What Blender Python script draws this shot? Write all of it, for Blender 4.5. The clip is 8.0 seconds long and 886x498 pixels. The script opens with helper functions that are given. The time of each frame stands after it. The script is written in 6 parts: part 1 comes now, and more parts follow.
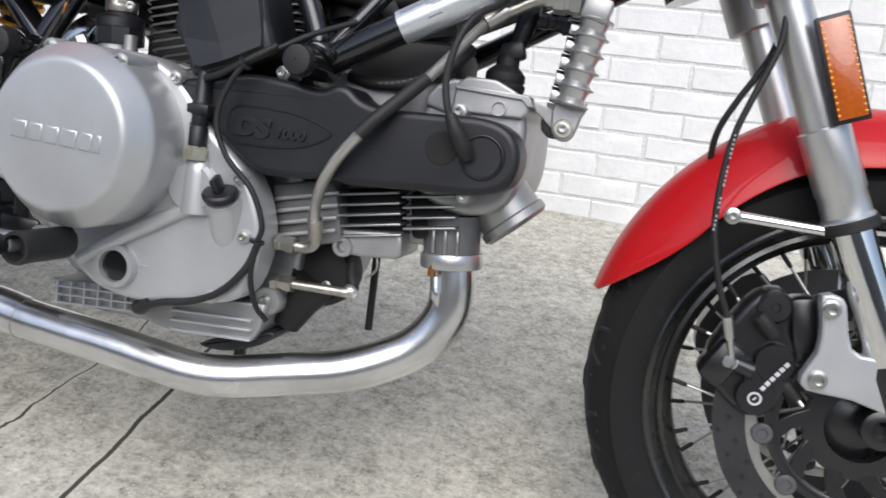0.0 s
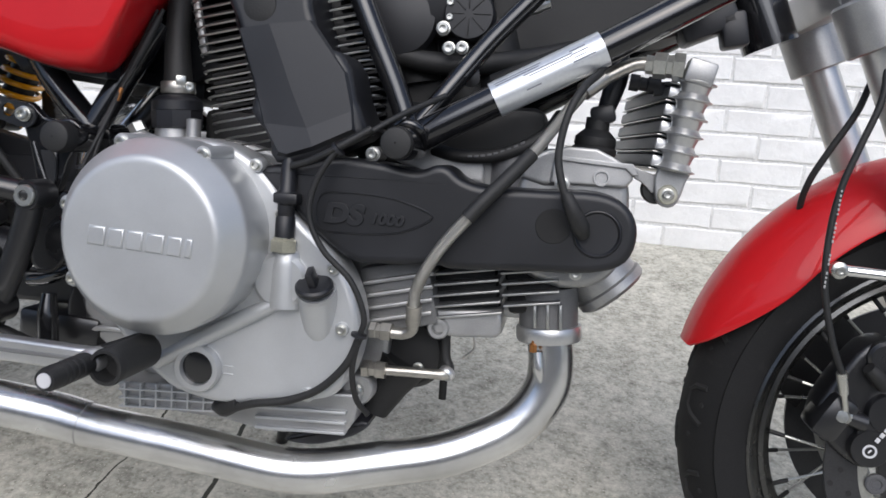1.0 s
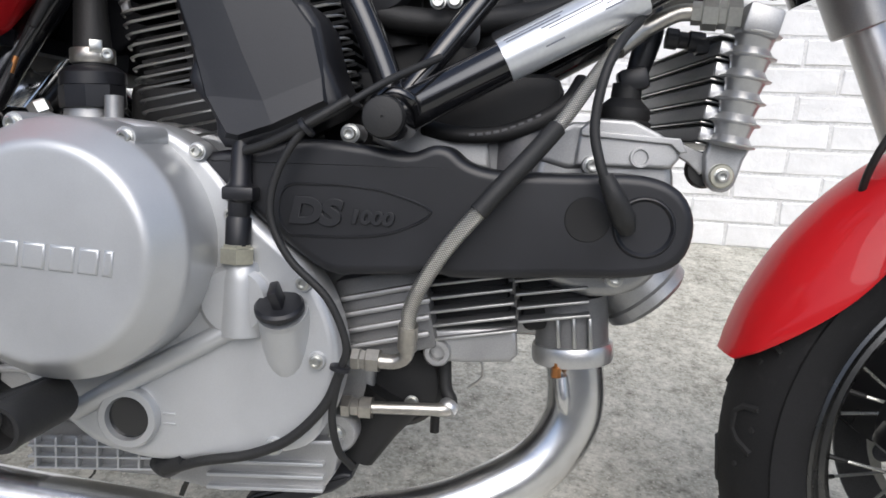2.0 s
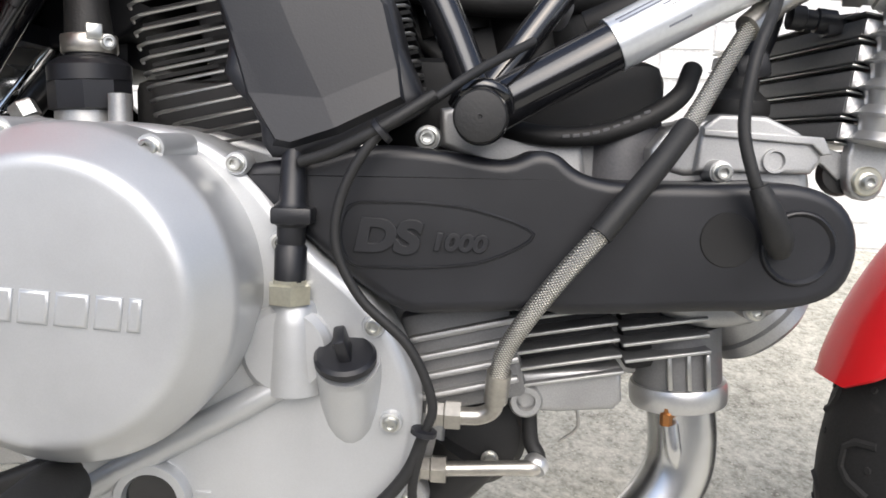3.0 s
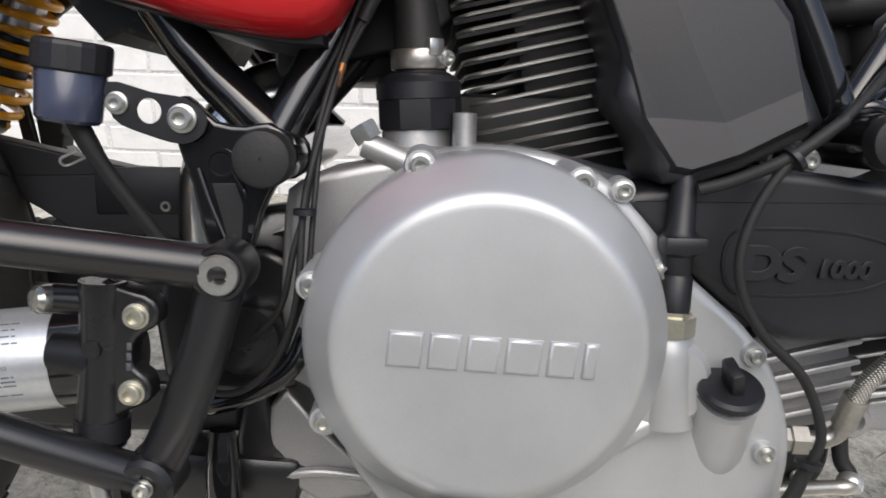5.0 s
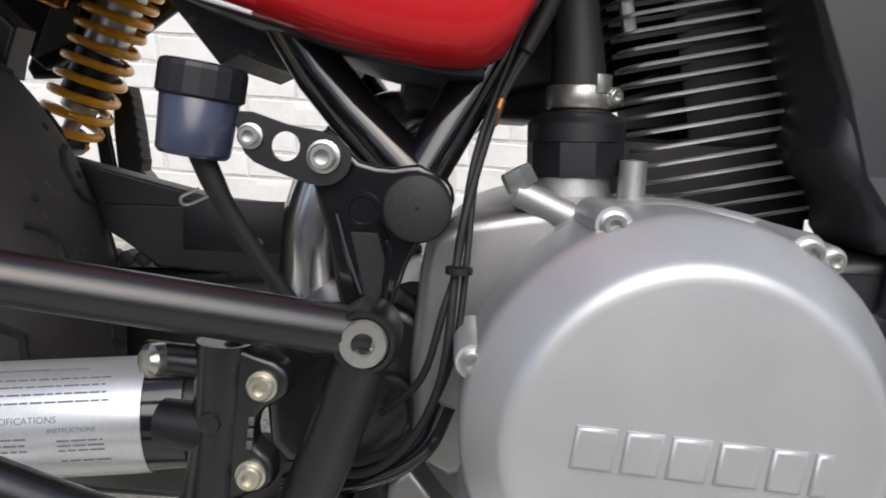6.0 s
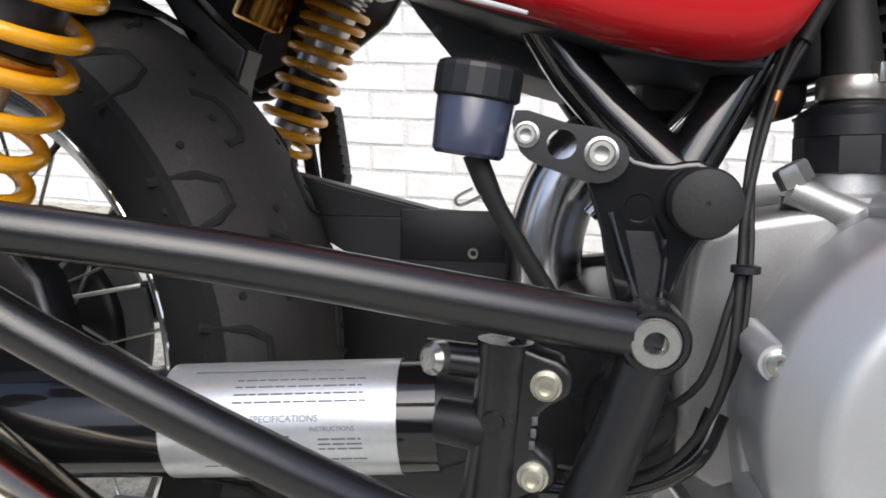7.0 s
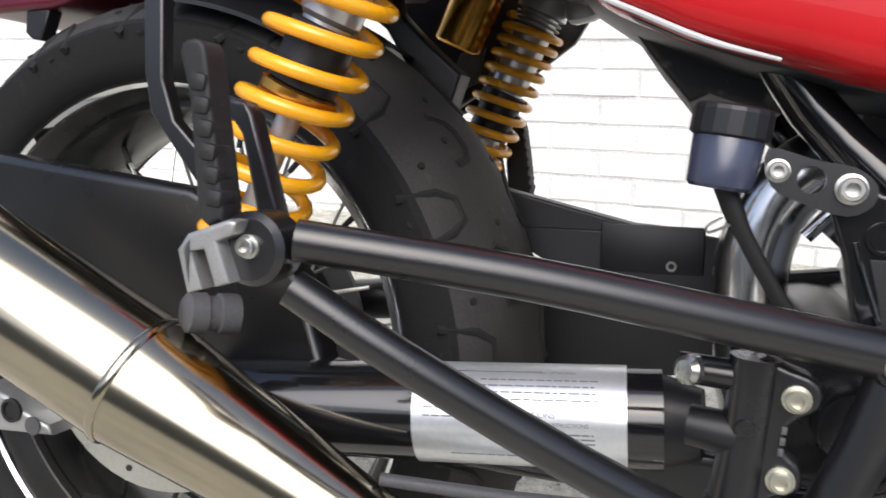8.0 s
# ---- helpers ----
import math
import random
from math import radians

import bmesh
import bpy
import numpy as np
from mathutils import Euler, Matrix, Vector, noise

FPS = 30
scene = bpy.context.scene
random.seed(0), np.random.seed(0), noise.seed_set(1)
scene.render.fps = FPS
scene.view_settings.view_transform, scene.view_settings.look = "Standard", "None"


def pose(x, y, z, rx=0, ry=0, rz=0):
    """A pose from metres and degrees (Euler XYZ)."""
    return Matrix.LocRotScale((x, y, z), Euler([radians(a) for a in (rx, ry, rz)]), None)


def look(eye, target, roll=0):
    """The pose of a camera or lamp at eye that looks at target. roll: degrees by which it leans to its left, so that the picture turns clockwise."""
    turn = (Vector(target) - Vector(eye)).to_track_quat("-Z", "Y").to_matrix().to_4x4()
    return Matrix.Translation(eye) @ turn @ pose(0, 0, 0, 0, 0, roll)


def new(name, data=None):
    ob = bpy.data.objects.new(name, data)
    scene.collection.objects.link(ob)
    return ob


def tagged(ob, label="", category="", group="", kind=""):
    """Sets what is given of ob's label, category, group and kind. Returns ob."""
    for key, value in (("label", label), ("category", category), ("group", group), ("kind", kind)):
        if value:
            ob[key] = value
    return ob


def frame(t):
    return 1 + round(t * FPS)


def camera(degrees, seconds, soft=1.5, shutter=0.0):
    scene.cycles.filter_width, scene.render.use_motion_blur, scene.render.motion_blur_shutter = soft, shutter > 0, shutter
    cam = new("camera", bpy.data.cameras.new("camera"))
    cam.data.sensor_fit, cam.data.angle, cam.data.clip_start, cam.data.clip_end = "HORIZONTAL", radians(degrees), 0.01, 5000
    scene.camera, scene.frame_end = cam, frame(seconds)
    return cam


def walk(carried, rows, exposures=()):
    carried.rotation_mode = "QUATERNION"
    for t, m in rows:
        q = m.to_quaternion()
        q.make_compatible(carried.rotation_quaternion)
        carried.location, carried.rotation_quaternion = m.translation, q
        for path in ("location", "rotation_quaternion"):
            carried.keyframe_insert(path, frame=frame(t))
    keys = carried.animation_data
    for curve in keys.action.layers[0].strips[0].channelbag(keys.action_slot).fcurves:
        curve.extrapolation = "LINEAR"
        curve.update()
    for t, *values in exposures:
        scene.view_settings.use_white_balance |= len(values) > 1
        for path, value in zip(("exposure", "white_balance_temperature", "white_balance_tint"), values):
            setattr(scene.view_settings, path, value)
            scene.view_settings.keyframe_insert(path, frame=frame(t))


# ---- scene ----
cam = camera(57.82, 8.0, 1.6, 0.18)
PATH = [  # seconds, eye, target, roll
    (0, (0.668, -0.06, 0.6968), (0.1187, 1.7292, -0.008), 4.01),
    (0.5, (0.5675, -0.0682, 0.7012), (-0.0249, 1.7087, 0.0), 2.02),
    (0.6, (0.5569, -0.0713, 0.7075), (-0.0062, 1.7179, 0.0132), 2.96),
    (1, (0.4914, -0.0459, 0.7505), (0.0846, 1.7845, 0.0548), 1.51),
    (1.2, (0.4745, -0.0243, 0.7499), (0.1396, 1.8188, 0.0493), 1.47),
    (2.3, (0.3904, 0.1445, 0.6749), (0.1195, 2.003, -0.0127), 1.01),
    (2.5, (0.3684, 0.1646, 0.6718), (0.1173, 2.0271, -0.0125), 1.02),
    (3, (0.3128, 0.2077, 0.6726), (0.1409, 2.0712, -0.033), 0.92),
    (3.5, (0.2557, 0.2299, 0.6764), (0.1414, 2.0926, -0.0426), 0.32),
    (4, (0.1876, 0.228, 0.6684), (0.1152, 2.0798, -0.0834), 1.28),
    (4.5, (0.1266, 0.2137, 0.6756), (0.0524, 2.0577, -0.0952), 1.44),
    (4.7, (0.1041, 0.2135, 0.6859), (0.0288, 2.056, -0.0885), 1.26),
    (5.8, (0.0031, 0.2709, 0.6975), (-0.0868, 2.1275, -0.0409), 2.08),
    (6, (-0.002, 0.2811, 0.6827), (-0.1526, 2.1449, -0.0267), 2.98),
    (6.5, (-0.0414, 0.2915, 0.6576), (-0.36, 2.1448, -0.0233), 0.87),
    (7, (-0.0682, 0.2711, 0.6685), (-0.5385, 2.0998, 0.0092), -0.58),
    (7.5, (-0.0896, 0.225, 0.6823), (-0.6612, 2.0158, -0.0005), -0.78),
    (8, (-0.1244, 0.2054, 0.6992), (-0.8604, 1.942, 0.0339), -1.97),
]
walk(cam, [(t, look(eye, target, roll)) for t, eye, target, roll in PATH],
     [(0, 0.0, 6150, 10), (0.5, -0.10, 6150, 10), (1.0, -0.10, 6050, 10), (2.5, 0.20, 6300, 10), (3.0, 0.44, 6450, 10), (3.5, 0.56, 6450, 10), (4.0, 0.44, 6450, 10), (4.5, 0.0, 6450, 10), (6.0, -0.06, 6400, 10), (6.5, 0.06, 6400, 10), (7.0, 0.16, 6300, 10), (8.0, 0.34, 6350, 10)])


# ---- light ----
world = bpy.data.worlds.new("sky")
scene.world = world
world.use_nodes = True
wn = world.node_tree
sky = wn.nodes.new("ShaderNodeTexSky")
sky.sky_type = "NISHITA"
sky.sun_disc = False
sky.sun_elevation = radians(52)
sky.sun_rotation = radians(167)
sky.air_density, sky.dust_density = 1.0, 4.0
wn.links.new(sky.outputs[0], wn.nodes["Background"].inputs[0])
wn.nodes["Background"].inputs[1].default_value = 0.155
sun = new("sun", bpy.data.lights.new("sun", "SUN"))
sun.data.energy, sun.data.angle, sun.data.color = 1.95, radians(60), (1.0, 0.99, 0.98)
sun.matrix_world = look((0.6, -2.8, 3.7), (0, 0, 0))


# ---- materials ----
def material(name, color, rough=0.5, metal=0.0, grain=0.0, size=200.0, bump=0.0, mottle=0.08, coat=0.0, wear=None):
    """A surface with fine grain and broad mottling. wear: colour of worn spots."""
    m = bpy.data.materials.new(name)
    m.use_nodes = True
    t, b = m.node_tree, m.node_tree.nodes["Principled BSDF"]
    b.inputs["Metallic"].default_value = metal
    b.inputs["Coat Weight"].default_value = coat
    b.inputs["Coat Roughness"].default_value = 0.03
    co = t.nodes.new("ShaderNodeTexCoord")

    def noise_at(scale, detail=4):
        n = t.nodes.new("ShaderNodeTexNoise")
        n.inputs["Scale"].default_value, n.inputs["Detail"].default_value = scale, detail
        t.links.new(co.outputs["Object"], n.inputs["Vector"])
        return n

    broad, fine = noise_at(14, 5), noise_at(size, 3)
    ramp = t.nodes.new("ShaderNodeValToRGB")
    c0 = [max(0, v * (1 - mottle * 2)) for v in color]
    c1 = [min(1, v * (1 + mottle)) for v in color]
    ramp.color_ramp.elements[0].color, ramp.color_ramp.elements[1].color = (*c0, 1), (*c1, 1)
    ramp.color_ramp.elements[0].position, ramp.color_ramp.elements[1].position = 0.3, 0.7
    t.links.new(broad.outputs["Fac"], ramp.inputs[0])
    out = ramp.outputs[0]
    mix = t.nodes.new("ShaderNodeMix")
    mix.data_type, mix.blend_type = "RGBA", "MULTIPLY"
    mix.inputs[0].default_value = grain
    t.links.new(out, mix.inputs[6])
    gr = t.nodes.new("ShaderNodeValToRGB")
    gr.color_ramp.elements[0].position, gr.color_ramp.elements[1].position = 0.35, 0.65
    t.links.new(fine.outputs["Fac"], gr.inputs[0])
    t.links.new(gr.outputs[0], mix.inputs[7])
    out = mix.outputs[2]
    if wear:
        spots = noise_at(55, 6)
        cut = t.nodes.new("ShaderNodeValToRGB")
        cut.color_ramp.elements[0].position, cut.color_ramp.elements[1].position = 0.63, 0.70
        t.links.new(spots.outputs["Fac"], cut.inputs[0])
        w = t.nodes.new("ShaderNodeMix")
        w.data_type = "RGBA"
        t.links.new(cut.outputs[0], w.inputs[0])
        t.links.new(out, w.inputs[6])
        w.inputs[7].default_value = (*wear, 1)
        out = w.outputs[2]
    t.links.new(out, b.inputs["Base Color"])
    rr = t.nodes.new("ShaderNodeMapRange")
    rr.inputs["To Min"].default_value, rr.inputs["To Max"].default_value = max(0.02, rough * 0.8), min(1, rough * 1.25)
    t.links.new(broad.outputs["Fac"], rr.inputs["Value"])
    t.links.new(rr.outputs[0], b.inputs["Roughness"])
    if bump:
        bp = t.nodes.new("ShaderNodeBump")
        bp.inputs["Strength"].default_value, bp.inputs["Distance"].default_value = bump, 0.001
        t.links.new(fine.outputs["Fac"], bp.inputs["Height"])
        t.links.new(bp.outputs[0], b.inputs["Normal"])
    return m


SILVER = material("silver_engine_paint", (0.50, 0.51, 0.515), 0.36, 0.52, 0.04, 1200, 0.025, 0.06)
CAST = material("cast_aluminium", (0.42, 0.42, 0.415), 0.4, 0.7, 0.12, 900, 0.05, 0.12)
CHROME = material("chrome", (0.80, 0.80, 0.79), 0.06, 1.0, 0.0, 60, 0.0, 0.03)
POLISHED = material("polished_bend_steel", (0.80, 0.80, 0.79), 0.17, 1.0, 0.0, 60, 0.0, 0.06)
BRUSHED_PIPE = material("polished_header_steel", (0.79, 0.79, 0.79), 0.25, 1.0, 0.06, 90, 0.0, 0.10)
WARM_STEEL = material("polished_stainless_steel", (0.43, 0.385, 0.295), 0.16, 1.0, 0.0, 60, 0.0, 0.05)
STEEL = material("zinc_steel", (0.60, 0.60, 0.56), 0.28, 0.9, 0.1, 400, 0.0, 0.1)
YELLOW_ZINC = material("yellow_zinc_steel", (0.62, 0.60, 0.49), 0.3, 0.8, 0.1, 400, 0.0, 0.1)
BLACK_PLASTIC = material("satin_black_plastic", (0.0105, 0.0110, 0.0138), 0.42, 0.0, 0.20, 900, 0.06, 0.22)
BLACK_GLOSS = material("gloss_black_paint", (0.008, 0.008, 0.009), 0.14, 0.0, 0.0, 300, 0.0, 0.1, 0.6)
BLACK_SATIN = material("satin_black_paint", (0.010, 0.010, 0.011), 0.28, 0.0, 0.1, 900, 0.08, 0.1)
BLACK_SATIN.node_tree.nodes["Principled BSDF"].inputs["Specular IOR Level"].default_value = 0.75
BLACK_FIN = material("black_fin_paint", (0.007, 0.007, 0.007), 0.6, 0.0, 0.2, 500, 0.1, 0.1)
FIN_EDGE = material("machined_fin_edge", (0.52, 0.52, 0.50), 0.3, 0.9, 0.1, 500, 0.0, 0.1)
GREY_FIN = material("grey_fin_casting", (0.19, 0.19, 0.19), 0.48, 0.4, 0.14, 700, 0.08, 0.12)
RUBBER = material("black_rubber", (0.012, 0.012, 0.012), 0.6, 0.0, 0.25, 500, 0.2, 0.15)
TYRE = material("tyre_rubber", (0.0085, 0.0085, 0.0088), 0.78, 0.0, 0.3, 450, 0.25, 0.2, 0.0, (0.013, 0.0127, 0.0124))
TYRE_DUSTY = material("dusty_tyre_rubber", (0.032, 0.031, 0.030), 0.76, 0.0, 0.25, 450, 0.2, 0.2, 0.0, (0.042, 0.040, 0.038))
# for the tread, and for the painted shade of the plug recess
GROOVE_AND_SHADE = material("tread_groove_and_recess_shade", (0.008, 0.008, 0.008), 0.8)
RED = material("red_gloss_paint", (0.46, 0.006, 0.010), 0.5, 0.0, 0.0, 300, 0.0, 0.03, 0.42)
AMBER = material("amber_reflector", (0.46, 0.095, 0.005), 0.25, 0.0, 0.18, 300, 0.3, 0.06, 1.0)
ORANGE = material("yellow_spring_paint", (0.86, 0.39, 0.008), 0.28, 0.0, 0.0, 300, 0.0, 0.05, 0.5)
GOLD = material("gold_anodised_aluminium", (0.55, 0.28, 0.05), 0.2, 0.9, 0.0, 300, 0.0, 0.05)
BLUE = material("blue_fluid_cup", (0.045, 0.052, 0.088), 0.25, 0.0, 0.0, 300, 0.0, 0.1, 0.4)
LABEL = material("silver_foil_label", (0.72, 0.745, 0.77), 0.30, 0.65, 0.06, 300, 0.0, 0.04)
INK = material("grey_print", (0.17, 0.18, 0.21), 0.6)
GREY_PRINT = material("pale_grey_print", (0.36, 0.36, 0.36), 0.6)
WHITE_INK = material("white_print", (0.55, 0.55, 0.56), 0.6)
DARK_RIM = material("dull_rim_alloy", (0.115, 0.115, 0.112), 0.26, 0.95, 0.1, 300, 0.0, 0.1)
DISC = material("brake_disc_steel", (0.085, 0.085, 0.088), 0.42, 0.8, 0.2, 700, 0.1, 0.12)
SATIN_ALLOY = material("satin_fork_alloy", (0.60, 0.60, 0.595), 0.33, 0.85, 0.05, 500, 0.0, 0.05)
COPPER = material("copper_nut", (0.45, 0.20, 0.07), 0.35, 0.9)
GREY_PLASTIC = material("grey_plastic", (0.09, 0.09, 0.095), 0.5, 0.0, 0.2, 600, 0.1, 0.1)


def brick_material():
    m = material("white_painted_brick", (0.84, 0.84, 0.83), 0.62, 0.0, 0.0, 120, 0.0, 0.03)
    t, b = m.node_tree, m.node_tree.nodes["Principled BSDF"]
    co = t.nodes.new("ShaderNodeNewGeometry")
    hi = t.nodes.new("ShaderNodeTexNoise")
    hi.inputs["Scale"].default_value, hi.inputs["Detail"].default_value = 38, 7
    lo = t.nodes.new("ShaderNodeTexVoronoi")
    lo.feature, lo.inputs["Scale"].default_value = "DISTANCE_TO_EDGE", 15
    warp = t.nodes.new("ShaderNodeMixRGB")
    warp.blend_type, warp.inputs[0].default_value = "ADD", 0.16
    t.links.new(co.outputs["Position"], hi.inputs["Vector"])
    t.links.new(co.outputs["Position"], warp.inputs[1])
    t.links.new(hi.outputs["Color"], warp.inputs[2])
    t.links.new(warp.outputs[0], lo.inputs["Vector"])
    crack = t.nodes.new("ShaderNodeMapRange")
    crack.inputs["From Max"].default_value = 0.03
    t.links.new(lo.outputs["Distance"], crack.inputs["Value"])
    add = t.nodes.new("ShaderNodeMath")
    add.operation = "MULTIPLY_ADD"
    add.inputs[1].default_value = 0.10
    t.links.new(crack.outputs[0], add.inputs[0])
    t.links.new(hi.outputs["Fac"], add.inputs[2])
    bp = t.nodes.new("ShaderNodeBump")
    bp.inputs["Strength"].default_value, bp.inputs["Distance"].default_value = 0.6, 0.006
    t.links.new(add.outputs[0], bp.inputs["Height"])
    t.links.new(bp.outputs[0], b.inputs["Normal"])
    return m


RENDERED = material("grey_render", (0.22, 0.215, 0.20), 0.85, 0.0, 0.3, 60, 0.3, 0.12)
BRICK = brick_material()
MORTAR = material("painted_mortar", (0.80, 0.80, 0.79), 0.7, 0.0, 0.2, 150, 0.4, 0.05)


def concrete_material():
    """Old broomed concrete: grains, pits and broad stains, a sawn joint and a crack."""
    m = bpy.data.materials.new("old_concrete")
    m.use_nodes = True
    t, b = m.node_tree, m.node_tree.nodes["Principled BSDF"]
    b.inputs["Roughness"].default_value = 0.88
    co = t.nodes.new("ShaderNodeNewGeometry")
    xyz = t.nodes.new("ShaderNodeSeparateXYZ")
    t.links.new(co.outputs["Position"], xyz.inputs[0])

    def math(op, a, c):
        n = t.nodes.new("ShaderNodeMath")
        n.operation = op
        for i, v in enumerate((a, c)):
            if isinstance(v, (int, float)):
                n.inputs[i].default_value = v
            else:
                t.links.new(v, n.inputs[i])
        return n.outputs[0]

    def cloud(scale, detail, rough=0.6):
        n = t.nodes.new("ShaderNodeTexNoise")
        n.inputs["Scale"].default_value, n.inputs["Detail"].default_value, n.inputs["Roughness"].default_value = scale, detail, rough
        t.links.new(co.outputs["Position"], n.inputs["Vector"])
        return n.outputs["Fac"]

    fine, mid, broad = cloud(130, 4, 0.65), cloud(40, 8, 0.75), cloud(6.0, 8, 0.65)
    val = math("ADD", math("ADD", math("MULTIPLY", fine, 0.30), math("MULTIPLY", mid, 0.46)), math("MULTIPLY", broad, 0.24))
    ramp = t.nodes.new("ShaderNodeValToRGB")
    stops = ramp.color_ramp.elements
    stops[0].position, stops[0].color = 0.38, (0.19, 0.182, 0.152, 1)
    stops[1].position, stops[1].color = 0.61, (0.64, 0.62, 0.545, 1)
    mid_stop = stops.new(0.5)
    mid_stop.color = (0.43, 0.418, 0.362, 1)
    t.links.new(val, ramp.inputs[0])
    pits = t.nodes.new("ShaderNodeTexVoronoi")
    pits.inputs["Scale"].default_value = 60
    t.links.new(co.outputs["Position"], pits.inputs["Vector"])
    pit = math("LESS_THAN", math("ADD", pits.outputs["Distance"], math("MULTIPLY", mid, 0.5)), 0.36)
    pm = t.nodes.new("ShaderNodeMix")
    pm.data_type = "RGBA"
    t.links.new(math("MULTIPLY", pit, 0.6), pm.inputs[0])
    t.links.new(ramp.outputs[0], pm.inputs[6])
    pm.inputs[7].default_value = (0.12, 0.115, 0.10, 1)
    # pale stone chips in the worn surface
    chips = t.nodes.new("ShaderNodeTexVoronoi")
    chips.inputs["Scale"].default_value = 130
    t.links.new(co.outputs["Position"], chips.inputs["Vector"])
    chip = math("LESS_THAN", math("ADD", chips.outputs["Distance"], math("MULTIPLY", fine, 0.7)), 0.52)
    cm = t.nodes.new("ShaderNodeMix")
    cm.data_type = "RGBA"
    t.links.new(math("MULTIPLY", chip, 0.55), cm.inputs[0])
    t.links.new(pm.outputs[2], cm.inputs[6])
    cm.inputs[7].default_value = (0.74, 0.70, 0.60, 1)
    base = cm.outputs[2]
    b.inputs["Specular IOR Level"].default_value = 0.15
    bp = t.nodes.new("ShaderNodeBump")
    bp.inputs["Strength"].default_value, bp.inputs["Distance"].default_value = 0.6, 0.0025
    t.links.new(val, bp.inputs["Height"])
    t.links.new(bp.outputs[0], b.inputs["Normal"])

    dark = None
    # a sawn joint and a wandering crack across the slab: x = slope * y + offset
    for slope, offset, sway, width in ((JOINT[0], JOINT[1], 0.03, 0.0038), (CRACK[0], CRACK[1], 0.12, 0.0022)):
        wob = t.nodes.new("ShaderNodeTexNoise")
        wob.inputs["Scale"].default_value, wob.inputs["Detail"].default_value = 5, 6
        t.links.new(co.outputs["Position"], wob.inputs["Vector"])
        line = math("ADD", math("MULTIPLY", xyz.outputs[1], slope), offset)
        d = math("ABSOLUTE", math("ADD", math("SUBTRACT", xyz.outputs[0], line), math("MULTIPLY", math("SUBTRACT", wob.outputs["Fac"], 0.5), sway)), 0)
        hit = math("LESS_THAN", d, math("MULTIPLY", math("ADD", mid, 0.35), width * 1.15))
        # the surface is worn pale beside the break
        near = math("MULTIPLY", math("LESS_THAN", math("ADD", d, math("MULTIPLY", mid, 0.10)), 0.060), 0.5)
        wm = t.nodes.new("ShaderNodeMix")
        wm.data_type = "RGBA"
        t.links.new(near, wm.inputs[0])
        t.links.new(base, wm.inputs[6])
        wm.inputs[7].default_value = (0.62, 0.595, 0.52, 1)
        base = wm.outputs[2]
        dark = hit if dark is None else math("MAXIMUM", dark, hit)
    mx = t.nodes.new("ShaderNodeMix")
    mx.data_type = "RGBA"
    t.links.new(dark, mx.inputs[0])
    t.links.new(base, mx.inputs[6])
    mx.inputs[7].default_value = (0.06, 0.06, 0.05, 1)
    t.links.new(mx.outputs[2], b.inputs["Base Color"])
    return m


OIL_STEEL = material("oily_dull_steel", (0.47, 0.45, 0.41), 0.34, 0.9, 0.12, 300, 0.06, 0.2)
# tail only: darker than the red of tank and front mudguard
DARK_RED = material("dark_red_tail", (0.085, 0.004, 0.014), 0.3, 0.0, 0.0, 300, 0.0, 0.05)
# scuffs of the seat base; also the painted reflection on the frame plate
SCUFFED_AND_SHEEN = material("scuffed_black_plastic_and_sheen", (0.012, 0.012, 0.013), 0.5, 0.0, 0.2, 500, 0.15, 0.2, 0.0, (0.085, 0.083, 0.080))
RED.node_tree.nodes["Principled BSDF"].inputs["Specular IOR Level"].default_value = 0.2
TYRE.node_tree.nodes["Principled BSDF"].inputs["Specular IOR Level"].default_value = 0.35
JOINT, CRACK = (-0.134, 0.0823), (-0.1163, -0.0835)
CONCRETE = concrete_material()


# ---- building helpers ----
def spline(pts, sub=6, closed=False):
    """A smooth line through the given points."""
    p = [Vector(q) for q in pts]
    n, out = len(p), []
    for i in range(n if closed else n - 1):
        a, b = p[i], p[(i + 1) % n]
        z = p[i - 1] if closed or i else a * 2 - b
        c = p[(i + 2) % n] if closed or i + 2 < n else b * 2 - a
        for k in range(sub):
            u = k / sub
            out.append(0.5 * (2 * a + (b - z) * u + (2 * z - 5 * a + 4 * b - c) * u * u + (3 * a - z - 3 * b + c) * u ** 3))
    return out if closed else out + [p[-1]]


def tube(pts, r, n=14, sub=6, bm=None, closed=False):
    """A round bar or hose along a smooth line; r may be a list, one per point."""
    bm = bm or bmesh.new()
    path = spline(pts, sub, closed) if sub > 1 else [Vector(q) for q in pts]
    rs = r if isinstance(r, (list, tuple)) else [r] * len(pts)
    up, rings = None, []
    for i, p in enumerate(path):
        a, b = path[i - 1] if i or closed else p, path[(i + 1) % len(path)] if i + 1 < len(path) or closed else p
        d = (b - a).normalized()
        up = d.orthogonal() if up is None else (up - d * up.dot(d))
        up.normalize()
        side = d.cross(up)
        f = min(i / max(sub, 1), len(rs) - 1)
        j = min(int(f), len(rs) - 2) if len(rs) > 1 else 0
        rad = rs[j] + (rs[j + 1] - rs[j]) * (f - j) if len(rs) > 1 else rs[0]
        rings.append([bm.verts.new(p + (up * math.cos(2 * math.pi * k / n) + side * math.sin(2 * math.pi * k / n)) * rad) for k in range(n)])
    for i in range(len(rings) - (0 if closed else 1)):
        a, b = rings[i], rings[(i + 1) % len(rings)]
        for k in range(n):
            bm.faces.new((a[k], a[(k + 1) % n], b[(k + 1) % n], b[k]))
    if not closed:
        bm.faces.new(rings[0][::-1])
        bm.faces.new(rings[-1])
    return bm


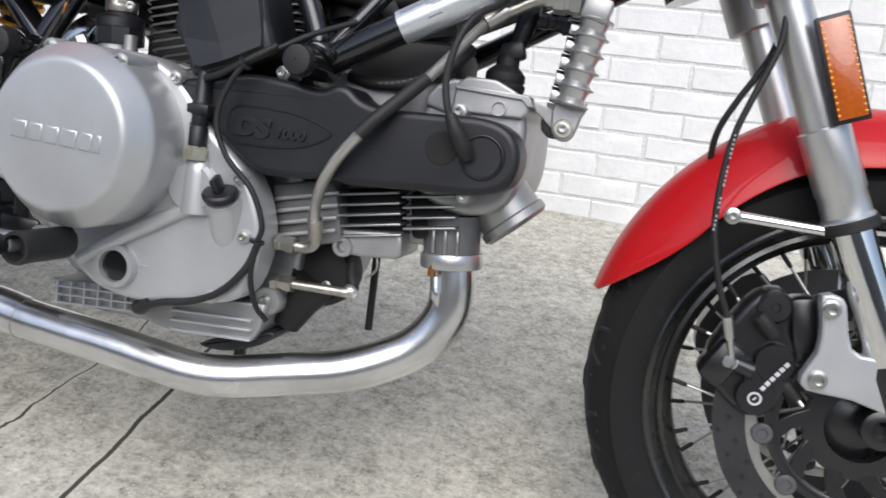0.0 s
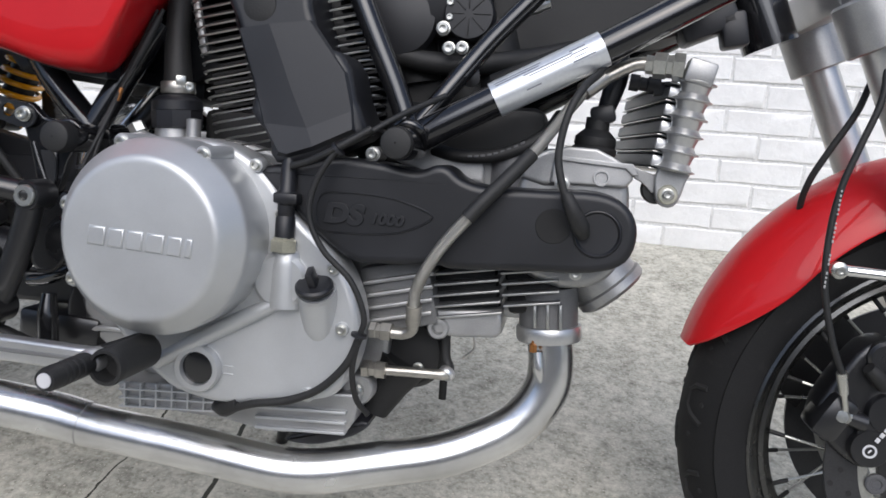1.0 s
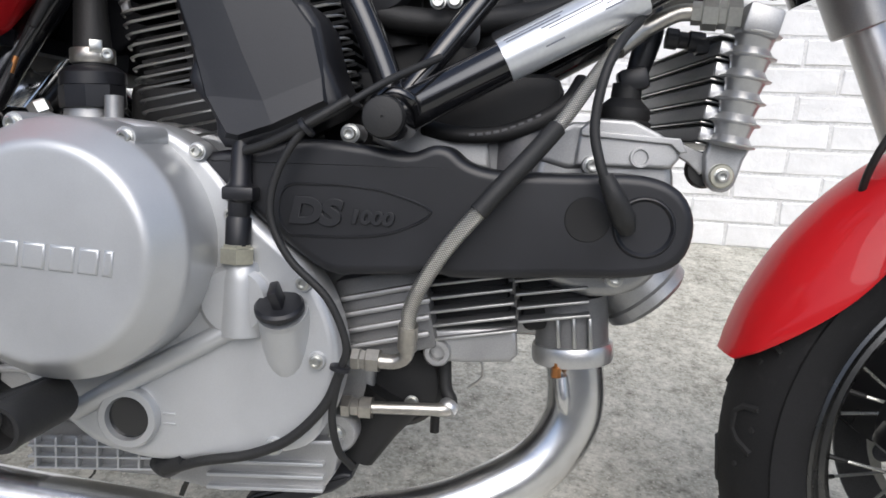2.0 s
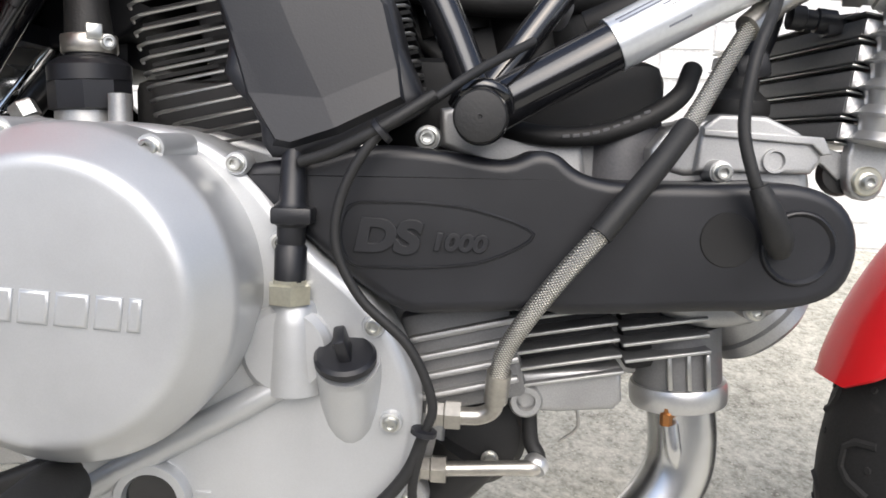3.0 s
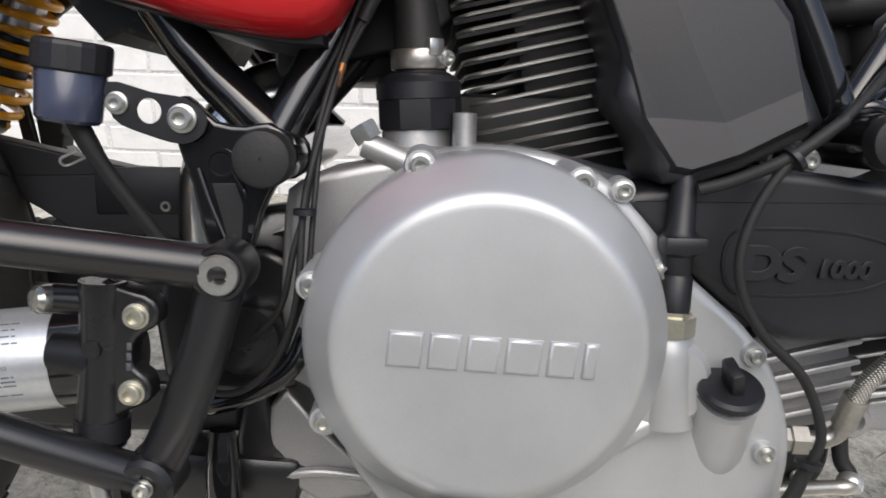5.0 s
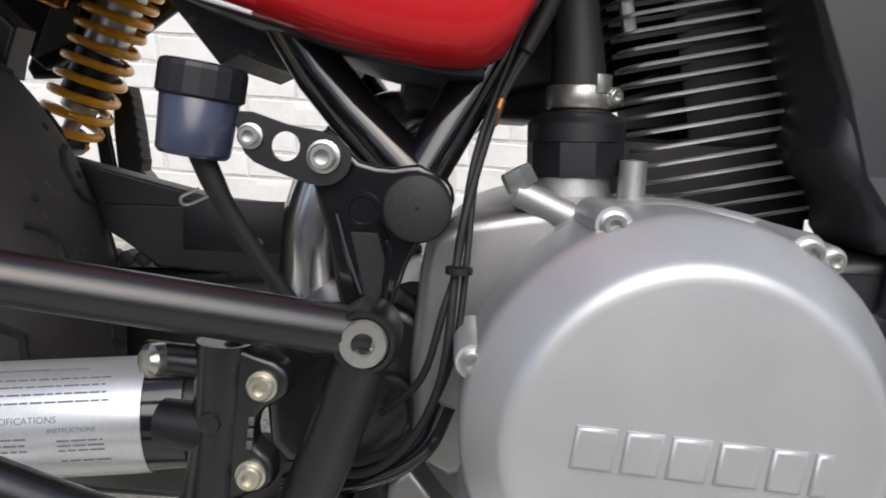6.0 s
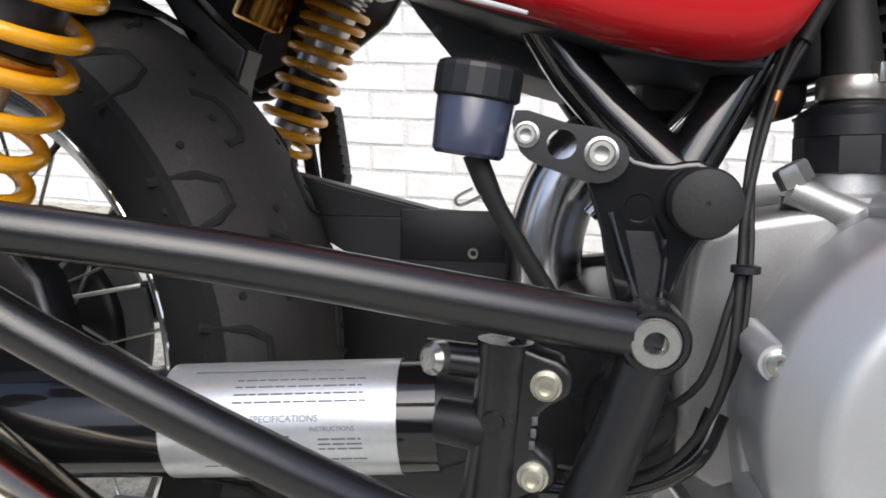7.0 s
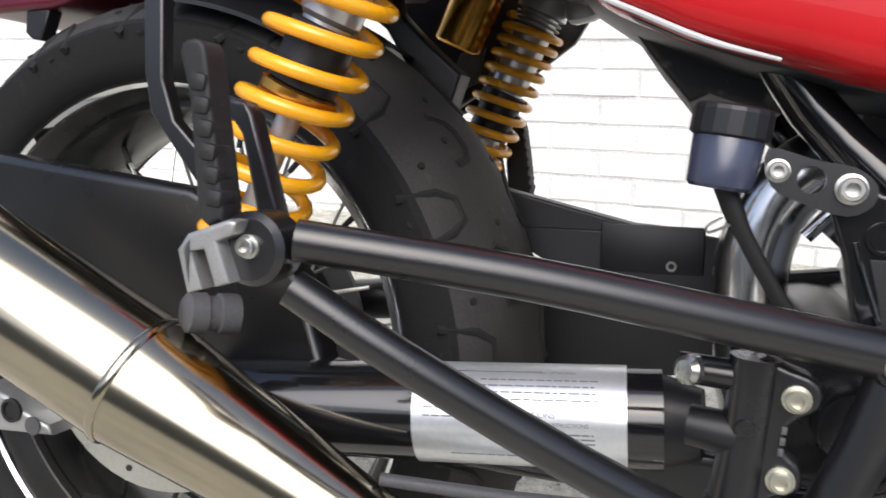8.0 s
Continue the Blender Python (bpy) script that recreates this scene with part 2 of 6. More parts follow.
def lathe(profile, at, axis=(0, -1, 0), n=32, bm=None, ring=False):
    """Turns a profile of (radius, height) round an axis."""
    bm = bm or bmesh.new()
    d = Vector(axis).normalized()
    u = d.orthogonal().normalized()
    v, o, rings = d.cross(u), Vector(at), []
    for r, h in profile:
        if r < 1e-6:
            rings.append([bm.verts.new(o + d * h)])
        else:
            rings.append([bm.verts.new(o + d * h + (u * math.cos(2 * math.pi * k / n) + v * math.sin(2 * math.pi * k / n)) * r) for k in range(n)])
    for a, b in zip(rings, rings[1:] + (rings[:1] if ring else [])):
        for k in range(n):
            q = [a[k % len(a)], a[(k + 1) % len(a)], b[(k + 1) % len(b)], b[k % len(b)]]
            q = list(dict.fromkeys(q))
            if len(q) > 2:
                bm.faces.new(q)
    for end in () if ring else (rings[0], rings[-1]):
        if len(end) > 2:
            bm.faces.new(end)
    return bm


def plate(outline, y0, y1, bevel=0.003, smooth=0, segments=3, bm=None):
    """A plate cut to an outline of (x, z), from its outer face y0 back to y1, with the outer rim rounded."""
    own = bmesh.new()
    pts = [(p.x, p.y) for p in spline([Vector((x, z)) for x, z in outline], smooth, True)] if smooth else outline
    front = [own.verts.new((x, y0, z)) for x, z in pts]
    back = [own.verts.new((x, y1, z)) for x, z in pts]
    f = own.faces.new(front)
    own.faces.new(back[::-1])
    for i in range(len(pts)):
        j = (i + 1) % len(pts)
        own.faces.new((front[j], front[i], back[i], back[j]))
    bmesh.ops.recalc_face_normals(own, faces=own.faces[:])
    if bevel:
        bmesh.ops.bevel(own, geom=list(f.edges), offset=bevel, segments=segments, profile=0.5, affect="EDGES", clamp_overlap=True)
        # a narrow border keeps the face flat up to its rounded rim
        own.normal_update()
        own.faces.ensure_lookup_table()
        flat = max((q for q in own.faces if abs(q.normal.y) > 0.999 and abs(q.calc_center_median().y - y0) < 1e-5), key=lambda q: q.calc_area(), default=None)
        if flat:
            bmesh.ops.inset_region(own, faces=[flat], thickness=min(0.0012, bevel * 0.4), depth=0, use_even_offset=False)
    if bm is None:
        return own
    join(bm, own)
    return bm


def join(bm, other):
    me = bpy.data.meshes.new("joined")
    other.to_mesh(me)
    other.free()
    bm.from_mesh(me)
    bpy.data.meshes.remove(me)
    return bm


def block(at, size, bevel=0.002, turn=(0, 0, 0), bm=None):
    own = bmesh.new()
    bmesh.ops.create_cube(own, size=1.0, matrix=pose(*at, *turn) @ Matrix.Diagonal((*size, 1)))
    if bevel:
        bmesh.ops.bevel(own, geom=own.edges[:], offset=bevel, segments=2, profile=0.5, affect="EDGES", clamp_overlap=True)
    if bm is None:
        return own
    join(bm, own)
    return bm


def coil(top, bottom, radius, wire, turns, n=8, steps=22, ease=1.0):
    """A coil spring whose last turn draws in; ease spreads the pitch towards the bottom."""
    a, b = Vector(top), Vector(bottom)
    d = (b - a).normalized()
    u = d.orthogonal().normalized()
    v = d.cross(u)
    total = int(turns * steps)
    pts = [a.lerp(b, (i / total) ** ease) + (u * math.cos(2 * math.pi * i / steps) + v * math.sin(2 * math.pi * i / steps)) * radius * (1 - 0.32 * max(0, 1 - (total - i) / (1.3 * steps))) for i in range(total + 1)]
    return tube(pts, wire, n, 1)


def finish(name, bm, mat, sharp=38):
    bmesh.ops.recalc_face_normals(bm, faces=bm.faces[:])
    me = bpy.data.meshes.new(name)
    bm.to_mesh(me)
    bm.free()
    me.materials.append(mat)
    me.polygons.foreach_set("use_smooth", [True] * len(me.polygons))
    me.set_sharp_from_angle(angle=radians(sharp))
    return me


def shallow(parent):
    """A piece of a sub-part hangs on the part itself, so that nothing lies deeper than thing, part, sub-part."""
    return parent.parent if parent.parent and parent.parent.parent else parent


def part(name, bm, mat, parent, label="", sharp=38):
    """One mesh object under a thing or under a part."""
    ob = new(name, finish(name, bm, mat, sharp))
    ob.parent = shallow(parent)
    return tagged(ob, label) if label else ob


BOLTS = {}


def bolt(parent, x, y, z, r=0.005, axis=(0, -1, 0), mat=None, label=""):
    """A socket head cap screw with a washer face."""
    mat = mat or STEEL
    key = (round(r, 4), mat.name)
    if key not in BOLTS:
        p = [(r * 1.25, 0), (r * 1.25, r * 0.25), (r, r * 0.3), (r, r * 0.95), (r * 0.86, r * 1.1), (r * 0.56, r * 1.1), (r * 0.52, r * 0.5), (0, r * 0.42)]
        BOLTS[key] = finish("bolt", lathe(p, (0, 0, 0), (0, 0, 1), 18), mat)
    ob = new("bolt", BOLTS[key])
    ob.parent = shallow(parent)
    ob.matrix_local = Matrix.Translation((x, y, z)) @ Vector(axis).to_track_quat("Z", "Y").to_matrix().to_4x4()
    return tagged(ob, label) if label else ob


def slab_rise(x, y):
    """The slab's height: it falls along the wall towards the street, less so close to the wall."""
    x = max(-3.0, min(3.0, x))
    u = min(1, max(0, (y - 1.0) / 1.15))
    u = u * u * (3 - 2 * u)
    return (1 - u) * (0.030 - 0.076 * x) + u * (0.008 - 0.022 * x)


# ---- setting ----
def build_ground():
    xs = sorted({*[i * 0.1 - 3.0 for i in range(61)], -600, -120, -30, -8, -4, 4, 8, 30, 120, 600})
    ys = sorted({*[i * 0.1 - 1.6 for i in range(40)], -600, -120, -30, -8, -3, 4, 8, 30, 120, 600})
    bm = bmesh.new()
    grid = [[bm.verts.new((x, y, slab_rise(x, y))) for x in xs] for y in ys]
    for a, b in zip(grid, grid[1:]):
        for i in range(len(xs) - 1):
            bm.faces.new((a[i], a[i + 1], b[i + 1], b[i]))
    ob = new("ground", finish("ground", bm, CONCRETE))
    tagged(ob, "weathered grey concrete slab with a joint and cracks", "ground", kind="structure")


build_ground()


def build_unseen_wall():
    """An unseen plain wall, added behind the viewer to darken reflections and low sky light."""
    ob = new("unseen_wall_front", finish("unseen_wall_front", block((0, -7.1, 1.5), (26, 0.25, 3.2), 0.01), RENDERED))
    tagged(ob, "unseen plain grey rendered wall, added to darken reflections", "wall", kind="structure")


build_unseen_wall()

WALL_Y, COURSE, LENGTH, JOIN = 2.155, 0.0667, 0.2127, 0.0085


def build_wall():
    wall = new("wall_back", finish("wall_back", block((0, WALL_Y + 0.1065, 1.42), (9.0, 0.206, 3.6), 0.0), MORTAR))
    tagged(wall, "white-painted brick wall behind the motorcycle", "wall", kind="structure")
    rng = random.Random(4)

    def brick_mesh(length, seed):
        r = random.Random(seed)
        bm = bmesh.new()
        h, d, c = COURSE - JOIN, 0.018, 0.0025
        cols, rows = 6, 3
        front = [[bm.verts.new((length * (i / cols - 0.5) * (1 - 2 * c / length) + r.uniform(-0.0012, 0.0012), -d + r.uniform(-0.0012, 0.0012), (h - 2 * c) * (j / rows - 0.5) + r.uniform(-0.001, 0.001))) for i in range(cols + 1)] for j in range(rows + 1)]
        for j in range(rows):
            for i in range(cols):
                bm.faces.new((front[j][i], front[j][i + 1], front[j + 1][i + 1], front[j + 1][i]))
        rim = [v for v in front[0]] + [front[j][cols] for j in range(1, rows + 1)] + front[rows][cols - 1::-1] + [front[j][0] for j in range(rows - 1, 0, -1)]
        mid = [bm.verts.new((v.co.x * (1 + 2 * c / length), -d + c, v.co.z * h / (h - 2 * c))) for v in rim]
        back = [bm.verts.new((m.co.x, 0.0, m.co.z)) for m in mid]
        for a, b in ((rim, mid), (mid, back)):
            for i in range(len(a)):
                j = (i + 1) % len(a)
                bm.faces.new((a[i], b[i], b[j], a[j]))
        return finish("brick", bm, BRICK, 28)

    meshes = [brick_mesh(LENGTH - JOIN, s) for s in range(7)]
    rest = bmesh.new()
    for k in range(-2, 38):
        for i in range(-20, 20):
            x, z = 0.538 + LENGTH * (i + 0.5) + (0.091 if k % 2 else 0), COURSE * (k - 0.8) + 0.0055
            m = rng.choice(meshes)
            near = -1.95 < x < 1.75 and k <= 15
            if near:
                b = new("brick", m)
                b.parent = wall
                b.matrix_local = pose(x + rng.uniform(-0.002, 0.002), WALL_Y + 0.0175 + rng.uniform(-0.0015, 0.0015), z + rng.uniform(-0.0015, 0.0015), rng.uniform(-0.5, 0.5), rng.uniform(-0.35, 0.35), 0)
            elif -3.9 < x < 3.9 and k <= 36:
                block((x, WALL_Y + 0.0085, z), (LENGTH - JOIN, 0.018, COURSE - JOIN), 0.0, bm=rest)
    ob = part("bricks", rest, BRICK, wall)
    tagged(ob, "white-painted bricks higher up and further along", kind="stuff")


# ---- motorcycle: x forward, y away from the engine's clutch side, z up in the machine's own plane ----
moto = new("motorcycle")
moto.matrix_world = Matrix.Translation((0, 0.705, 0)) @ pose(0, 0, 0, 0, 0, 3.7) @ pose(0, 0, 0, -13.5)
tagged(moto, "red and black motorcycle with a silver engine, leaning on its stand", "motorcycle")


def build_engine():
    case = part("crankcase", plate([(-0.02, 0.52), (0.07, 0.545), (0.16, 0.53), (0.26, 0.50), (0.27, 0.40), (0.265, 0.30), (0.22, 0.275), (0.10, 0.27), (-0.02, 0.285), (-0.05, 0.36), (-0.05, 0.46)], -0.118, 0.15, 0.006, 4), CAST, moto, "grey cast aluminium crankcase")
    cover = part("side_cover", plate([(0.0, 0.50), (0.03, 0.535), (0.07, 0.545), (0.12, 0.538), (0.155, 0.515), (0.185, 0.478), (0.225, 0.442), (0.246, 0.41), (0.256, 0.37), (0.250, 0.33), (0.235, 0.303), (0.205, 0.292), (0.13, 0.281), (0.085, 0.285), (0.05, 0.30), (0.0, 0.35), (-0.02, 0.41), (-0.02, 0.46)], -0.192, -0.15, 0.007, 4), SILVER, moto, "silver painted crankcase side cover")
    # clutch housing: round drum with a sloping shoulder and a flat face
    drum = part("clutch_cover", lathe([(0.0930, 0), (0.0930, 0.0480), (0.0926, 0.0515), (0.0916, 0.0545), (0.0900, 0.0568), (0.0778, 0.0738), (0.0764, 0.0755), (0.0748, 0.0768), (0.0730, 0.0777), (0.0706, 0.0782), (0.0680, 0.0783), (0, 0.0783)], (0.0690, -0.192, 0.4508), n=96), SILVER, moto, "round silver clutch cover with a raised mark")
    # raised maker's mark as six plain leaning blocks
    x, z = 0.0195, 0.4530
    for w in (0.0166, 0.0148, 0.0156, 0.0172, 0.0138, 0.0068):
        foot = [(x, z - 0.0088), (x + w, z - 0.0088 - 0.06 * w), (x + w + 0.0020, z + 0.0085 - 0.06 * w), (x + 0.0020, z + 0.0085)]
        part("raised_mark", plate(foot, -0.2722, -0.2698, 0.0016, 0, 2), SILVER, drum, "", 50)
        x, z = x + w + 0.0030, z - 0.06 * (w + 0.0030)
    for bx, bz in ((0.035, 0.537), (0.115, 0.530), (-0.019, 0.476), (-0.013, 0.405)):
        part("lug", lathe([(0.0088, 0), (0.0083, 0.052), (0.0076, 0.054), (0, 0.054)], (bx, -0.188, bz), n=20), SILVER, drum)
        bolt(drum, bx, -0.242, bz, 0.0048)
    for bx, bz in ((0.147, 0.522), (0.228, 0.428), (0.239, 0.369), (0.173, 0.4765), (0.207, 0.300)):
        part("lug", lathe([(0.0078, 0), (0.0072, 0.012), (0.0066, 0.014), (0, 0.014)], (bx, -0.182, bz), n=20), SILVER, cover)
        bolt(cover, bx, -0.196, bz, 0.0043)
    # cast rib across the cover
    part("rib", tube([(0.046, -0.190, 0.316), (0.10, -0.194, 0.349), (0.15, -0.194, 0.377), (0.196, -0.190, 0.402)], [0.008, 0.0085, 0.0085, 0.007], 12, 4), SILVER, cover)
    part("boss", lathe([(0.029, 0), (0.028, 0.010), (0.024, 0.014), (0, 0.0145)], (0.176, -0.186, 0.412), n=28), SILVER, cover)
    part("sensor_boss", lathe([(0.0185, -0.02), (0.0170, 0.022), (0.0155, 0.034), (0.0135, 0.0368), (0.011, 0.037)], (0.179, -0.186, 0.405), (0, 0, 1), 24), SILVER, cover)
    # oil window
    ring = part("oil_window", lathe([(0.0245, 0), (0.024, 0.010), (0.0225, 0.012), (0.0175, 0.012), (0.0165, 0.006), (0.0165, 0.004), (0, 0.004)], (0.093, -0.188, 0.316), n=36), SILVER, cover)
    part("glass_disc", lathe([(0.0164, 0), (0.0164, 0.0055), (0, 0.006)], (0.093, -0.189, 0.316), n=28), BLACK_GLOSS, ring, "dark oil sight glass")
    for i in range(2):
        part("level_mark", block((0.124, -0.1925, 0.312 + 0.008 * i), (0.010, 0.002, 0.0016), 0.0005), SILVER, cover)
    # oil filler: swollen neck and black cap with a grip bar
    part("filler_neck", tube([(0.215, -0.1700, 0.345), (0.214, -0.1775, 0.368), (0.213, -0.190, 0.398), (0.213, -0.1975, 0.408)], [0.016, 0.0195, 0.0200, 0.0195], 22, 4), SILVER, cover)
    cap = part("filler_cap", lathe([(0.0185, 0), (0.0185, 0.004), (0.0165, 0.006), (0, 0.0065)], (0.2125, -0.2015, 0.4085), (0, -0.45, 0.89), 28), BLACK_PLASTIC, cover, "black plastic oil filler cap with grip bar")
    part("grip", block((0.2115, -0.207, 0.4185), (0.0075, 0.017, 0.019), 0.002, (27, -14, 0)), BLACK_PLASTIC, cap)
    # oil pressure sender with its connector
    part("oil_sender", lathe([(0.0135, 0), (0.0135, 0.011), (0.011, 0.012), (0.011, 0.014)], (0.178, -0.196, 0.441), (0.02, 0, 1), 6), YELLOW_ZINC, cover, "yellow zinc hexagon sender")
    part("connector", lathe([(0.0095, 0), (0.0095, 0.020), (0.008, 0.022), (0.0085, 0.024), (0.0085, 0.032), (0.0105, 0.034), (0.0105, 0.044), (0.008, 0.047), (0.007, 0.072), (0.005, 0.078), (0, 0.078)], (0.1785, -0.196, 0.454), (0.03, 0, 1), 18), BLACK_PLASTIC, cover)
    part("connector_clip", block((0.181, -0.198, 0.493), (0.024, 0.018, 0.010), 0.002), BLACK_PLASTIC, cover)
    # sump with its grid of ribs; a darker grey floor darkens the slots between
    sump = part("sump", plate([(-0.022, 0.278), (0.10, 0.285), (0.25, 0.292), (0.245, 0.262), (0.235, 0.247), (0.15, 0.240), (0.10, 0.249), (-0.012, 0.252)], -0.150, 0.12, 0.004), CAST, moto, "cast aluminium sump with ribs")
    for i in range(7):
        part("sump_rib", block((-0.008 + 0.018 * i, -0.152, 0.2655 + 0.0011 * i), (0.0022, 0.010, 0.026), 0.0006), SILVER, sump)
    for i in range(3):
        part("sump_rib", block((0.044, -0.152, 0.2555 + 0.0095 * i), (0.118, 0.010, 0.0020), 0.0006, (0, -3.0, 0)), SILVER, sump)
        part("sump_rib", block((0.188, -0.150, 0.248 + 0.011 * i), (0.098, 0.012, 0.0032), 0.0008, (0, -2.0, 0)), SILVER, sump)
    part("drain_shoe", plate([(0.165, 0.2290), (0.180, 0.2255), (0.205, 0.2275), (0.240, 0.2400), (0.257, 0.2535), (0.250, 0.2580), (0.224, 0.2490), (0.190, 0.2400)], -0.135, -0.07, 0.004, 2), BLACK_PLASTIC, sump)
    part("pump_body", lathe([(0.040, 0), (0.040, 0.025), (0.034, 0.033), (0.02, 0.035), (0, 0.037)], (0.290, -0.070, 0.328), n=32), BLACK_FIN, case)
    part("pump_neck", tube([(0.285, -0.10, 0.320), (0.270, -0.10, 0.292), (0.254, -0.10, 0.262)], [0.030, 0.022, 0.017], 18, 4), BLACK_FIN, case)
    part("lug", lathe([(0.0175, 0), (0.017, 0.022), (0.015, 0.025), (0.010, 0.025), (0, 0.022)], (0.2435, -0.113, 0.2925), n=24), CAST, case)
    bolt(case, 0.2435, -0.138, 0.2925, 0.0060)
    bolt(case, 0.3023, -0.110, 0.3148, 0.005)
    # skirt of the case behind the clutch housing, with a stiffening edge;
    # its shade is put into the darker grey
    skirt = part("case_skirt", plate([(-0.0587, 0.3777), (-0.0478, 0.3899), (-0.0275, 0.3649), (-0.0036, 0.341), (0.0134, 0.3306), (0.0047, 0.3179), (-0.0287, 0.3142), (-0.056, 0.3321), (-0.0608, 0.3466)], -0.150, -0.11, 0.003, 0), CAST, case)
    part("skirt_edge", tube([(-0.056, -0.151, 0.3321), (-0.0260, -0.153, 0.3361), (0.0134, -0.151, 0.3306)], 0.0034, 10, 4), CAST, skirt)
    # upper left corner: boss with hexagon plug, intake throat of the upright cylinder
    part("case_shoulder", plate([(-0.046, 0.40), (-0.047, 0.50), (-0.037, 0.522), (0.0, 0.533), (0.05, 0.535), (0.05, 0.48), (0.0, 0.40)], -0.160, -0.10, 0.006, 2), CAST, case)
    boss = part("plug_boss", tube([(0.034, -0.158, 0.530), (0.018, -0.156, 0.537), (0.001, -0.155, 0.544)], [0.009, 0.0078, 0.0078], 16, 3), CAST, case)
    part("plug", lathe([(0.0088, 0), (0.0088, 0.009), (0.0078, 0.0105), (0, 0.011)], (0.004, -0.155, 0.5465), (-0.5, 0, 0.86), 6), STEEL, boss)
    return case


def build_covers():
    """The two belt covers in black plastic."""
    a = part("belt_cover", plate([(0.146, 0.517), (0.192, 0.527), (0.212, 0.533), (0.240, 0.5345), (0.275, 0.531), (0.303, 0.527), (0.321, 0.533), (0.334, 0.531), (0.348, 0.521), (0.372, 0.516), (0.42, 0.516), (0.472, 0.517), (0.500, 0.506), (0.5105, 0.482), (0.502, 0.455), (0.472, 0.443), (0.42, 0.440), (0.345, 0.436), (0.325, 0.438), (0.27, 0.435), (0.245, 0.436), (0.218, 0.452), (0.186, 0.479)], -0.190, -0.135, 0.011, 4, 5), BLACK_PLASTIC, moto, "long satin black plastic belt cover, horizontal cylinder")
    part("end_cap", lathe([(0.0225, 0), (0.0215, 0.0022), (0.0205, 0.0026), (0.0190, 0.0010), (0.0185, 0.0004), (0, 0.0004)], (0.4745, -0.1900, 0.480), n=40), BLACK_PLASTIC, a)
    # flat dark disc: the shade of the plug recess put into colour
    part("recess_shade", lathe([(0.0165, 0), (0.0160, 0.0010), (0, 0.0012)], (0.434, -0.1900, 0.484), n=32), GROOVE_AND_SHADE, a)
    # raised pointed badge frame
    frame_pts = [(0.213, 0.499), (0.235, 0.5015), (0.262, 0.501), (0.290, 0.497), (0.321, 0.4845), (0.296, 0.469), (0.268, 0.464), (0.235, 0.463), (0.214, 0.465), (0.207, 0.481)]
    part("badge_rim", tube([(x, -0.1903, z) for x, z in frame_pts], 0.0011, 6, 4, closed=True), BLACK_PLASTIC, a)
    for text, x, size, z in (("DS", 0.2150, 0.0255, 0.4735), ("1000", 0.2600, 0.0135, 0.4745)):
        cu = bpy.data.curves.new("badge_text", "FONT")
        cu.body, cu.size, cu.extrude, cu.bevel_depth, cu.offset = text, size, 0.0016, 0.0004, 0.0012 if text == "DS" else 0.0004
        cu.shear = 0.15
        ob = new("badge_text", cu)
        cu.materials.append(BLACK_PLASTIC)
        ob.parent = a
        ob.matrix_local = pose(x, -0.1905, z, 90, 2, 0) @ Matrix.Diagonal((1.22, 1, 1, 1))
    b = part("belt_cover", plate([(0.095, 0.72), (0.113, 0.672), (0.119, 0.660), (0.128, 0.635), (0.134, 0.615), (0.142, 0.597), (0.142, 0.587), (0.1395, 0.574), (0.146, 0.564), (0.155, 0.5555), (0.161, 0.544), (0.162, 0.534), (0.168, 0.526), (0.184, 0.5255), (0.209, 0.534), (0.247, 0.552), (0.256, 0.5615), (0.243, 0.590), (0.236, 0.618), (0.226, 0.632), (0.206, 0.638), (0.195, 0.672), (0.185, 0.73), (0.14, 0.75)], -0.2005, -0.130, 0.008, 1, 4), BLACK_PLASTIC, moto, "angular satin black plastic belt cover, upright cylinder")
    # folded face: two upper panels with a sloping band between them over a lower panel that leans out
    bm = bmesh.new()
    rows = [[(0.122, -0.2022, 0.660), (0.126, -0.2024, 0.650), (0.156, -0.2046, 0.655), (0.194, -0.2026, 0.660)],
            [(0.1455, -0.2022, 0.597), (0.1475, -0.2024, 0.596), (0.181, -0.2042, 0.596), (0.231, -0.2026, 0.613)],
            [(0.1560, -0.2022, 0.5620), (0.1650, -0.2024, 0.5620), (0.1985, -0.2046, 0.5600), (0.2400, -0.2026, 0.5780)],
            [(0.1725, -0.2052, 0.5365), (0.1810, -0.2058, 0.5350), (0.2060, -0.2066, 0.5435), (0.2425, -0.2048, 0.5615)],
            [(0.1690, -0.1990, 0.5320), (0.1800, -0.1990, 0.5305), (0.2070, -0.1990, 0.5390), (0.2460, -0.1990, 0.5580)]]
    grid = [[bm.verts.new(p) for p in row] for row in rows]
    for p, q in zip(grid, grid[1:]):
        for k in range(3):
            bm.faces.new((p[k], p[k + 1], q[k + 1], q[k]))
    for k, dx in ((0, -0.003), (3, 0.003)):
        edge = [row[k] for row in grid[:4]]
        back = [bm.verts.new((v.co.x + dx, -0.1985, v.co.z)) for v in edge]
        for n in range(3):
            bm.faces.new((edge[n], edge[n + 1], back[n + 1], back[n]))
        bm.faces.new((edge[3], grid[4][k], back[3]))
    for v in [*bm.verts, *b.data.vertices]:
        v.co.y += (v.co.z - 0.545) * 0.07
    bmesh.ops.recalc_face_normals(bm, faces=bm.faces[:])
    bmesh.ops.bevel(bm, geom=[e for e in bm.edges if len(e.link_faces) == 2], offset=0.0030, segments=3, affect="EDGES", clamp_overlap=True)
    part("face_fold", bm, BLACK_PLASTIC, b, "", 3)
    part("cover_plug", lathe([(0.0165, 0), (0.0160, 0.0035), (0.012, 0.0045), (0, 0.0045)], (0.144, -0.1890, 0.673), n=28), RUBBER, b)


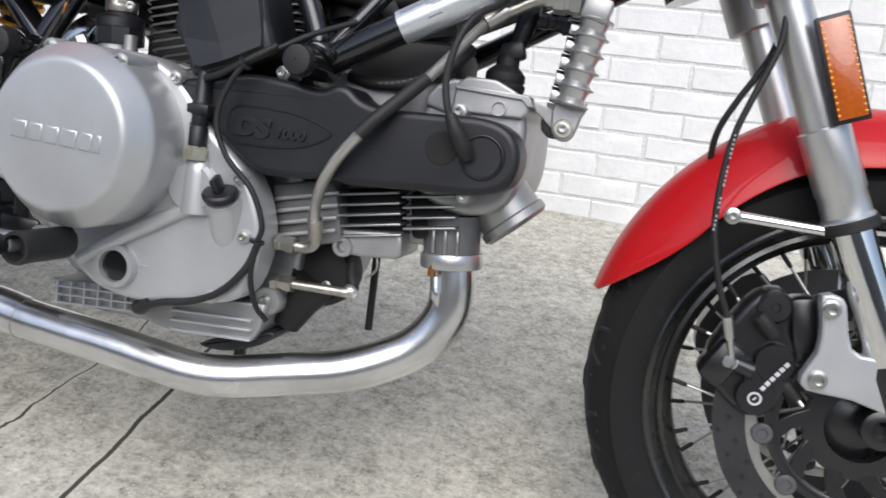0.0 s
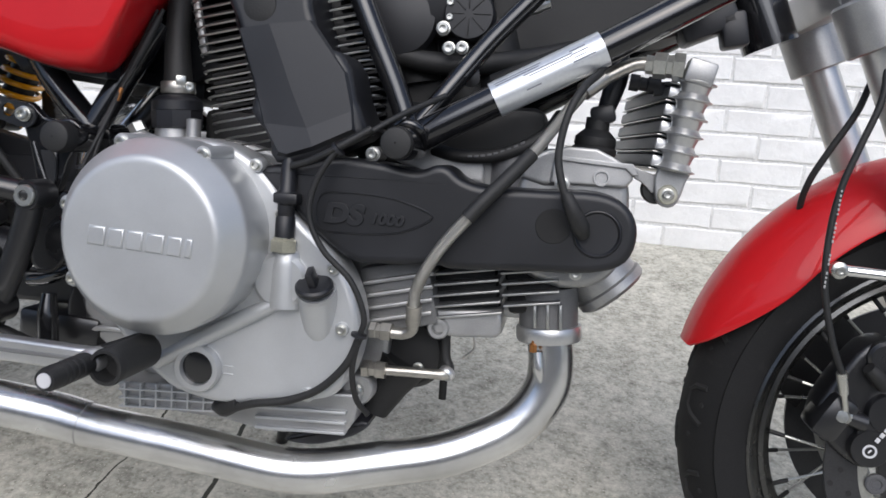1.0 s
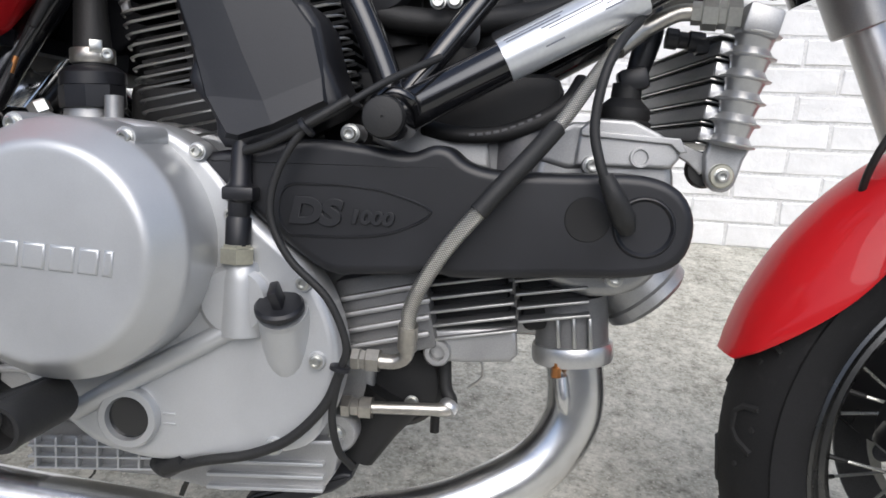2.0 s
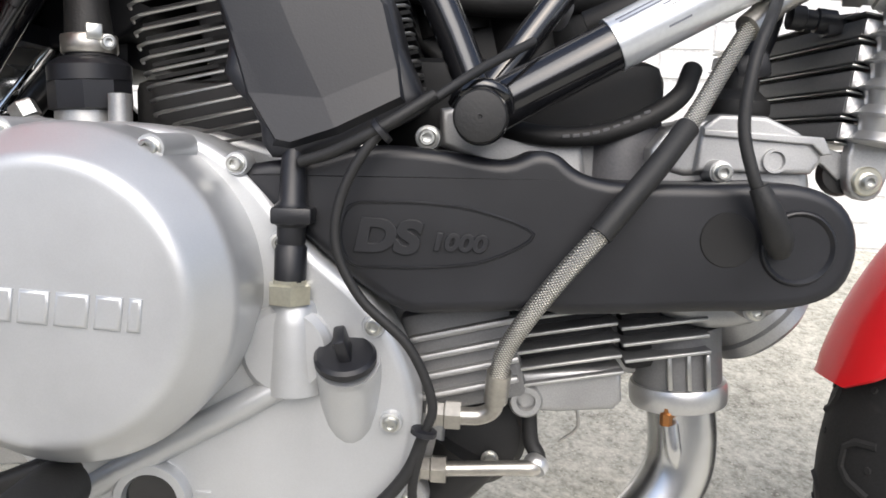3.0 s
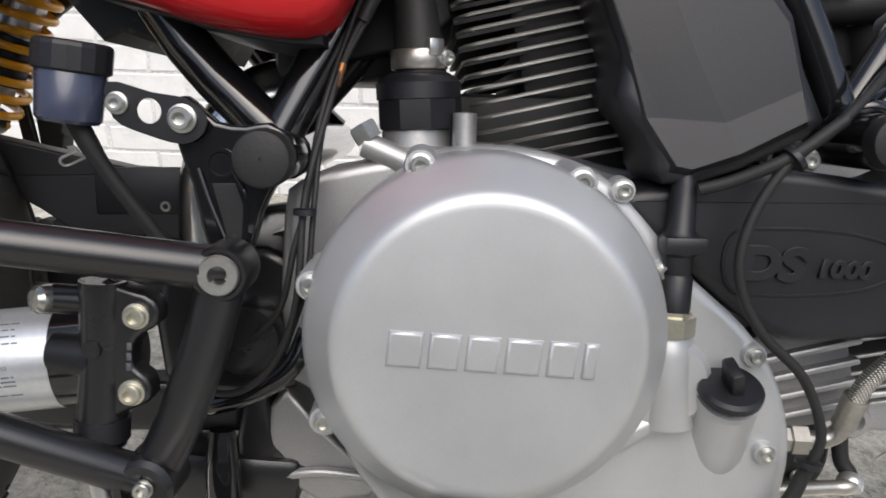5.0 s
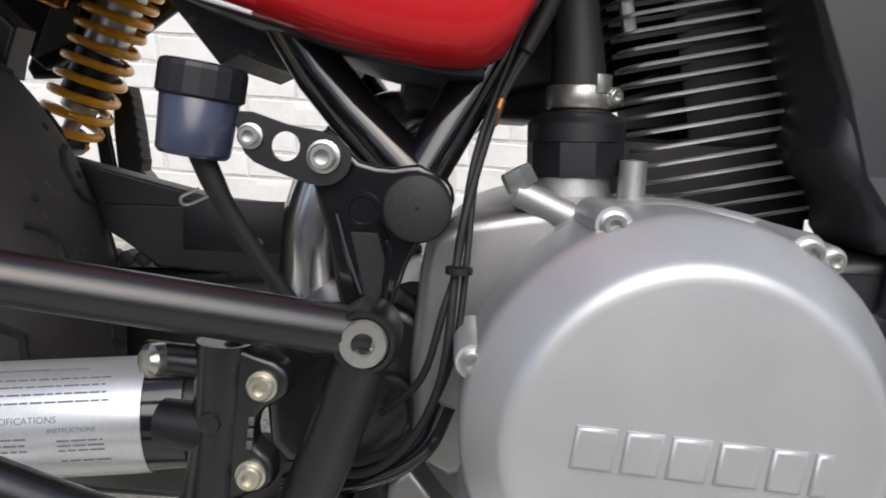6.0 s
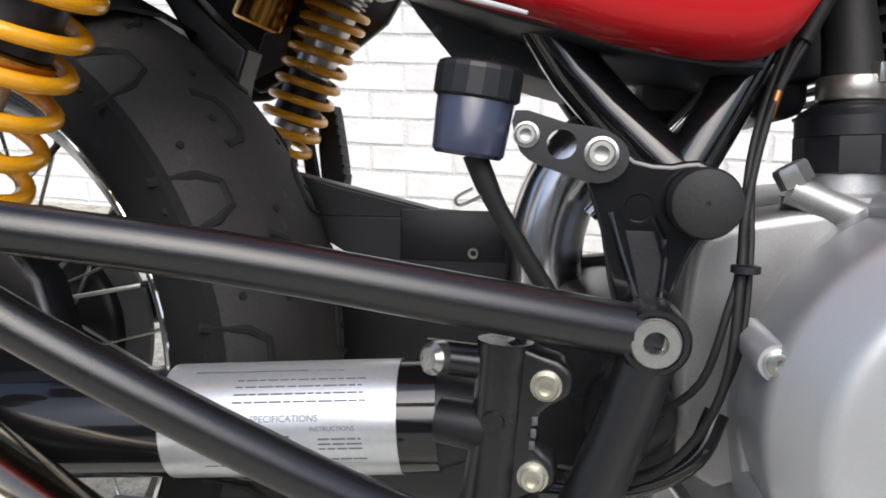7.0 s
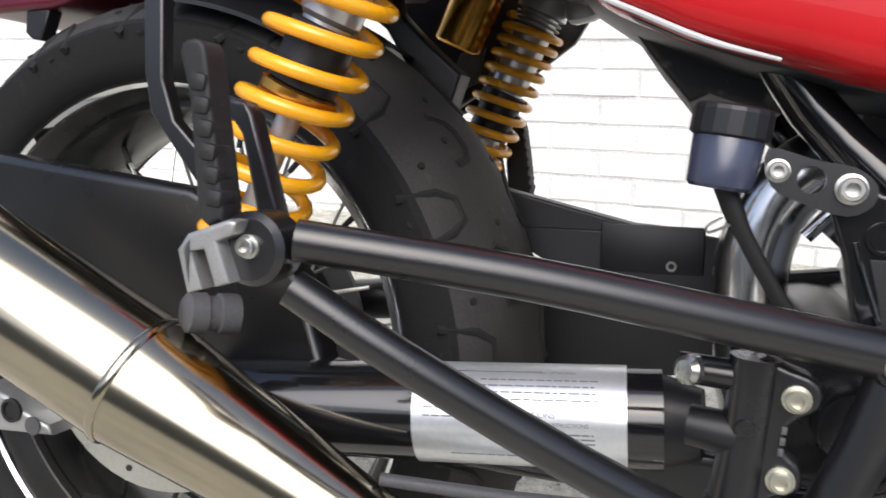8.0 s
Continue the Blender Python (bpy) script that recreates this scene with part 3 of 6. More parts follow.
def fin_stack(parent, at, size, count, pitch, turn, mats, thick=0.003, label="cooling_fin"):
    """Thin cooling fins: dark plates with machined edges."""
    root = pose(*at, 0, turn, 0)
    for i in range(count):
        m = root @ Matrix.Translation((0, 0, pitch * (i - (count - 1) / 2)))
        bm = block((0, 0, 0), (size[0], size[1], thick), 0.0009)
        bm.transform(m)
        f = part(label, bm, mats[0], parent)
        e = block((0, -size[1] / 2 - 0.0002, 0), (size[0] * 0.985, 0.0016, thick * 0.62), 0.0004)
        e.transform(m)
        part("machined_edge", e, mats[1], f)


def build_cylinders():
    up = part("cylinder", block((0.150, 0.0, 0.63), (0.12, 0.20, 0.20), 0.01, (0, -12, 0)), BLACK_FIN, moto, "upright black cylinder with cooling fins")
    root = pose(0.146, 0.0, 0.632, 0, -12.5, 0)
    for i in range(21):
        h = 0.0090 * (i - 10)
        left, w = -0.092 + 0.011 * max(0, 3 - i), 0.131
        rim = [(left, 0.10), (left, -w + 0.016), (left + 0.003, -w + 0.006), (left + 0.011, -w), (0.080, -w), (0.088, -w + 0.006), (0.090, -w + 0.016), (0.090, 0.10)]
        bm = plate([(u, v) for u, v in rim], -0.0014, 0.0014, 0.0)
        bm.transform(root @ Matrix.Translation((0, 0, h)) @ pose(0, 0, 0, -90) @ Matrix.Diagonal((1, 1, -1, 1)))
        f = part("cooling_fin", bm, BLACK_FIN, up)
        line = [Vector((u, v, h)) for u, v in rim[1:7]]
        e = tube([root @ p for p in line], 0.00125, 6, 1)
        part("machined_edge", e, FIN_EDGE, f)
    part("cylinder_base", block((0.112, -0.03, 0.548), (0.12, 0.16, 0.056), 0.008), BLACK_FIN, up)
    part("stud_column", block((0.0525, -0.122, 0.660), (0.008, 0.008, 0.060), 0.003, (0, -12, 0)), CAST, up)
    low = part("cylinder", block((0.345, 0.0, 0.435), (0.20, 0.20, 0.12), 0.01), CAST, moto, "horizontal cylinder with grey cooling fins")
    # long ribs close to the crankcase
    for i in range(4):
        part("cylinder_rib", block((0.282, -0.118, 0.375 + 0.0135 * i), (0.075, 0.055, 0.0045), 0.0016, (0, -13, 0)), CAST, low)
    part("cylinder_wall", block((0.282, -0.0885, 0.396), (0.074, 0.10, 0.070), 0.005, (0, -13, 0)), GREY_FIN, low)
    # black cores of both finned blocks darken the gaps between the grey fins
    head = part("finned_block", block((0.350, -0.085, 0.400), (0.066, 0.060, 0.064), 0.006, (0, -9, 0)), BLACK_FIN, low)
    fin_stack(head, (0.349, -0.090, 0.404), (0.074, 0.092, 0.0), 5, 0.0112, -9.5, (GREY_FIN, FIN_EDGE), 0.003)
    part("block_foot", plate([(0.316, 0.384), (0.388, 0.390), (0.390, 0.366), (0.384, 0.360), (0.345, 0.357), (0.322, 0.358), (0.316, 0.366)], -0.131, -0.06, 0.004), CAST, head)
    part("foot_eye", lathe([(0.0115, 0), (0.0115, 0.006), (0.010, 0.008), (0.0065, 0.008), (0.006, 0.001), (0, 0.001)], (0.3245, -0.128, 0.3655), n=24), CAST, head)
    front = part("finned_block", block((0.417, -0.085, 0.412), (0.054, 0.060, 0.052), 0.006, (0, -8.5, 0)), BLACK_FIN, low)
    fin_stack(front, (0.4155, -0.090, 0.4155), (0.058, 0.088, 0.0), 4, 0.0112, -8.5, (GREY_FIN, FIN_EDGE), 0.003)
    port = part("exhaust_port", tube([(0.432, -0.092, 0.412), (0.434, -0.092, 0.396), (0.4365, -0.092, 0.370)], [0.0325, 0.0315, 0.031], 28, 4), GREY_FIN, low, "ribbed exhaust port")
    for i in range(3):
        part("port_rib", block((0.422 + 0.013 * i, -0.1235, 0.386), (0.0032, 0.006, 0.026), 0.001, (0, -5, 0)), FIN_EDGE, port)
    # cylinder head beyond the belt cover
    h = part("cylinder_head", plate([(0.398, 0.528), (0.432, 0.552), (0.466, 0.556), (0.492, 0.543), (0.503, 0.525), (0.506, 0.495), (0.504, 0.46), (0.494, 0.435), (0.47, 0.42), (0.43, 0.42), (0.39, 0.45)], -0.132, 0.08, 0.008, 3), CAST, moto, "cast aluminium cylinder head")
    box = part("head_box", plate([(0.426, 0.522), (0.430, 0.551), (0.440, 0.559), (0.470, 0.558), (0.490, 0.549), (0.505, 0.538), (0.506, 0.530), (0.500, 0.522)], -0.140, -0.03, 0.0025, 0), CAST, h)
    part("box_ledge", plate([(0.430, 0.545), (0.430, 0.5495), (0.505, 0.5455), (0.511, 0.535), (0.505, 0.534), (0.498, 0.5405)], -0.1435, -0.10, 0.001, 0), CAST, box)
    part("box_eye", lathe([(0.0080, 0), (0.0078, 0.003), (0.0062, 0.003), (0.0055, 0.0005), (0, 0.0005)], (0.476, -0.140, 0.530), n=22), CAST, box)
    part("head_seam", plate([(0.452, 0.448), (0.500, 0.486), (0.503, 0.482), (0.456, 0.444)], -0.134, -0.10, 0.001, 0), CAST, h)
    part("valve_cap", lathe([(0.036, 0), (0.036, 0.026), (0.039, 0.028), (0.039, 0.036), (0.034, 0.040), (0, 0.041)], (0.476, -0.075, 0.438), (0.66, 0.02, -0.75), 32), CAST, h, "round cast valve cover cap")
    part("rear_flange", plate([(0.345, 0.515), (0.348, 0.538), (0.366, 0.543), (0.385, 0.53), (0.385, 0.51)], -0.11, -0.05, 0.004, 2), GREY_FIN, h)
    part("rocker_box", plate([(0.398, 0.525), (0.408, 0.548), (0.440, 0.556), (0.444, 0.52)], -0.135, -0.06, 0.004, 2), CAST, h)
    for x, y, z in ((0.458, -0.176, 0.440), (0.439, -0.155, 0.5225), (0.257, -0.178, 0.5395)):
        part("lug", lathe([(0.0078, 0), (0.0074, 0.03), (0, 0.031)], (x, y + 0.031, z), n=20), CAST, h)
        bolt(h, x, y, z, 0.0050)
    part("head_bracket", plate([(0.500, 0.546), (0.528, 0.536), (0.534, 0.524), (0.527, 0.518), (0.516, 0.528), (0.500, 0.536)], -0.118, -0.112, 0.001, 0), CAST, h)
    plug = part("plug_boot", lathe([(0.0215, 0), (0.0230, 0.002), (0.0230, 0.007), (0.0205, 0.009), (0.0215, 0.011), (0.0210, 0.018), (0.0155, 0.0235), (0.0125, 0.026), (0.0120, 0.038)], (0.468, -0.085, 0.552), (0.06, 0, 1), 28), RUBBER, moto, "black rubber boot on the cylinder head")
    part("plug_collar", block((0.4745, -0.085, 0.5935), (0.0245, 0.024, 0.019), 0.004, (0, -14, 0)), BLACK_PLASTIC, plug)
    part("elbow", tube([(0.477, -0.085, 0.598), (0.482, -0.085, 0.616), (0.486, -0.083, 0.634), (0.486, -0.080, 0.655)], [0.009, 0.0105, 0.0115, 0.010], 14, 4), BLACK_PLASTIC, plug)
    cross = part("crossover_tube", tube([(-0.095, -0.060, 0.522), (-0.0521, -0.060, 0.5724), (-0.0204, -0.060, 0.6094), (0.010, -0.055, 0.645)], 0.0052, 16, 2), CHROME, moto, "bright steel tube slanting behind the breather")
    part("dark_tube", tube([(-0.080, -0.055, 0.522), (-0.038, -0.055, 0.5695), (-0.004, -0.055, 0.6065), (0.026, -0.05, 0.640)], 0.0100, 16, 2), BLACK_SATIN, cross)
    # intake throat of the upright cylinder: silver flange, black hexagon collar, clamp, hose
    t = part("breather_stub", lathe([(0.030, 0), (0.030, 0.012), (0.022, 0.014), (0.021, 0.026)], (0.032, -0.130, 0.529), (-0.03, 0, 1), 28), CAST, moto, "breather stub with black collar and hose clamp")
    part("collar", lathe([(0.0200, 0.018), (0.0262, 0.0195), (0.0266, 0.0225), (0.0266, 0.0370), (0.0240, 0.0385)], (0.0345, -0.130, 0.534), (-0.05, 0, 1), 9), BLACK_PLASTIC, t, "", 25)
    part("collar_top", lathe([(0.0240, 0.0365), (0.0262, 0.0375), (0.0262, 0.0470), (0.0235, 0.0500), (0.0185, 0.0530)], (0.0345, -0.130, 0.534), (-0.05, 0, 1), 36), BLACK_PLASTIC, t)
    part("hose", tube([(0.034, -0.130, 0.582), (0.031, -0.128, 0.614), (0.027, -0.122, 0.654), (0.026, -0.11, 0.72)], [0.0165, 0.0142, 0.0125, 0.0125], 20, 5), RUBBER, t)
    clamp = part("hose_clamp", lathe([(0.0170, 0.055), (0.0177, 0.056), (0.0177, 0.066), (0.0170, 0.067)], (0.0345, -0.130, 0.534), (-0.03, 0, 1), 28), OIL_STEEL, t)
    bolt(clamp, 0.0490, -0.139, 0.596, 0.0040, (0.5, -0.85, 0))
    part("clamp_lug", block((0.042, -0.143, 0.602), (0.010, 0.006, 0.010), 0.001, (0, 0, 30)), STEEL, clamp)
    for dx in (0.0305,):
        part("stub_post", lathe([(0.0075, 0), (0.0072, 0.030), (0, 0.031)], (0.030 + dx, -0.150, 0.533), (0, 0, 1), 16), CAST, t)


def build_exhaust():
    pipe = part("header_pipe", tube([(0.4378, -0.092, 0.364), (0.442, -0.093, 0.331), (0.439, -0.094, 0.303), (0.422, -0.097, 0.2735), (0.394, -0.102, 0.250), (0.337, -0.114, 0.2245), (0.27, -0.126, 0.2105), (0.208, -0.135, 0.1985), (0.165, -0.139, 0.1965), (0.12, -0.140, 0.2010), (0.057, -0.140, 0.209), (-0.054, -0.140, 0.220), (-0.102, -0.140, 0.228), (-0.167, -0.146, 0.237), (-0.235, -0.168, 0.264), (-0.290, -0.195, 0.303), (-0.325, -0.2035, 0.3245)], 0.0243, 36, 8), BRUSHED_PIPE, moto, "polished steel exhaust header pipe")
    part("flange", lathe([(0.028, 0), (0.0335, 0.001), (0.0347, 0.004), (0.0347, 0.014), (0.0335, 0.017), (0.026, 0.018)], (0.4380, -0.092, 0.3550), (-0.08, 0, 1), 40), SATIN_ALLOY, pipe, "bright exhaust flange ring")
    part("weld_dart", tube([(0.427, -0.114, 0.346), (0.430, -0.1165, 0.326), (0.434, -0.114, 0.312)], [0.006, 0.006, 0.001], 10, 4), BRUSHED_PIPE, pipe)
    part("copper_nut", lathe([(0.0042, 0), (0.0042, 0.008), (0.0025, 0.009), (0.0025, 0.012)], (0.4225, -0.121, 0.3475), (0, 0, 1), 6), COPPER, pipe, "copper nut below the flange")
    part("joint_sleeve", tube([(-0.062, -0.140, 0.2212), (-0.102, -0.140, 0.228), (-0.167, -0.146, 0.237)], 0.0254, 36, 3), BRUSHED_PIPE, pipe)
    # silencer: a tapered front cone, rolled seam and long can, rising to the back
    a, b = Vector((-0.335, -0.205, 0.330)), Vector((-0.66, -0.235, 0.495))
    d = (b - a).normalized()
    can = part("silencer", lathe([(0.024, -0.035), (0.026, -0.01), (0.0315, 0.05), (0.0425, 0.155), (0.0445, 0.176), (0.0452, 0.182), (0.0452, 0.40), (0.043, 0.402), (0.03, 0.404)], a, d, 48), WARM_STEEL, moto, "polished stainless steel silencer can")
    part("seam", lathe([(0.0455, 0.1795), (0.0466, 0.181), (0.0466, 0.1845), (0.0455, 0.186)], a, d, 48), WARM_STEEL, can)
    other = part("link_pipe", tube([(-0.110, -0.01, 0.38), (-0.122, -0.018, 0.43), (-0.125, -0.02, 0.48), (-0.122, -0.02, 0.515), (-0.109, -0.02, 0.548), (-0.082, -0.02, 0.572), (-0.045, -0.01, 0.58)], 0.0262, 30, 8), POLISHED, moto, "chrome exhaust bend behind the frame plate")
    return other


def build_frame():
    f = part("frame", tube([(0.291, -0.150, 0.556), (0.37, -0.150, 0.599), (0.47, -0.146, 0.653), (0.577, -0.135, 0.715)], 0.0158, 28, 3), BLACK_GLOSS, moto, "gloss black tubular trellis frame")
    lab = part("frame_label", tube([(0.3685, -0.150, 0.5985), (0.468, -0.146, 0.652)], 0.0172, 28, 1), LABEL, f, "silver foil label with small print round a tube")
    d = Vector((0.0995, 0.004, 0.0535)).normalized()
    up = Vector((-d.z, 0, d.x))

    def bar(u, v, w, h, mat):
        """A strip of print on the foil: u along the tube, v round it."""
        bm = bmesh.new()
        a0 = math.radians(v)
        o = Vector((0.3685, -0.150, 0.5985)) + d * (u * 0.113)
        side = Vector((0, -1, 0))
        quad = []
        for du in (0, w):
            for dv in (-h / 2, h / 2):
                r = 0.01738
                ang = a0 + dv / r
                quad.append(bm.verts.new(o + d * du + side * r * math.cos(ang) + up * r * math.sin(ang)))
        bm.faces.new((quad[0], quad[1], quad[3], quad[2]))
        part("print_line", bm, mat, lab)

    for u, v, w in ((0.05, 46, 0.048), (0.06, 36, 0.044), (0.30, 26, 0.05), (0.34, 17, 0.044), (0.28, -20, 0.015), (0.72, 34, 0.016), (0.72, 20, 0.018), (0.74, 8, 0.012), (0.72, -4, 0.022)):
        bar(u, v, w, 0.0012, INK)
    part("frame_tube", tube([(0.288, -0.150, 0.560), (0.270, -0.148, 0.605), (0.240, -0.146, 0.668), (0.215, -0.143, 0.725)], 0.0115, 18, 3), BLACK_GLOSS, f)
    part("frame_tube", tube([(0.292, -0.146, 0.568), (0.331, -0.130, 0.622), (0.362, -0.122, 0.662), (0.410, -0.115, 0.715)], 0.0095, 16, 3), BLACK_GLOSS, f)
    part("frame_node", lathe([(0.0158, 0), (0.0158, 0.070), (0.0148, 0.0735)], (0.288, -0.135, 0.551), n=28), BLACK_GLOSS, f)
    part("node_weld", tube([(0.305, -0.168, 0.556), (0.301, -0.176, 0.5655), (0.290, -0.180, 0.5705), (0.278, -0.176, 0.567), (0.272, -0.168, 0.560)], [0.004, 0.0058, 0.0046, 0.0058, 0.004], 10, 4), BLACK_GLOSS, f)
    part("frame_cap", lathe([(0.0150, 0), (0.0150, 0.0090), (0.0140, 0.0118), (0.0110, 0.0128), (0.0012, 0.0130), (0.0009, 0.0121), (0, 0.0121)], (0.2872, -0.2046, 0.5510), n=36), RUBBER, f, "black rubber frame plug")
    # far side of the trellis
    part("frame_tube", tube([(0.291, 0.150, 0.556), (0.42, 0.148, 0.626), (0.577, 0.135, 0.715)], 0.0155, 16, 2), BLACK_GLOSS, f)
    part("frame_tube", tube([(0.288, 0.150, 0.560), (0.24, 0.146, 0.668), (0.215, 0.143, 0.725)], 0.0115, 14, 2), BLACK_GLOSS, f)
    # rear node: V of two tubes down to the footrest plate
    part("frame_tube", tube([(-0.200, -0.130, 0.735), (-0.150, -0.135, 0.670), (-0.105, -0.14, 0.600), (-0.050, -0.15, 0.545)], 0.0145, 18, 3), BLACK_GLOSS, f)
    part("frame_tube", tube([(0.010, -0.125, 0.660), (-0.022, -0.14, 0.602), (-0.052, -0.15, 0.545)], 0.0135, 18, 3), BLACK_GLOSS, f)
    part("frame_node", lathe([(0.0145, 0), (0.0145, 0.06), (0.013, 0.063)], (-0.047, -0.14, 0.537), n=28), BLACK_GLOSS, f)
    part("frame_cap", lathe([(0.0155, 0), (0.0155, 0.014), (0.0145, 0.0172), (0.011, 0.0188), (0.001, 0.019), (0.0008, 0.0182), (0, 0.0182)], (-0.047, -0.205, 0.5375), n=36), RUBBER, f, "black rubber frame plug")
    part("frame_plate", plate([(-0.096, 0.569), (-0.087, 0.566), (-0.076, 0.556), (-0.060, 0.554), (-0.048, 0.556), (-0.036, 0.548), (-0.034, 0.535), (-0.045, 0.521), (-0.052, 0.507), (-0.057, 0.490), (-0.064, 0.478), (-0.080, 0.478), (-0.090, 0.522), (-0.098, 0.546)], -0.196, -0.186, 0.0022, 2), BLACK_GLOSS, f)
    for line in ([(-0.086, -0.1965, 0.531), (-0.080, -0.1965, 0.512), (-0.0715, -0.1965, 0.490)], [(-0.067, -0.1965, 0.530), (-0.061, -0.1965, 0.516), (-0.062, -0.1965, 0.492)]):
        part("plate_rib", tube(line, 0.0016, 8, 4), BLACK_GLOSS, f)
    # hollow of the plate, and below it a gloss reflection painted as a paler field
    part("plate_recess", lathe([(0.0085, 0), (0.0085, 0.0016), (0.0066, 0.0016), (0.0060, 0.0006), (0, 0.0006)], (-0.0735, -0.1962, 0.5335), n=28), BLACK_GLOSS, f)
    part("reflection_field", plate([(-0.0790, 0.523), (-0.0660, 0.523), (-0.0605, 0.507), (-0.0650, 0.484), (-0.0700, 0.484), (-0.0730, 0.500)], -0.1968, -0.1955, 0.0006, 0), SCUFFED_AND_SHEEN, f)
    # far rear tubes
    part("frame_tube", tube([(-0.200, 0.130, 0.735), (-0.105, 0.14, 0.600), (-0.050, 0.15, 0.545)], 0.0145, 14, 3), BLACK_GLOSS, f)
    part("cross_tube", tube([(-0.047, -0.15, 0.5375), (-0.047, 0.15, 0.5375)], 0.016, 16, 1), BLACK_GLOSS, f)
    p = part("pivot_housing", plate([(-0.125, 0.462), (-0.085, 0.480), (-0.038, 0.470), (-0.036, 0.400), (-0.056, 0.388), (-0.100, 0.386), (-0.125, 0.398)], -0.150, 0.10, 0.006, 2), BLACK_SATIN, f)
    part("pivot_cap", lathe([(0.0235, 0), (0.0235, 0.018), (0.021, 0.022), (0, 0.023)], (-0.070, -0.150, 0.427), n=30), BLACK_SATIN, p)
    part("loop_hose", tube([(-0.112, -0.165, 0.383), (-0.090, -0.172, 0.387), (-0.062, -0.180, 0.398), (-0.040, -0.182, 0.414), (-0.030, -0.178, 0.436)], 0.0062, 14, 5), BLACK_GLOSS, p)
    part("stand_lug", block((-0.088, -0.130, 0.330), (0.095, 0.05, 0.034), 0.006, (0, 4, 0)), BLACK_SATIN, p)
    part("stand_arm", tube([(-0.082, -0.178, 0.374), (-0.082, -0.180, 0.350), (-0.080, -0.182, 0.312)], [0.0075, 0.0105, 0.0110], 14, 3), BLACK_GLOSS, p)
    part("arm_web", plate([(-0.074, 0.386), (-0.060, 0.384), (-0.057, 0.362), (-0.046, 0.346), (-0.030, 0.338), (-0.060, 0.325), (-0.082, 0.330)], -0.150, -0.120, 0.004, 2), BLACK_SATIN, p)
    # footrest carrier: two satin tubes to the passenger peg and the strut down to the rider's peg
    c = part("footrest_carrier", tube([(-0.066, -0.2260, 0.481), (-0.1505, -0.2520, 0.4960), (-0.2380, -0.2790, 0.5110), (-0.337, -0.3100, 0.5235)], [0.0118, 0.0112, 0.0106, 0.0100], 20, 3), BLACK_SATIN, moto, "satin black tubular footrest carrier")
    part("carrier_tube", tube([(-0.339, -0.3100, 0.5010), (-0.289, -0.2970, 0.4700), (-0.211, -0.2700, 0.4238), (-0.114, -0.2320, 0.3700)], [0.0094, 0.0098, 0.0104, 0.0112], 20, 3), BLACK_SATIN, c)
    part("carrier_tube", tube([(-0.066, -0.2260, 0.478), (-0.080, -0.2260, 0.430), (-0.098, -0.2260, 0.385), (-0.115, -0.2260, 0.360)], 0.0125, 20, 3), BLACK_SATIN, c)
    eye = part("pivot_eye", lathe([(0.0150, 0), (0.0150, 0.027), (0.0135, 0.030), (0.0115, 0.030), (0.0112, 0.026), (0, 0.026)], (-0.066, -0.2080, 0.480), n=36), BLACK_SATIN, c)
    part("pivot_bolt", lathe([(0.0106, 0), (0.0106, 0.005), (0.0098, 0.0062), (0.0052, 0.0062), (0.0046, 0.001), (0, 0.001)], (-0.066, -0.2346, 0.480), n=30), STEEL, eye, "bright socket pivot bolt")
    part("lower_eye", lathe([(0.0165, 0), (0.0165, 0.03), (0.014, 0.033), (0.010, 0.033), (0.009, 0.028), (0, 0.028)], (-0.108, -0.2110, 0.366), n=28), BLACK_SATIN, c)
    bolt(c, -0.108, -0.2395, 0.366, 0.0045)
    return f


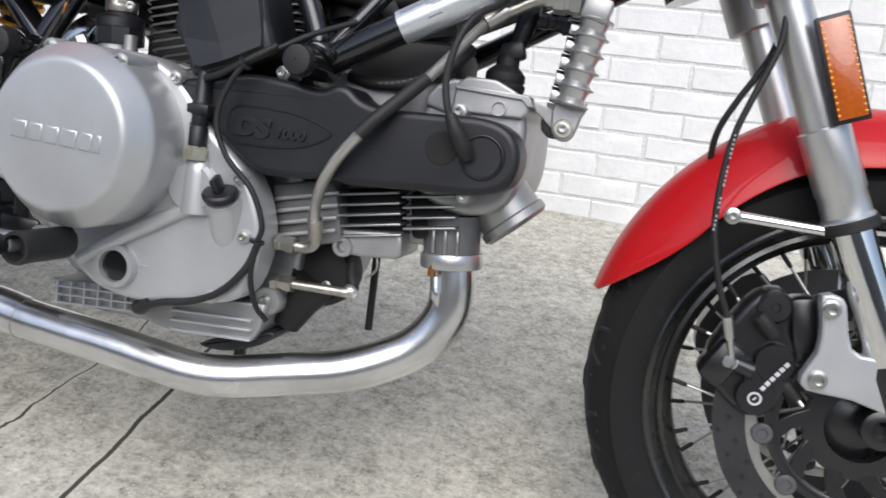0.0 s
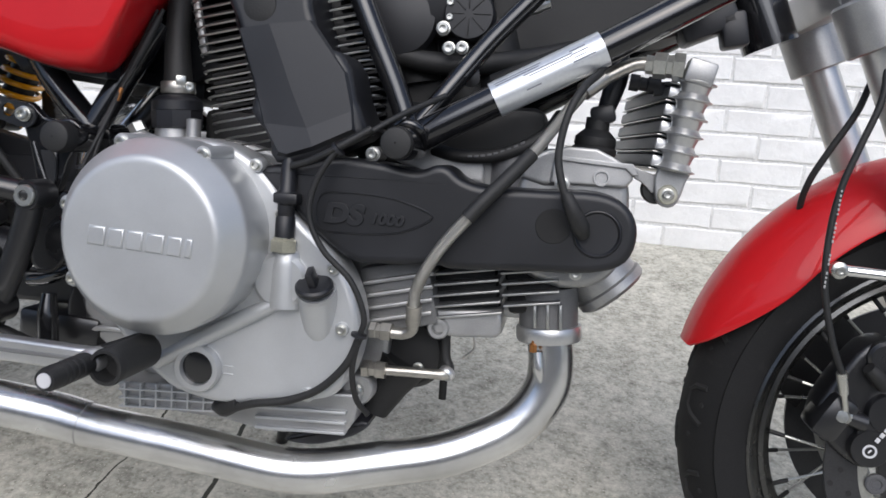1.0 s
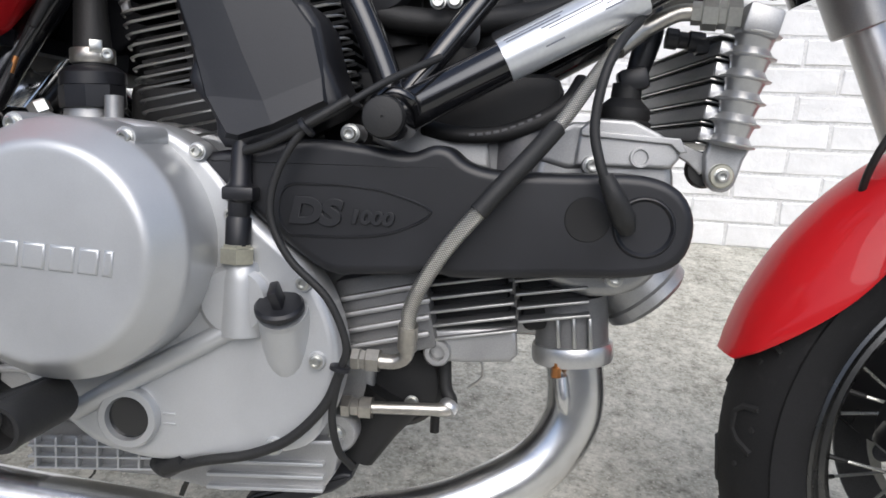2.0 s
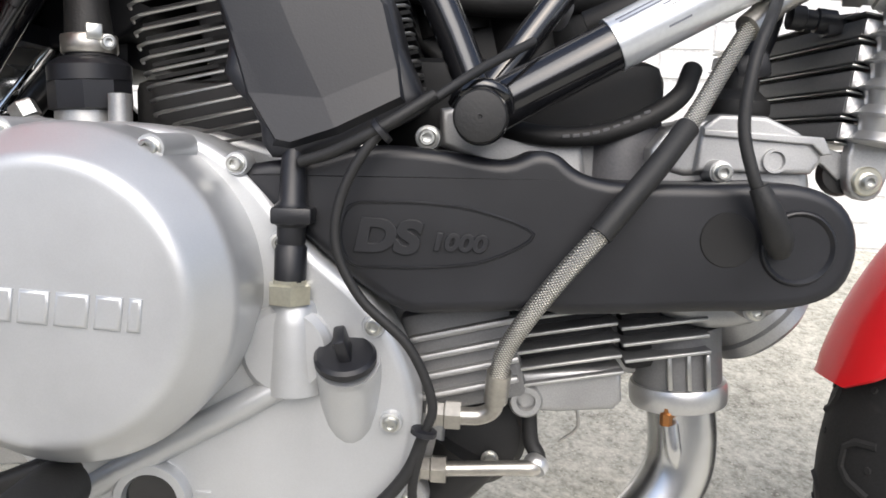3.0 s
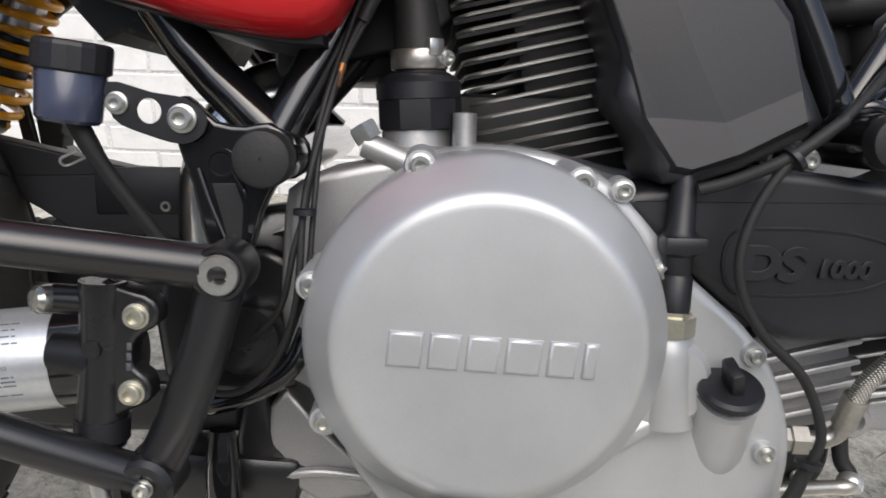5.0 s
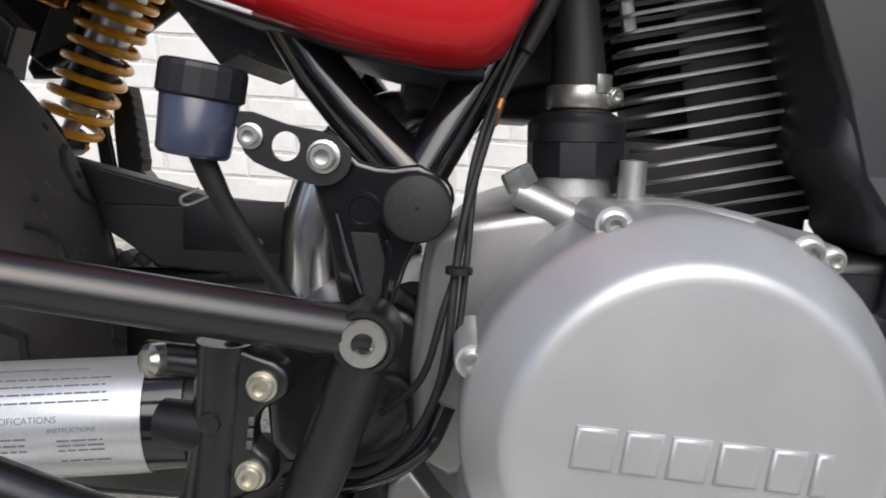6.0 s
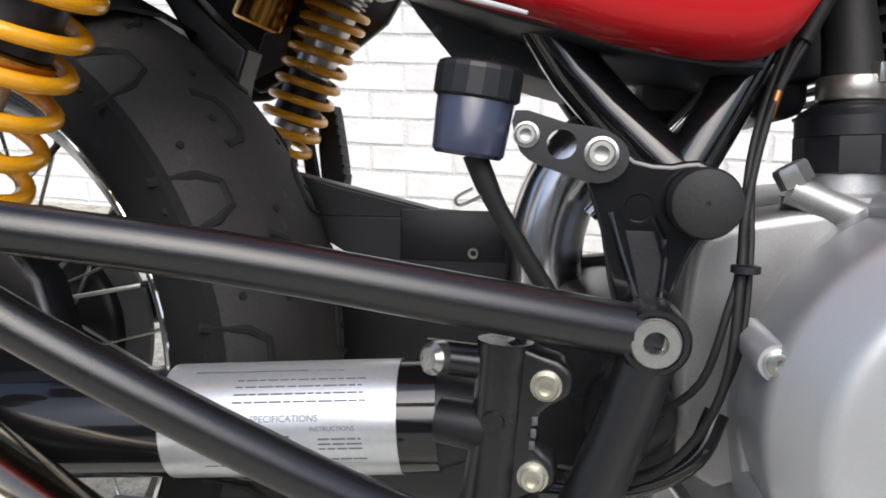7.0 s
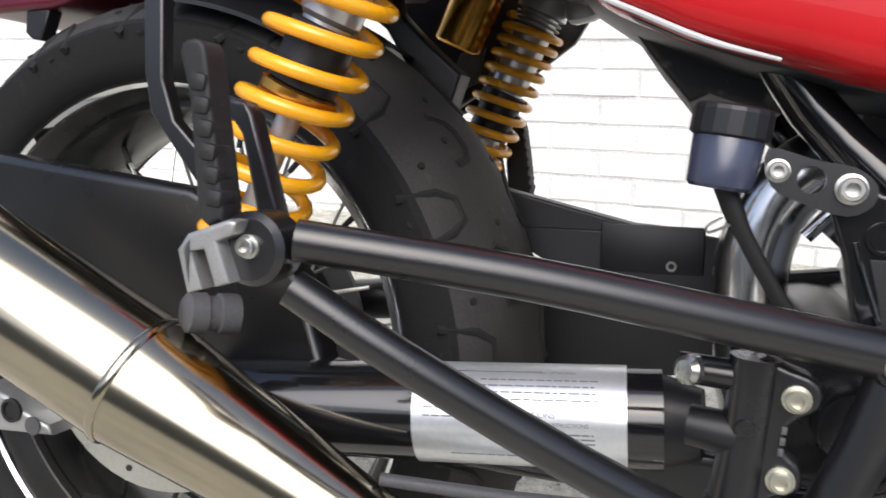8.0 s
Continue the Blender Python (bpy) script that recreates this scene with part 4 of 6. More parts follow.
def build_rear_brake():
    m = part("master_cylinder", tube([(-0.129, -0.2240, 0.474), (-0.131, -0.2240, 0.43), (-0.135, -0.2240, 0.385)], [0.0125, 0.0120, 0.0135], 24, 2), BLACK_SATIN, moto, "black rear brake master cylinder")
    part("mount_flange", plate([(-0.135, 0.471), (-0.113, 0.471), (-0.100, 0.465), (-0.099, 0.453), (-0.108, 0.447), (-0.113, 0.440), (-0.113, 0.430), (-0.106, 0.424), (-0.104, 0.413), (-0.113, 0.407), (-0.135, 0.404)], -0.2320, -0.2180, 0.003, 2), BLACK_SATIN, m)
    part("bore_cap", lathe([(0.0145, 0), (0.0145, 0.012), (0.0125, 0.014), (0, 0.014)], (-0.1335, -0.2240, 0.400), (-0.04, 0, -1), 24), BLACK_PLASTIC, m)
    part("cast_boss", lathe([(0.0052, 0), (0.0048, 0.002), (0, 0.002)], (-0.132, -0.2355, 0.440), n=16), BLACK_SATIN, m)
    part("side_port", tube([(-0.134, -0.2240, 0.463), (-0.165, -0.2220, 0.464)], 0.008, 16, 1), BLACK_SATIN, m)
    part("switch_body", tube([(-0.134, -0.2240, 0.433), (-0.158, -0.2200, 0.434)], [0.0115, 0.0105], 18, 1), BLACK_PLASTIC, m)
    part("banjo_bolt", lathe([(0.0072, 0), (0.0080, 0.003), (0.0076, 0.009), (0.005, 0.0115), (0, 0.012)], (-0.156, -0.2220, 0.4635), (-0.55, -0.8, 0.1), 18), STEEL, m, "bright domed banjo bolt")
    for z, x in ((0.457, -0.110), (0.416, -0.114)):
        bolt(m, x, -0.2320, z, 0.0055, mat=YELLOW_ZINC)
    for i in range(3):
        part("cast_mark", block((-0.1150 + 0.0004 * i, -0.2325, 0.430 + 0.0055 * i), (0.0026, 0.001, 0.0040), 0.0003), GREY_PLASTIC, m)
    r = part("fluid_reservoir", lathe([(0, 0), (0.0152, 0), (0.0170, 0.002), (0.0182, 0.028), (0.0175, 0.029)], (-0.1530, -0.2000, 0.5545), (0.12, 0, 1), 36), BLUE, moto, "blue translucent brake fluid cup with black cap")
    part("cap", lathe([(0.0185, 0.0262), (0.0203, 0.0275), (0.0203, 0.0395), (0.0196, 0.0415), (0.018, 0.0425), (0, 0.0430)], (-0.1530, -0.2000, 0.5545), (0.12, 0, 1), 18), BLACK_PLASTIC, r, "black ribbed cap", 16)
    rim = [(p.x, p.y) for p in spline([Vector(q) for q in ((-0.131, 0.576), (-0.108, 0.571), (-0.090, 0.568), (-0.080, 0.560), (-0.081, 0.550), (-0.092, 0.544), (-0.112, 0.549), (-0.128, 0.557))], 3, True)]
    bore = [(-0.1095 + 0.0068 * math.cos(a), 0.5612 + 0.0068 * math.sin(a)) for a in [math.radians(90 - 15 * i) for i in range(25)]]
    near = min(range(len(rim)), key=lambda i: (rim[i][0] + 0.1095) ** 2 + (rim[i][1] - 0.571) ** 2)
    br = part("reservoir_bracket", plate(rim[near:] + rim[:near + 1] + bore[::-1], -0.2030, -0.2000, 0.0), BLACK_SATIN, moto, "black plate holding the fluid cup")
    bolt(br, -0.1255, -0.2035, 0.5650, 0.0048)
    bolt(br, -0.0915, -0.2035, 0.5575, 0.0062)
    part("reservoir_hose", tube([(-0.1500, -0.198, 0.556), (-0.1445, -0.196, 0.543), (-0.138, -0.193, 0.530), (-0.123, -0.186, 0.505), (-0.107, -0.178, 0.480)], [0.0058, 0.0056, 0.0046, 0.0044, 0.0044], 14, 4), RUBBER, r)
    part("hose_spring_clip", tube([(-0.150, -0.199, 0.5395), (-0.157, -0.203, 0.535), (-0.1555, -0.199, 0.5315), (-0.143, -0.197, 0.5375)], 0.0008, 6, 4), STEEL, r)
    can = part("charcoal_canister", tube([(-0.50, -0.155, 0.3785), (-0.331, -0.138, 0.3920), (-0.175, -0.1225, 0.4045)], 0.0330, 32, 2), BLACK_GLOSS, moto, "black canister with a silver printed label")
    lab = part("canister_label", tube([(-0.331, -0.138, 0.3920), (-0.1965, -0.1245, 0.4028)], 0.0336, 40, 1), LABEL, can, "silver foil label with fine print")
    d = Vector((0.1345, 0.0135, 0.0108)).normalized()
    up = Vector((-d.z, 0, d.x))
    rng = random.Random(7)

    def strip(u, ang, w, h):
        bm = bmesh.new()
        o = Vector((-0.331, -0.138, 0.3920)) + d * (u * 0.915)
        q = []
        for du in (0, w):
            for s in (-1, 1):
                a = math.radians(ang) + s * h / 2 / 0.0338
                q.append(bm.verts.new(o + d * du + Vector((0, -1, 0)) * 0.0338 * math.cos(a) + up * 0.0338 * math.sin(a)))
        bm.faces.new((q[0], q[1], q[3], q[2]))
        part("print_line", bm, INK, lab)

    strip(0.020, 69, 0.066, 0.0016)
    def words(u, ang, length, h):
        """A line of small print: strips with gaps between the words."""
        end = u + length
        while u < end:
            w = rng.uniform(0.003, 0.009)
            strip(u, ang, min(w, end - u), h)
            u += w + 0.0016

    for k in range(4):
        words(0.050, 56 - 8 * k, 0.078 + rng.uniform(0, 0.008), 0.0011)
    for k in range(3):
        words(0.012, 30 - 9 * k, 0.026 + rng.uniform(0, 0.006), 0.0010)
        words(0.066, -1 - 6 * k, 0.020, 0.0011)
        words(0.104, -4 - 5.0 * k, 0.026, 0.0011)
    words(0.104, -26, 0.028, 0.0012)
    words(0.030, -34, 0.05, 0.0010)
    # headings that can be read, wrapped round the foil
    for body, size, u, ang in (("SPECIFICATIONS", 0.0052, 0.062, 13), ("INSTRUCTIONS", 0.0036, 0.099, 4), ("INFORMATION", 0.0034, 0.090, 66)):
        cu = bpy.data.curves.new("heading", "FONT")
        cu.body, cu.size, cu.resolution_u = body, size, 3
        tmp = bpy.data.objects.new("heading", cu)
        me = bpy.data.meshes.new_from_object(tmp)
        bpy.data.objects.remove(tmp)
        o = Vector((-0.331, -0.138, 0.3920)) + d * (u * 0.915)
        for v in me.vertices:
            a = math.radians(ang) + v.co.y / 0.0339
            v.co = o + d * v.co.x + Vector((0, -1, 0)) * 0.0339 * math.cos(a) + up * 0.0339 * math.sin(a)
        me.materials.append(INK)
        word = new("heading", me)
        word.parent = shallow(lab)
    part("end_boss", tube([(-0.176, -0.124, 0.4035), (-0.150, -0.126, 0.4055)], [0.030, 0.022], 24, 1), BLACK_PLASTIC, can)


def wheel(name, cx, cz, radius, width, rim_r, label, tread, rubber, cuts):
    """A wire wheel with a tyre, rim, spokes and hub."""
    w = part(name, lathe([(rim_r - 0.004, -width * 0.34), (rim_r + 0.006, -width * 0.44), (rim_r + 0.020, -width * 0.485), ((radius + rim_r) / 2 + 0.004, -width * 0.5), (radius - 0.032, -width * 0.475), (radius - 0.017, -width * 0.38), (radius - 0.006, -width * 0.22), (radius, 0), (radius - 0.006, width * 0.22), (radius - 0.017, width * 0.38), (radius - 0.032, width * 0.475), ((radius + rim_r) / 2 + 0.004, width * 0.5), (rim_r + 0.020, width * 0.485), (rim_r + 0.006, width * 0.44), (rim_r - 0.004, width * 0.34)], (cx, 0, cz), n=96, ring=True), rubber, moto, label)
    rw = width * 0.36
    part("rim", lathe([(rim_r + 0.004, -rw - 0.004), (rim_r + 0.005, -rw - 0.007), (rim_r, -rw - 0.008), (rim_r - 0.004, -rw - 0.002), (rim_r - 0.012, -rw * 0.8), (rim_r - 0.026, -rw * 0.5), (rim_r - 0.030, 0), (rim_r - 0.026, rw * 0.5), (rim_r - 0.012, rw * 0.8), (rim_r - 0.004, rw + 0.002), (rim_r, rw + 0.008), (rim_r + 0.005, rw + 0.007), (rim_r + 0.004, rw + 0.004)], (cx, 0, cz), n=96, ring=True), DARK_RIM, w, "dull alloy spoked rim")
    for sd in (-1, 1):
        part("rim_lip", lathe([(rim_r + 0.0045, sd * (rw + 0.0060)), (rim_r + 0.0050, sd * (rw + 0.0100)), (rim_r + 0.0020, sd * (rw + 0.0120)), (rim_r - 0.0015, sd * (rw + 0.0100)), (rim_r - 0.0015, sd * (rw + 0.0060))], (cx, 0, cz), n=96, ring=True), DARK_RIM if rubber is TYRE else CHROME, w)
        part("rim_ridge", lathe([(rim_r - 0.010, sd * rw * 0.80), (rim_r - 0.0165, sd * rw * 0.84), (rim_r - 0.0190, sd * rw * 0.76), (rim_r - 0.0165, sd * rw * 0.68)], (cx, 0, cz), n=96, ring=True), DARK_RIM, w)
        part("sidewall", lathe([(rim_r + 0.0040, sd * width * 0.425), (rim_r + 0.0070, sd * width * 0.452), (rim_r + 0.020, sd * width * 0.494), ((radius + rim_r) / 2 + 0.004, sd * width * 0.508), (radius - 0.034, sd * width * 0.486), (radius - 0.036, sd * width * 0.46)], (cx, 0, cz), n=96, ring=True), TYRE, w)
    part("hub", lathe([(0.022, -0.075), (0.050, -0.06), (0.050, -0.052), (0.030, -0.045), (0.030, 0.045), (0.050, 0.052), (0.050, 0.06), (0.022, 0.075)], (cx, 0, cz), n=32), BLACK_SATIN, w)
    for i in range(36):
        a = 2 * math.pi * i / 36
        s = 1 if i % 2 else -1
        off = (0.5 if (i // 2) % 2 else -0.5)
        p = Vector((cx + math.cos(a + off) * 0.046, s * 0.055, cz + math.sin(a + off) * 0.046))
        q = Vector((cx + math.cos(a) * (rim_r - 0.020), s * rw * 0.25, cz + math.sin(a) * (rim_r - 0.020)))
        part("spoke", tube([p, p.lerp(q, 0.95)], 0.0017, 8, 1), STEEL, w)
        part("nipple", tube([p.lerp(q, 0.84), p.lerp(q, 0.86), q], [0.0020, 0.0026, 0.0028], 8, 1), BLACK_FIN, w)
    # tread: bracket-shaped cuts, each with a wear hole
    step = 2 * math.pi / tread
    for i in range(tread):
        for s, shift, w0, w1, w2 in cuts:
            a2 = (i + shift) * step

            def at(arc, y, sink=0.0007):
                rr = float(np.interp(abs(y) / width, [0, 0.22, 0.38, 0.475, 0.5], [radius, radius - 0.006, radius - 0.017, radius - 0.032, radius - 0.045])) - sink
                ang = a2 + arc / radius
                return (cx + math.cos(ang) * rr, s * y, cz + math.sin(ang) * rr)

            part("groove", tube([at(0.0, w0), at(0.003, w1), at(0.011, w2), at(0.028, w2), at(0.038, w1), at(0.046, w0)], 0.0036 if rubber is TYRE else 0.0034, 6, 1), GROOVE_AND_SHADE, w)
            for arc, y in ((0.022, w0 * 0.96), (0.062, w1)):
                part("wear_hole", lathe([(0.0030, 0), (0.0028, 0.0018), (0, 0.0018)], at(arc, y, 0.0006), (math.cos(a2 + arc / radius), s * 0.6 * abs(y) / width * 2, math.sin(a2 + arc / radius)), 10), GROOVE_AND_SHADE, w)
    return w


FRONT, REAR = (0.874, 0.253), (-0.585, 0.3895)


def build_front():
    before = set(moto.children)
    wheel("front_wheel", *FRONT, 0.287, 0.118, 0.214, "front wire wheel with a worn black tyre", 17, TYRE, ((-1, 0.0, 0.045, 0.030, 0.022), (1, 0.5, 0.024, 0.010, 0.002)))
    cx, cz = FRONT
    # mudguard: an arched shell over the tyre
    def shell(a0, a1, rad, half, drop, thick):
        bm, rows = bmesh.new(), []
        for r in (0, -thick):
            for i in range(41):
                a = math.radians(a0 + (a1 - a0) * i / 40)
                end = min(1, (i + 0.15) / 9, (40.6 - i) / 8)
                taper = 0.22 + 0.78 * math.sqrt(max(0.0, 1 - (1 - end) ** 2))
                row = []
                for j in range(17):
                    u = -1 + j / 8
                    v = u * half * taper
                    sag = drop * (abs(u) * taper) ** 2.6
                    row.append(bm.verts.new((cx + math.cos(a) * (rad + 0.024 * min(1, (a0 - math.degrees(a)) / 50) + r - sag), v, cz + math.sin(a) * (rad + 0.024 * min(1, (a0 - math.degrees(a)) / 50) + r - sag))))
                rows.append(row)
        for base in (0, 41):
            for i in range(40):
                for j in range(16):
                    bm.faces.new((rows[base + i][j], rows[base + i][j + 1], rows[base + i + 1][j + 1], rows[base + i + 1][j]))
        rim = lambda b: [rows[b][j] for j in range(17)] + [rows[b + i][16] for i in range(1, 41)] + [rows[b + 40][j] for j in range(15, -1, -1)] + [rows[b + i][0] for i in range(39, 0, -1)]
        o, n = rim(0), rim(41)
        for i in range(len(o)):
            j = (i + 1) % len(o)
            bm.faces.new((o[i], o[j], n[j], n[i]))
        return bm

    g = part("front_mudguard", shell(162, 40, 0.307, 0.075, 0.060, 0.003), RED, moto, "glossy red front mudguard", 50)
    stay = part("mudguard_stay", tube([(0.708, -0.098, 0.4535), (0.76, -0.104, 0.452), (0.82, -0.106, 0.450)], [0.0065, 0.006, 0.006], 14, 2), CHROME, g, "bright round mudguard stay")
    part("stay_eye", lathe([(0.0085, 0), (0.0085, 0.008), (0.007, 0.009), (0, 0.0095)], (0.712, -0.098, 0.4535), n=20), STEEL, stay)
    bolt(g, 0.712, -0.107, 0.4535, 0.0045)
    # fork legs: chrome stanchion above, bright cover and dark slider below
    up = Vector((-0.407, 0, 0.9135))
    for side in (-1, 1):
        y = 0.100 * side
        foot = Vector((0.905, y, 0.275))
        leg = part("fork_leg", lathe([(0.0, 0), (0.019, 0.002), (0.021, 0.01), (0.021, 0.204)], foot, up, 36), CHROME, moto, "polished fork leg with satin upper tube")
        part("seal_holder", lathe([(0.021, 0.200), (0.0265, 0.203), (0.0265, 0.210), (0.024, 0.213), (0.0235, 0.235), (0.0250, 0.238), (0.0250, 0.300), (0.0215, 0.302)], foot, up, 36), SATIN_ALLOY, leg)
        part("upper_tube", lathe([(0.0205, 0.290), (0.0215, 0.3015), (0.0215, 0.520), (0.0, 0.522)], foot, up, 36), SATIN_ALLOY, leg)
        part("dust_seal", lathe([(0.0268, 0.1965), (0.0285, 0.198), (0.0285, 0.206), (0.0268, 0.208)], foot, up, 36), RUBBER, leg)
        part("slider_foot", lathe([(0.0, -0.002), (0.0235, 0.0), (0.0240, 0.05), (0.0215, 0.06)], foot, up, 28), BLACK_SATIN, leg)
        part("triple_clamp", lathe([(0.030, 0.435), (0.033, 0.437), (0.033, 0.485), (0.030, 0.488)], foot, up, 32), CAST, leg)
    part("clamp_bridge", block((0.70, 0, 0.735), (0.05, 0.20, 0.04), 0.008, (0, -24, 0)), CAST, moto, "cast lower fork bridge")
    # amber reflector
    ref = part("side_reflector", block((0.783, -0.131, 0.605), (0.0325, 0.010, 0.103), 0.002, (0, -20.5, 0)), BLACK_PLASTIC, moto, "amber side reflector in a black frame")
    part("lens", block((0.783, -0.1355, 0.605), (0.0265, 0.006, 0.095), 0.001, (0, -20.5, 0)), AMBER, ref, "amber lens")
    for k in range(15):
        for side in (-1, 1):
            h = -0.043 + 0.0061 * k
            part("lens_dot", block((0.783 - 0.342 * h + side * 0.0112, -0.1388, 0.605 + 0.937 * h + side * 0.0041), (0.0022, 0.0012, 0.0022), 0.0005, (0, -20.5, 0)), ORANGE, ref)
    # brake disc and caliper
    for yy in (1, -1):
        disc = part("brake_disc", lathe([(0.146, 0.076 * yy), (0.146, 0.081 * yy), (0.1125, 0.081 * yy), (0.1125, 0.076 * yy)], (cx, 0, cz), n=72, ring=True), DISC, moto, "dark drilled front brake disc on a black carrier")
        wave = [2 * math.pi * i / 120 for i in range(120)]
        part("inner_edge", tube([(cx + math.cos(a) * (0.1030 - 0.0026 * math.cos(10 * a - 2.5)), -0.0790 * yy, cz + math.sin(a) * (0.1030 - 0.0026 * math.cos(10 * a - 2.5))) for a in wave], 0.0024, 6, 1, closed=True), STEEL, disc, "bright scalloped inner edge")
        part("carrier", lathe([(0.056, 0.072 * yy), (0.056, 0.082 * yy), (0.036, 0.084 * yy), (0.036, 0.072 * yy)], (cx, 0, cz), n=40, ring=True), BLACK_SATIN, disc)
        part("inner_band", lathe([(0.1128, 0.0765 * yy), (0.1128, 0.0815 * yy), (0.1035, 0.0815 * yy), (0.1035, 0.0765 * yy)], (cx, 0, cz), n=64, ring=True), STEEL, disc)
        part("carrier_rim", lathe([(0.0930, 0.0755 * yy), (0.0930, 0.0820 * yy), (0.0915, 0.0830 * yy), (0.0815, 0.0830 * yy), (0.0800, 0.0820 * yy), (0.0800, 0.0755 * yy)], (cx, 0, cz), n=64, ring=True), BLACK_SATIN, disc)
        for i in range(10):
            a, s = 2 * math.pi * (i + 0.4) / 10, 0.30
            ray = lambda r, g: (cx + math.cos(a + g) * r, cz + math.sin(a + g) * r)
            arm = [ray(0.050, -s - 0.22), ray(0.066, -s * 0.7 - 0.10), ray(0.085, -0.13), ray(0.085, 0.13), ray(0.066, -s * 0.7 + 0.16), ray(0.050, -s + 0.22)]
            part("carrier_arm", plate(arm, -0.0825 * yy, -0.0755 * yy, 0.0015, 1), BLACK_SATIN, disc)
            part("bobbin", lathe([(0.0110, 0), (0.0110, 0.0050), (0.0095, 0.0062), (0.0060, 0.0062), (0.0050, 0.0048), (0, 0.0045)], (cx + math.cos(a) * 0.0965, -0.0800 * yy, cz + math.sin(a) * 0.0965), n=22), GREY_PLASTIC, disc)
        for i in range(60):
            a = 2 * math.pi * i / 60
            rr = 0.1185 + 0.0055 * (i * 2 % 5)
            part("drill_hole", lathe([(0.0030, 0), (0.0029, 0.0005), (0, 0.0005)], (cx + math.cos(a) * rr, -0.0812 * yy, cz + math.sin(a) * rr), n=10), RUBBER, disc)
    # calipers: cast body, two piston caps, bridge ear, bleed nipple, pad pin
    for yy in (1, -1):
        sy = -1 if yy > 0 else 1
        body = [(0.735, 0.352), (0.752, 0.376), (0.776, 0.384), (0.788, 0.366), (0.789, 0.343), (0.801, 0.316), (0.800, 0.288), (0.786, 0.256), (0.764, 0.246), (0.745, 0.254), (0.728, 0.268), (0.713, 0.282), (0.714, 0.312)]
        cal = part("brake_caliper", plate(body, 0.090 * sy, 0.050 * sy, 0.006, 2), BLACK_SATIN, moto, "black four-piston brake caliper")
        for x, z in ((0.778, 0.309), (0.765, 0.271)):
            part("piston_cap", lathe([(0.0205, 0), (0.0205, 0.009), (0.019, 0.0115), (0, 0.012)], (x, 0.088 * sy, z), (0, sy, 0), 32), BLACK_SATIN, cal)
        if yy < 0:
            continue
        part("cap_web", plate([(0.757, 0.305), (0.797, 0.298), (0.786, 0.266), (0.748, 0.280)], -0.0985, -0.085, 0.003, 0), BLACK_SATIN, cal)
        part("bridge_ear", lathe([(0.017, 0), (0.017, 0.010), (0.014, 0.013), (0.005, 0.013), (0.004, 0.011), (0, 0.011)], (0.770, -0.084, 0.366), n=26), BLACK_SATIN, cal)
        part("bleed_nipple", tube([(0.772, -0.094, 0.338), (0.762, -0.098, 0.348), (0.753, -0.100, 0.356)], [0.0085, 0.0085, 0.0068], 14, 3), RUBBER, cal)
        part("bridge", block((0.727, -0.080, 0.300), (0.030, 0.05, 0.050), 0.008, (0, 30, 0)), BLACK_SATIN, cal)
        part("pad_cover", block((0.803, -0.070, 0.345), (0.026, 0.040, 0.070), 0.006, (0, -12, 0)), BLACK_SATIN, cal)
        part("slide_pin", tube([(0.790, -0.090, 0.289), (0.799, -0.092, 0.281), (0.807, -0.094, 0.274)], [0.0085, 0.0085, 0.006], 14, 2), RUBBER, cal)
        part("pin_tip", tube([(0.805, -0.094, 0.276), (0.812, -0.096, 0.269)], 0.0022, 8, 1), STEEL, cal)
        # white maker's mark as plain shapes
        part("mark_ring", lathe([(0.0072, 0), (0.0072, 0.0006), (0.0050, 0.0006), (0.0050, 0)], (0.7640, -0.1002, 0.2690), n=24, ring=True), WHITE_INK, cal)
        part("mark_core", block((0.7640, -0.1004, 0.2690), (0.0044, 0.0006, 0.0018), 0.0002, (0, -52, 0)), WHITE_INK, cal)
        for i in range(6):
            part("mark_bar", block((0.7702 + 0.0038 * i, -0.1006, 0.2815 + 0.0056 * i), (0.0050, 0.0006, 0.0046), 0.0012, (0, -56, 0)), WHITE_INK, cal)
        part("banjo", lathe([(0.0085, 0), (0.0085, 0.008), (0.0068, 0.010), (0.0062, 0.015), (0, 0.0155)], (0.738, -0.094, 0.303), (-0.45, -0.88, 0.1), 16), STEEL, cal)
        part("banjo_arm", tube([(0.736, -0.097, 0.303), (0.757, -0.095, 0.297)], [0.0085, 0.0095], 14, 1), BLACK_SATIN, cal)
    bk = part("caliper_bracket", plate([(0.806, 0.388), (0.826, 0.388), (0.833, 0.372), (0.842, 0.340), (0.868, 0.334), (0.93, 0.345), (0.93, 0.26), (0.895, 0.275), (0.850, 0.288), (0.808, 0.290), (0.801, 0.305), (0.812, 0.330), (0.811, 0.36)], -0.116, -0.100, 0.003, 2), SILVER, moto, "silver caliper bracket on the fork foot")
    for x, z in ((0.8165, 0.376), (0.8160, 0.304)):
        bolt(bk, x, -0.117, z, 0.0075)
    part("axle_nut", lathe([(0.020, 0), (0.020, 0.02), (0.015, 0.022), (0.010, 0.022), (0.008, 0.01), (0, 0.01)], (cx + 0.01, -0.095, cz + 0.01), n=28), BLACK_SATIN, bk)
    hose = part("brake_hose", tube([(0.700, -0.10, 0.74), (0.722, -0.112, 0.68), (0.728, -0.118, 0.63), (0.712, -0.120, 0.577), (0.700, -0.120, 0.538), (0.694, -0.120, 0.494), (0.695, -0.120, 0.44), (0.708, -0.120, 0.385), (0.722, -0.118, 0.352)], 0.0034, 12, 6), RUBBER, moto, "black front brake hose with printed writing")
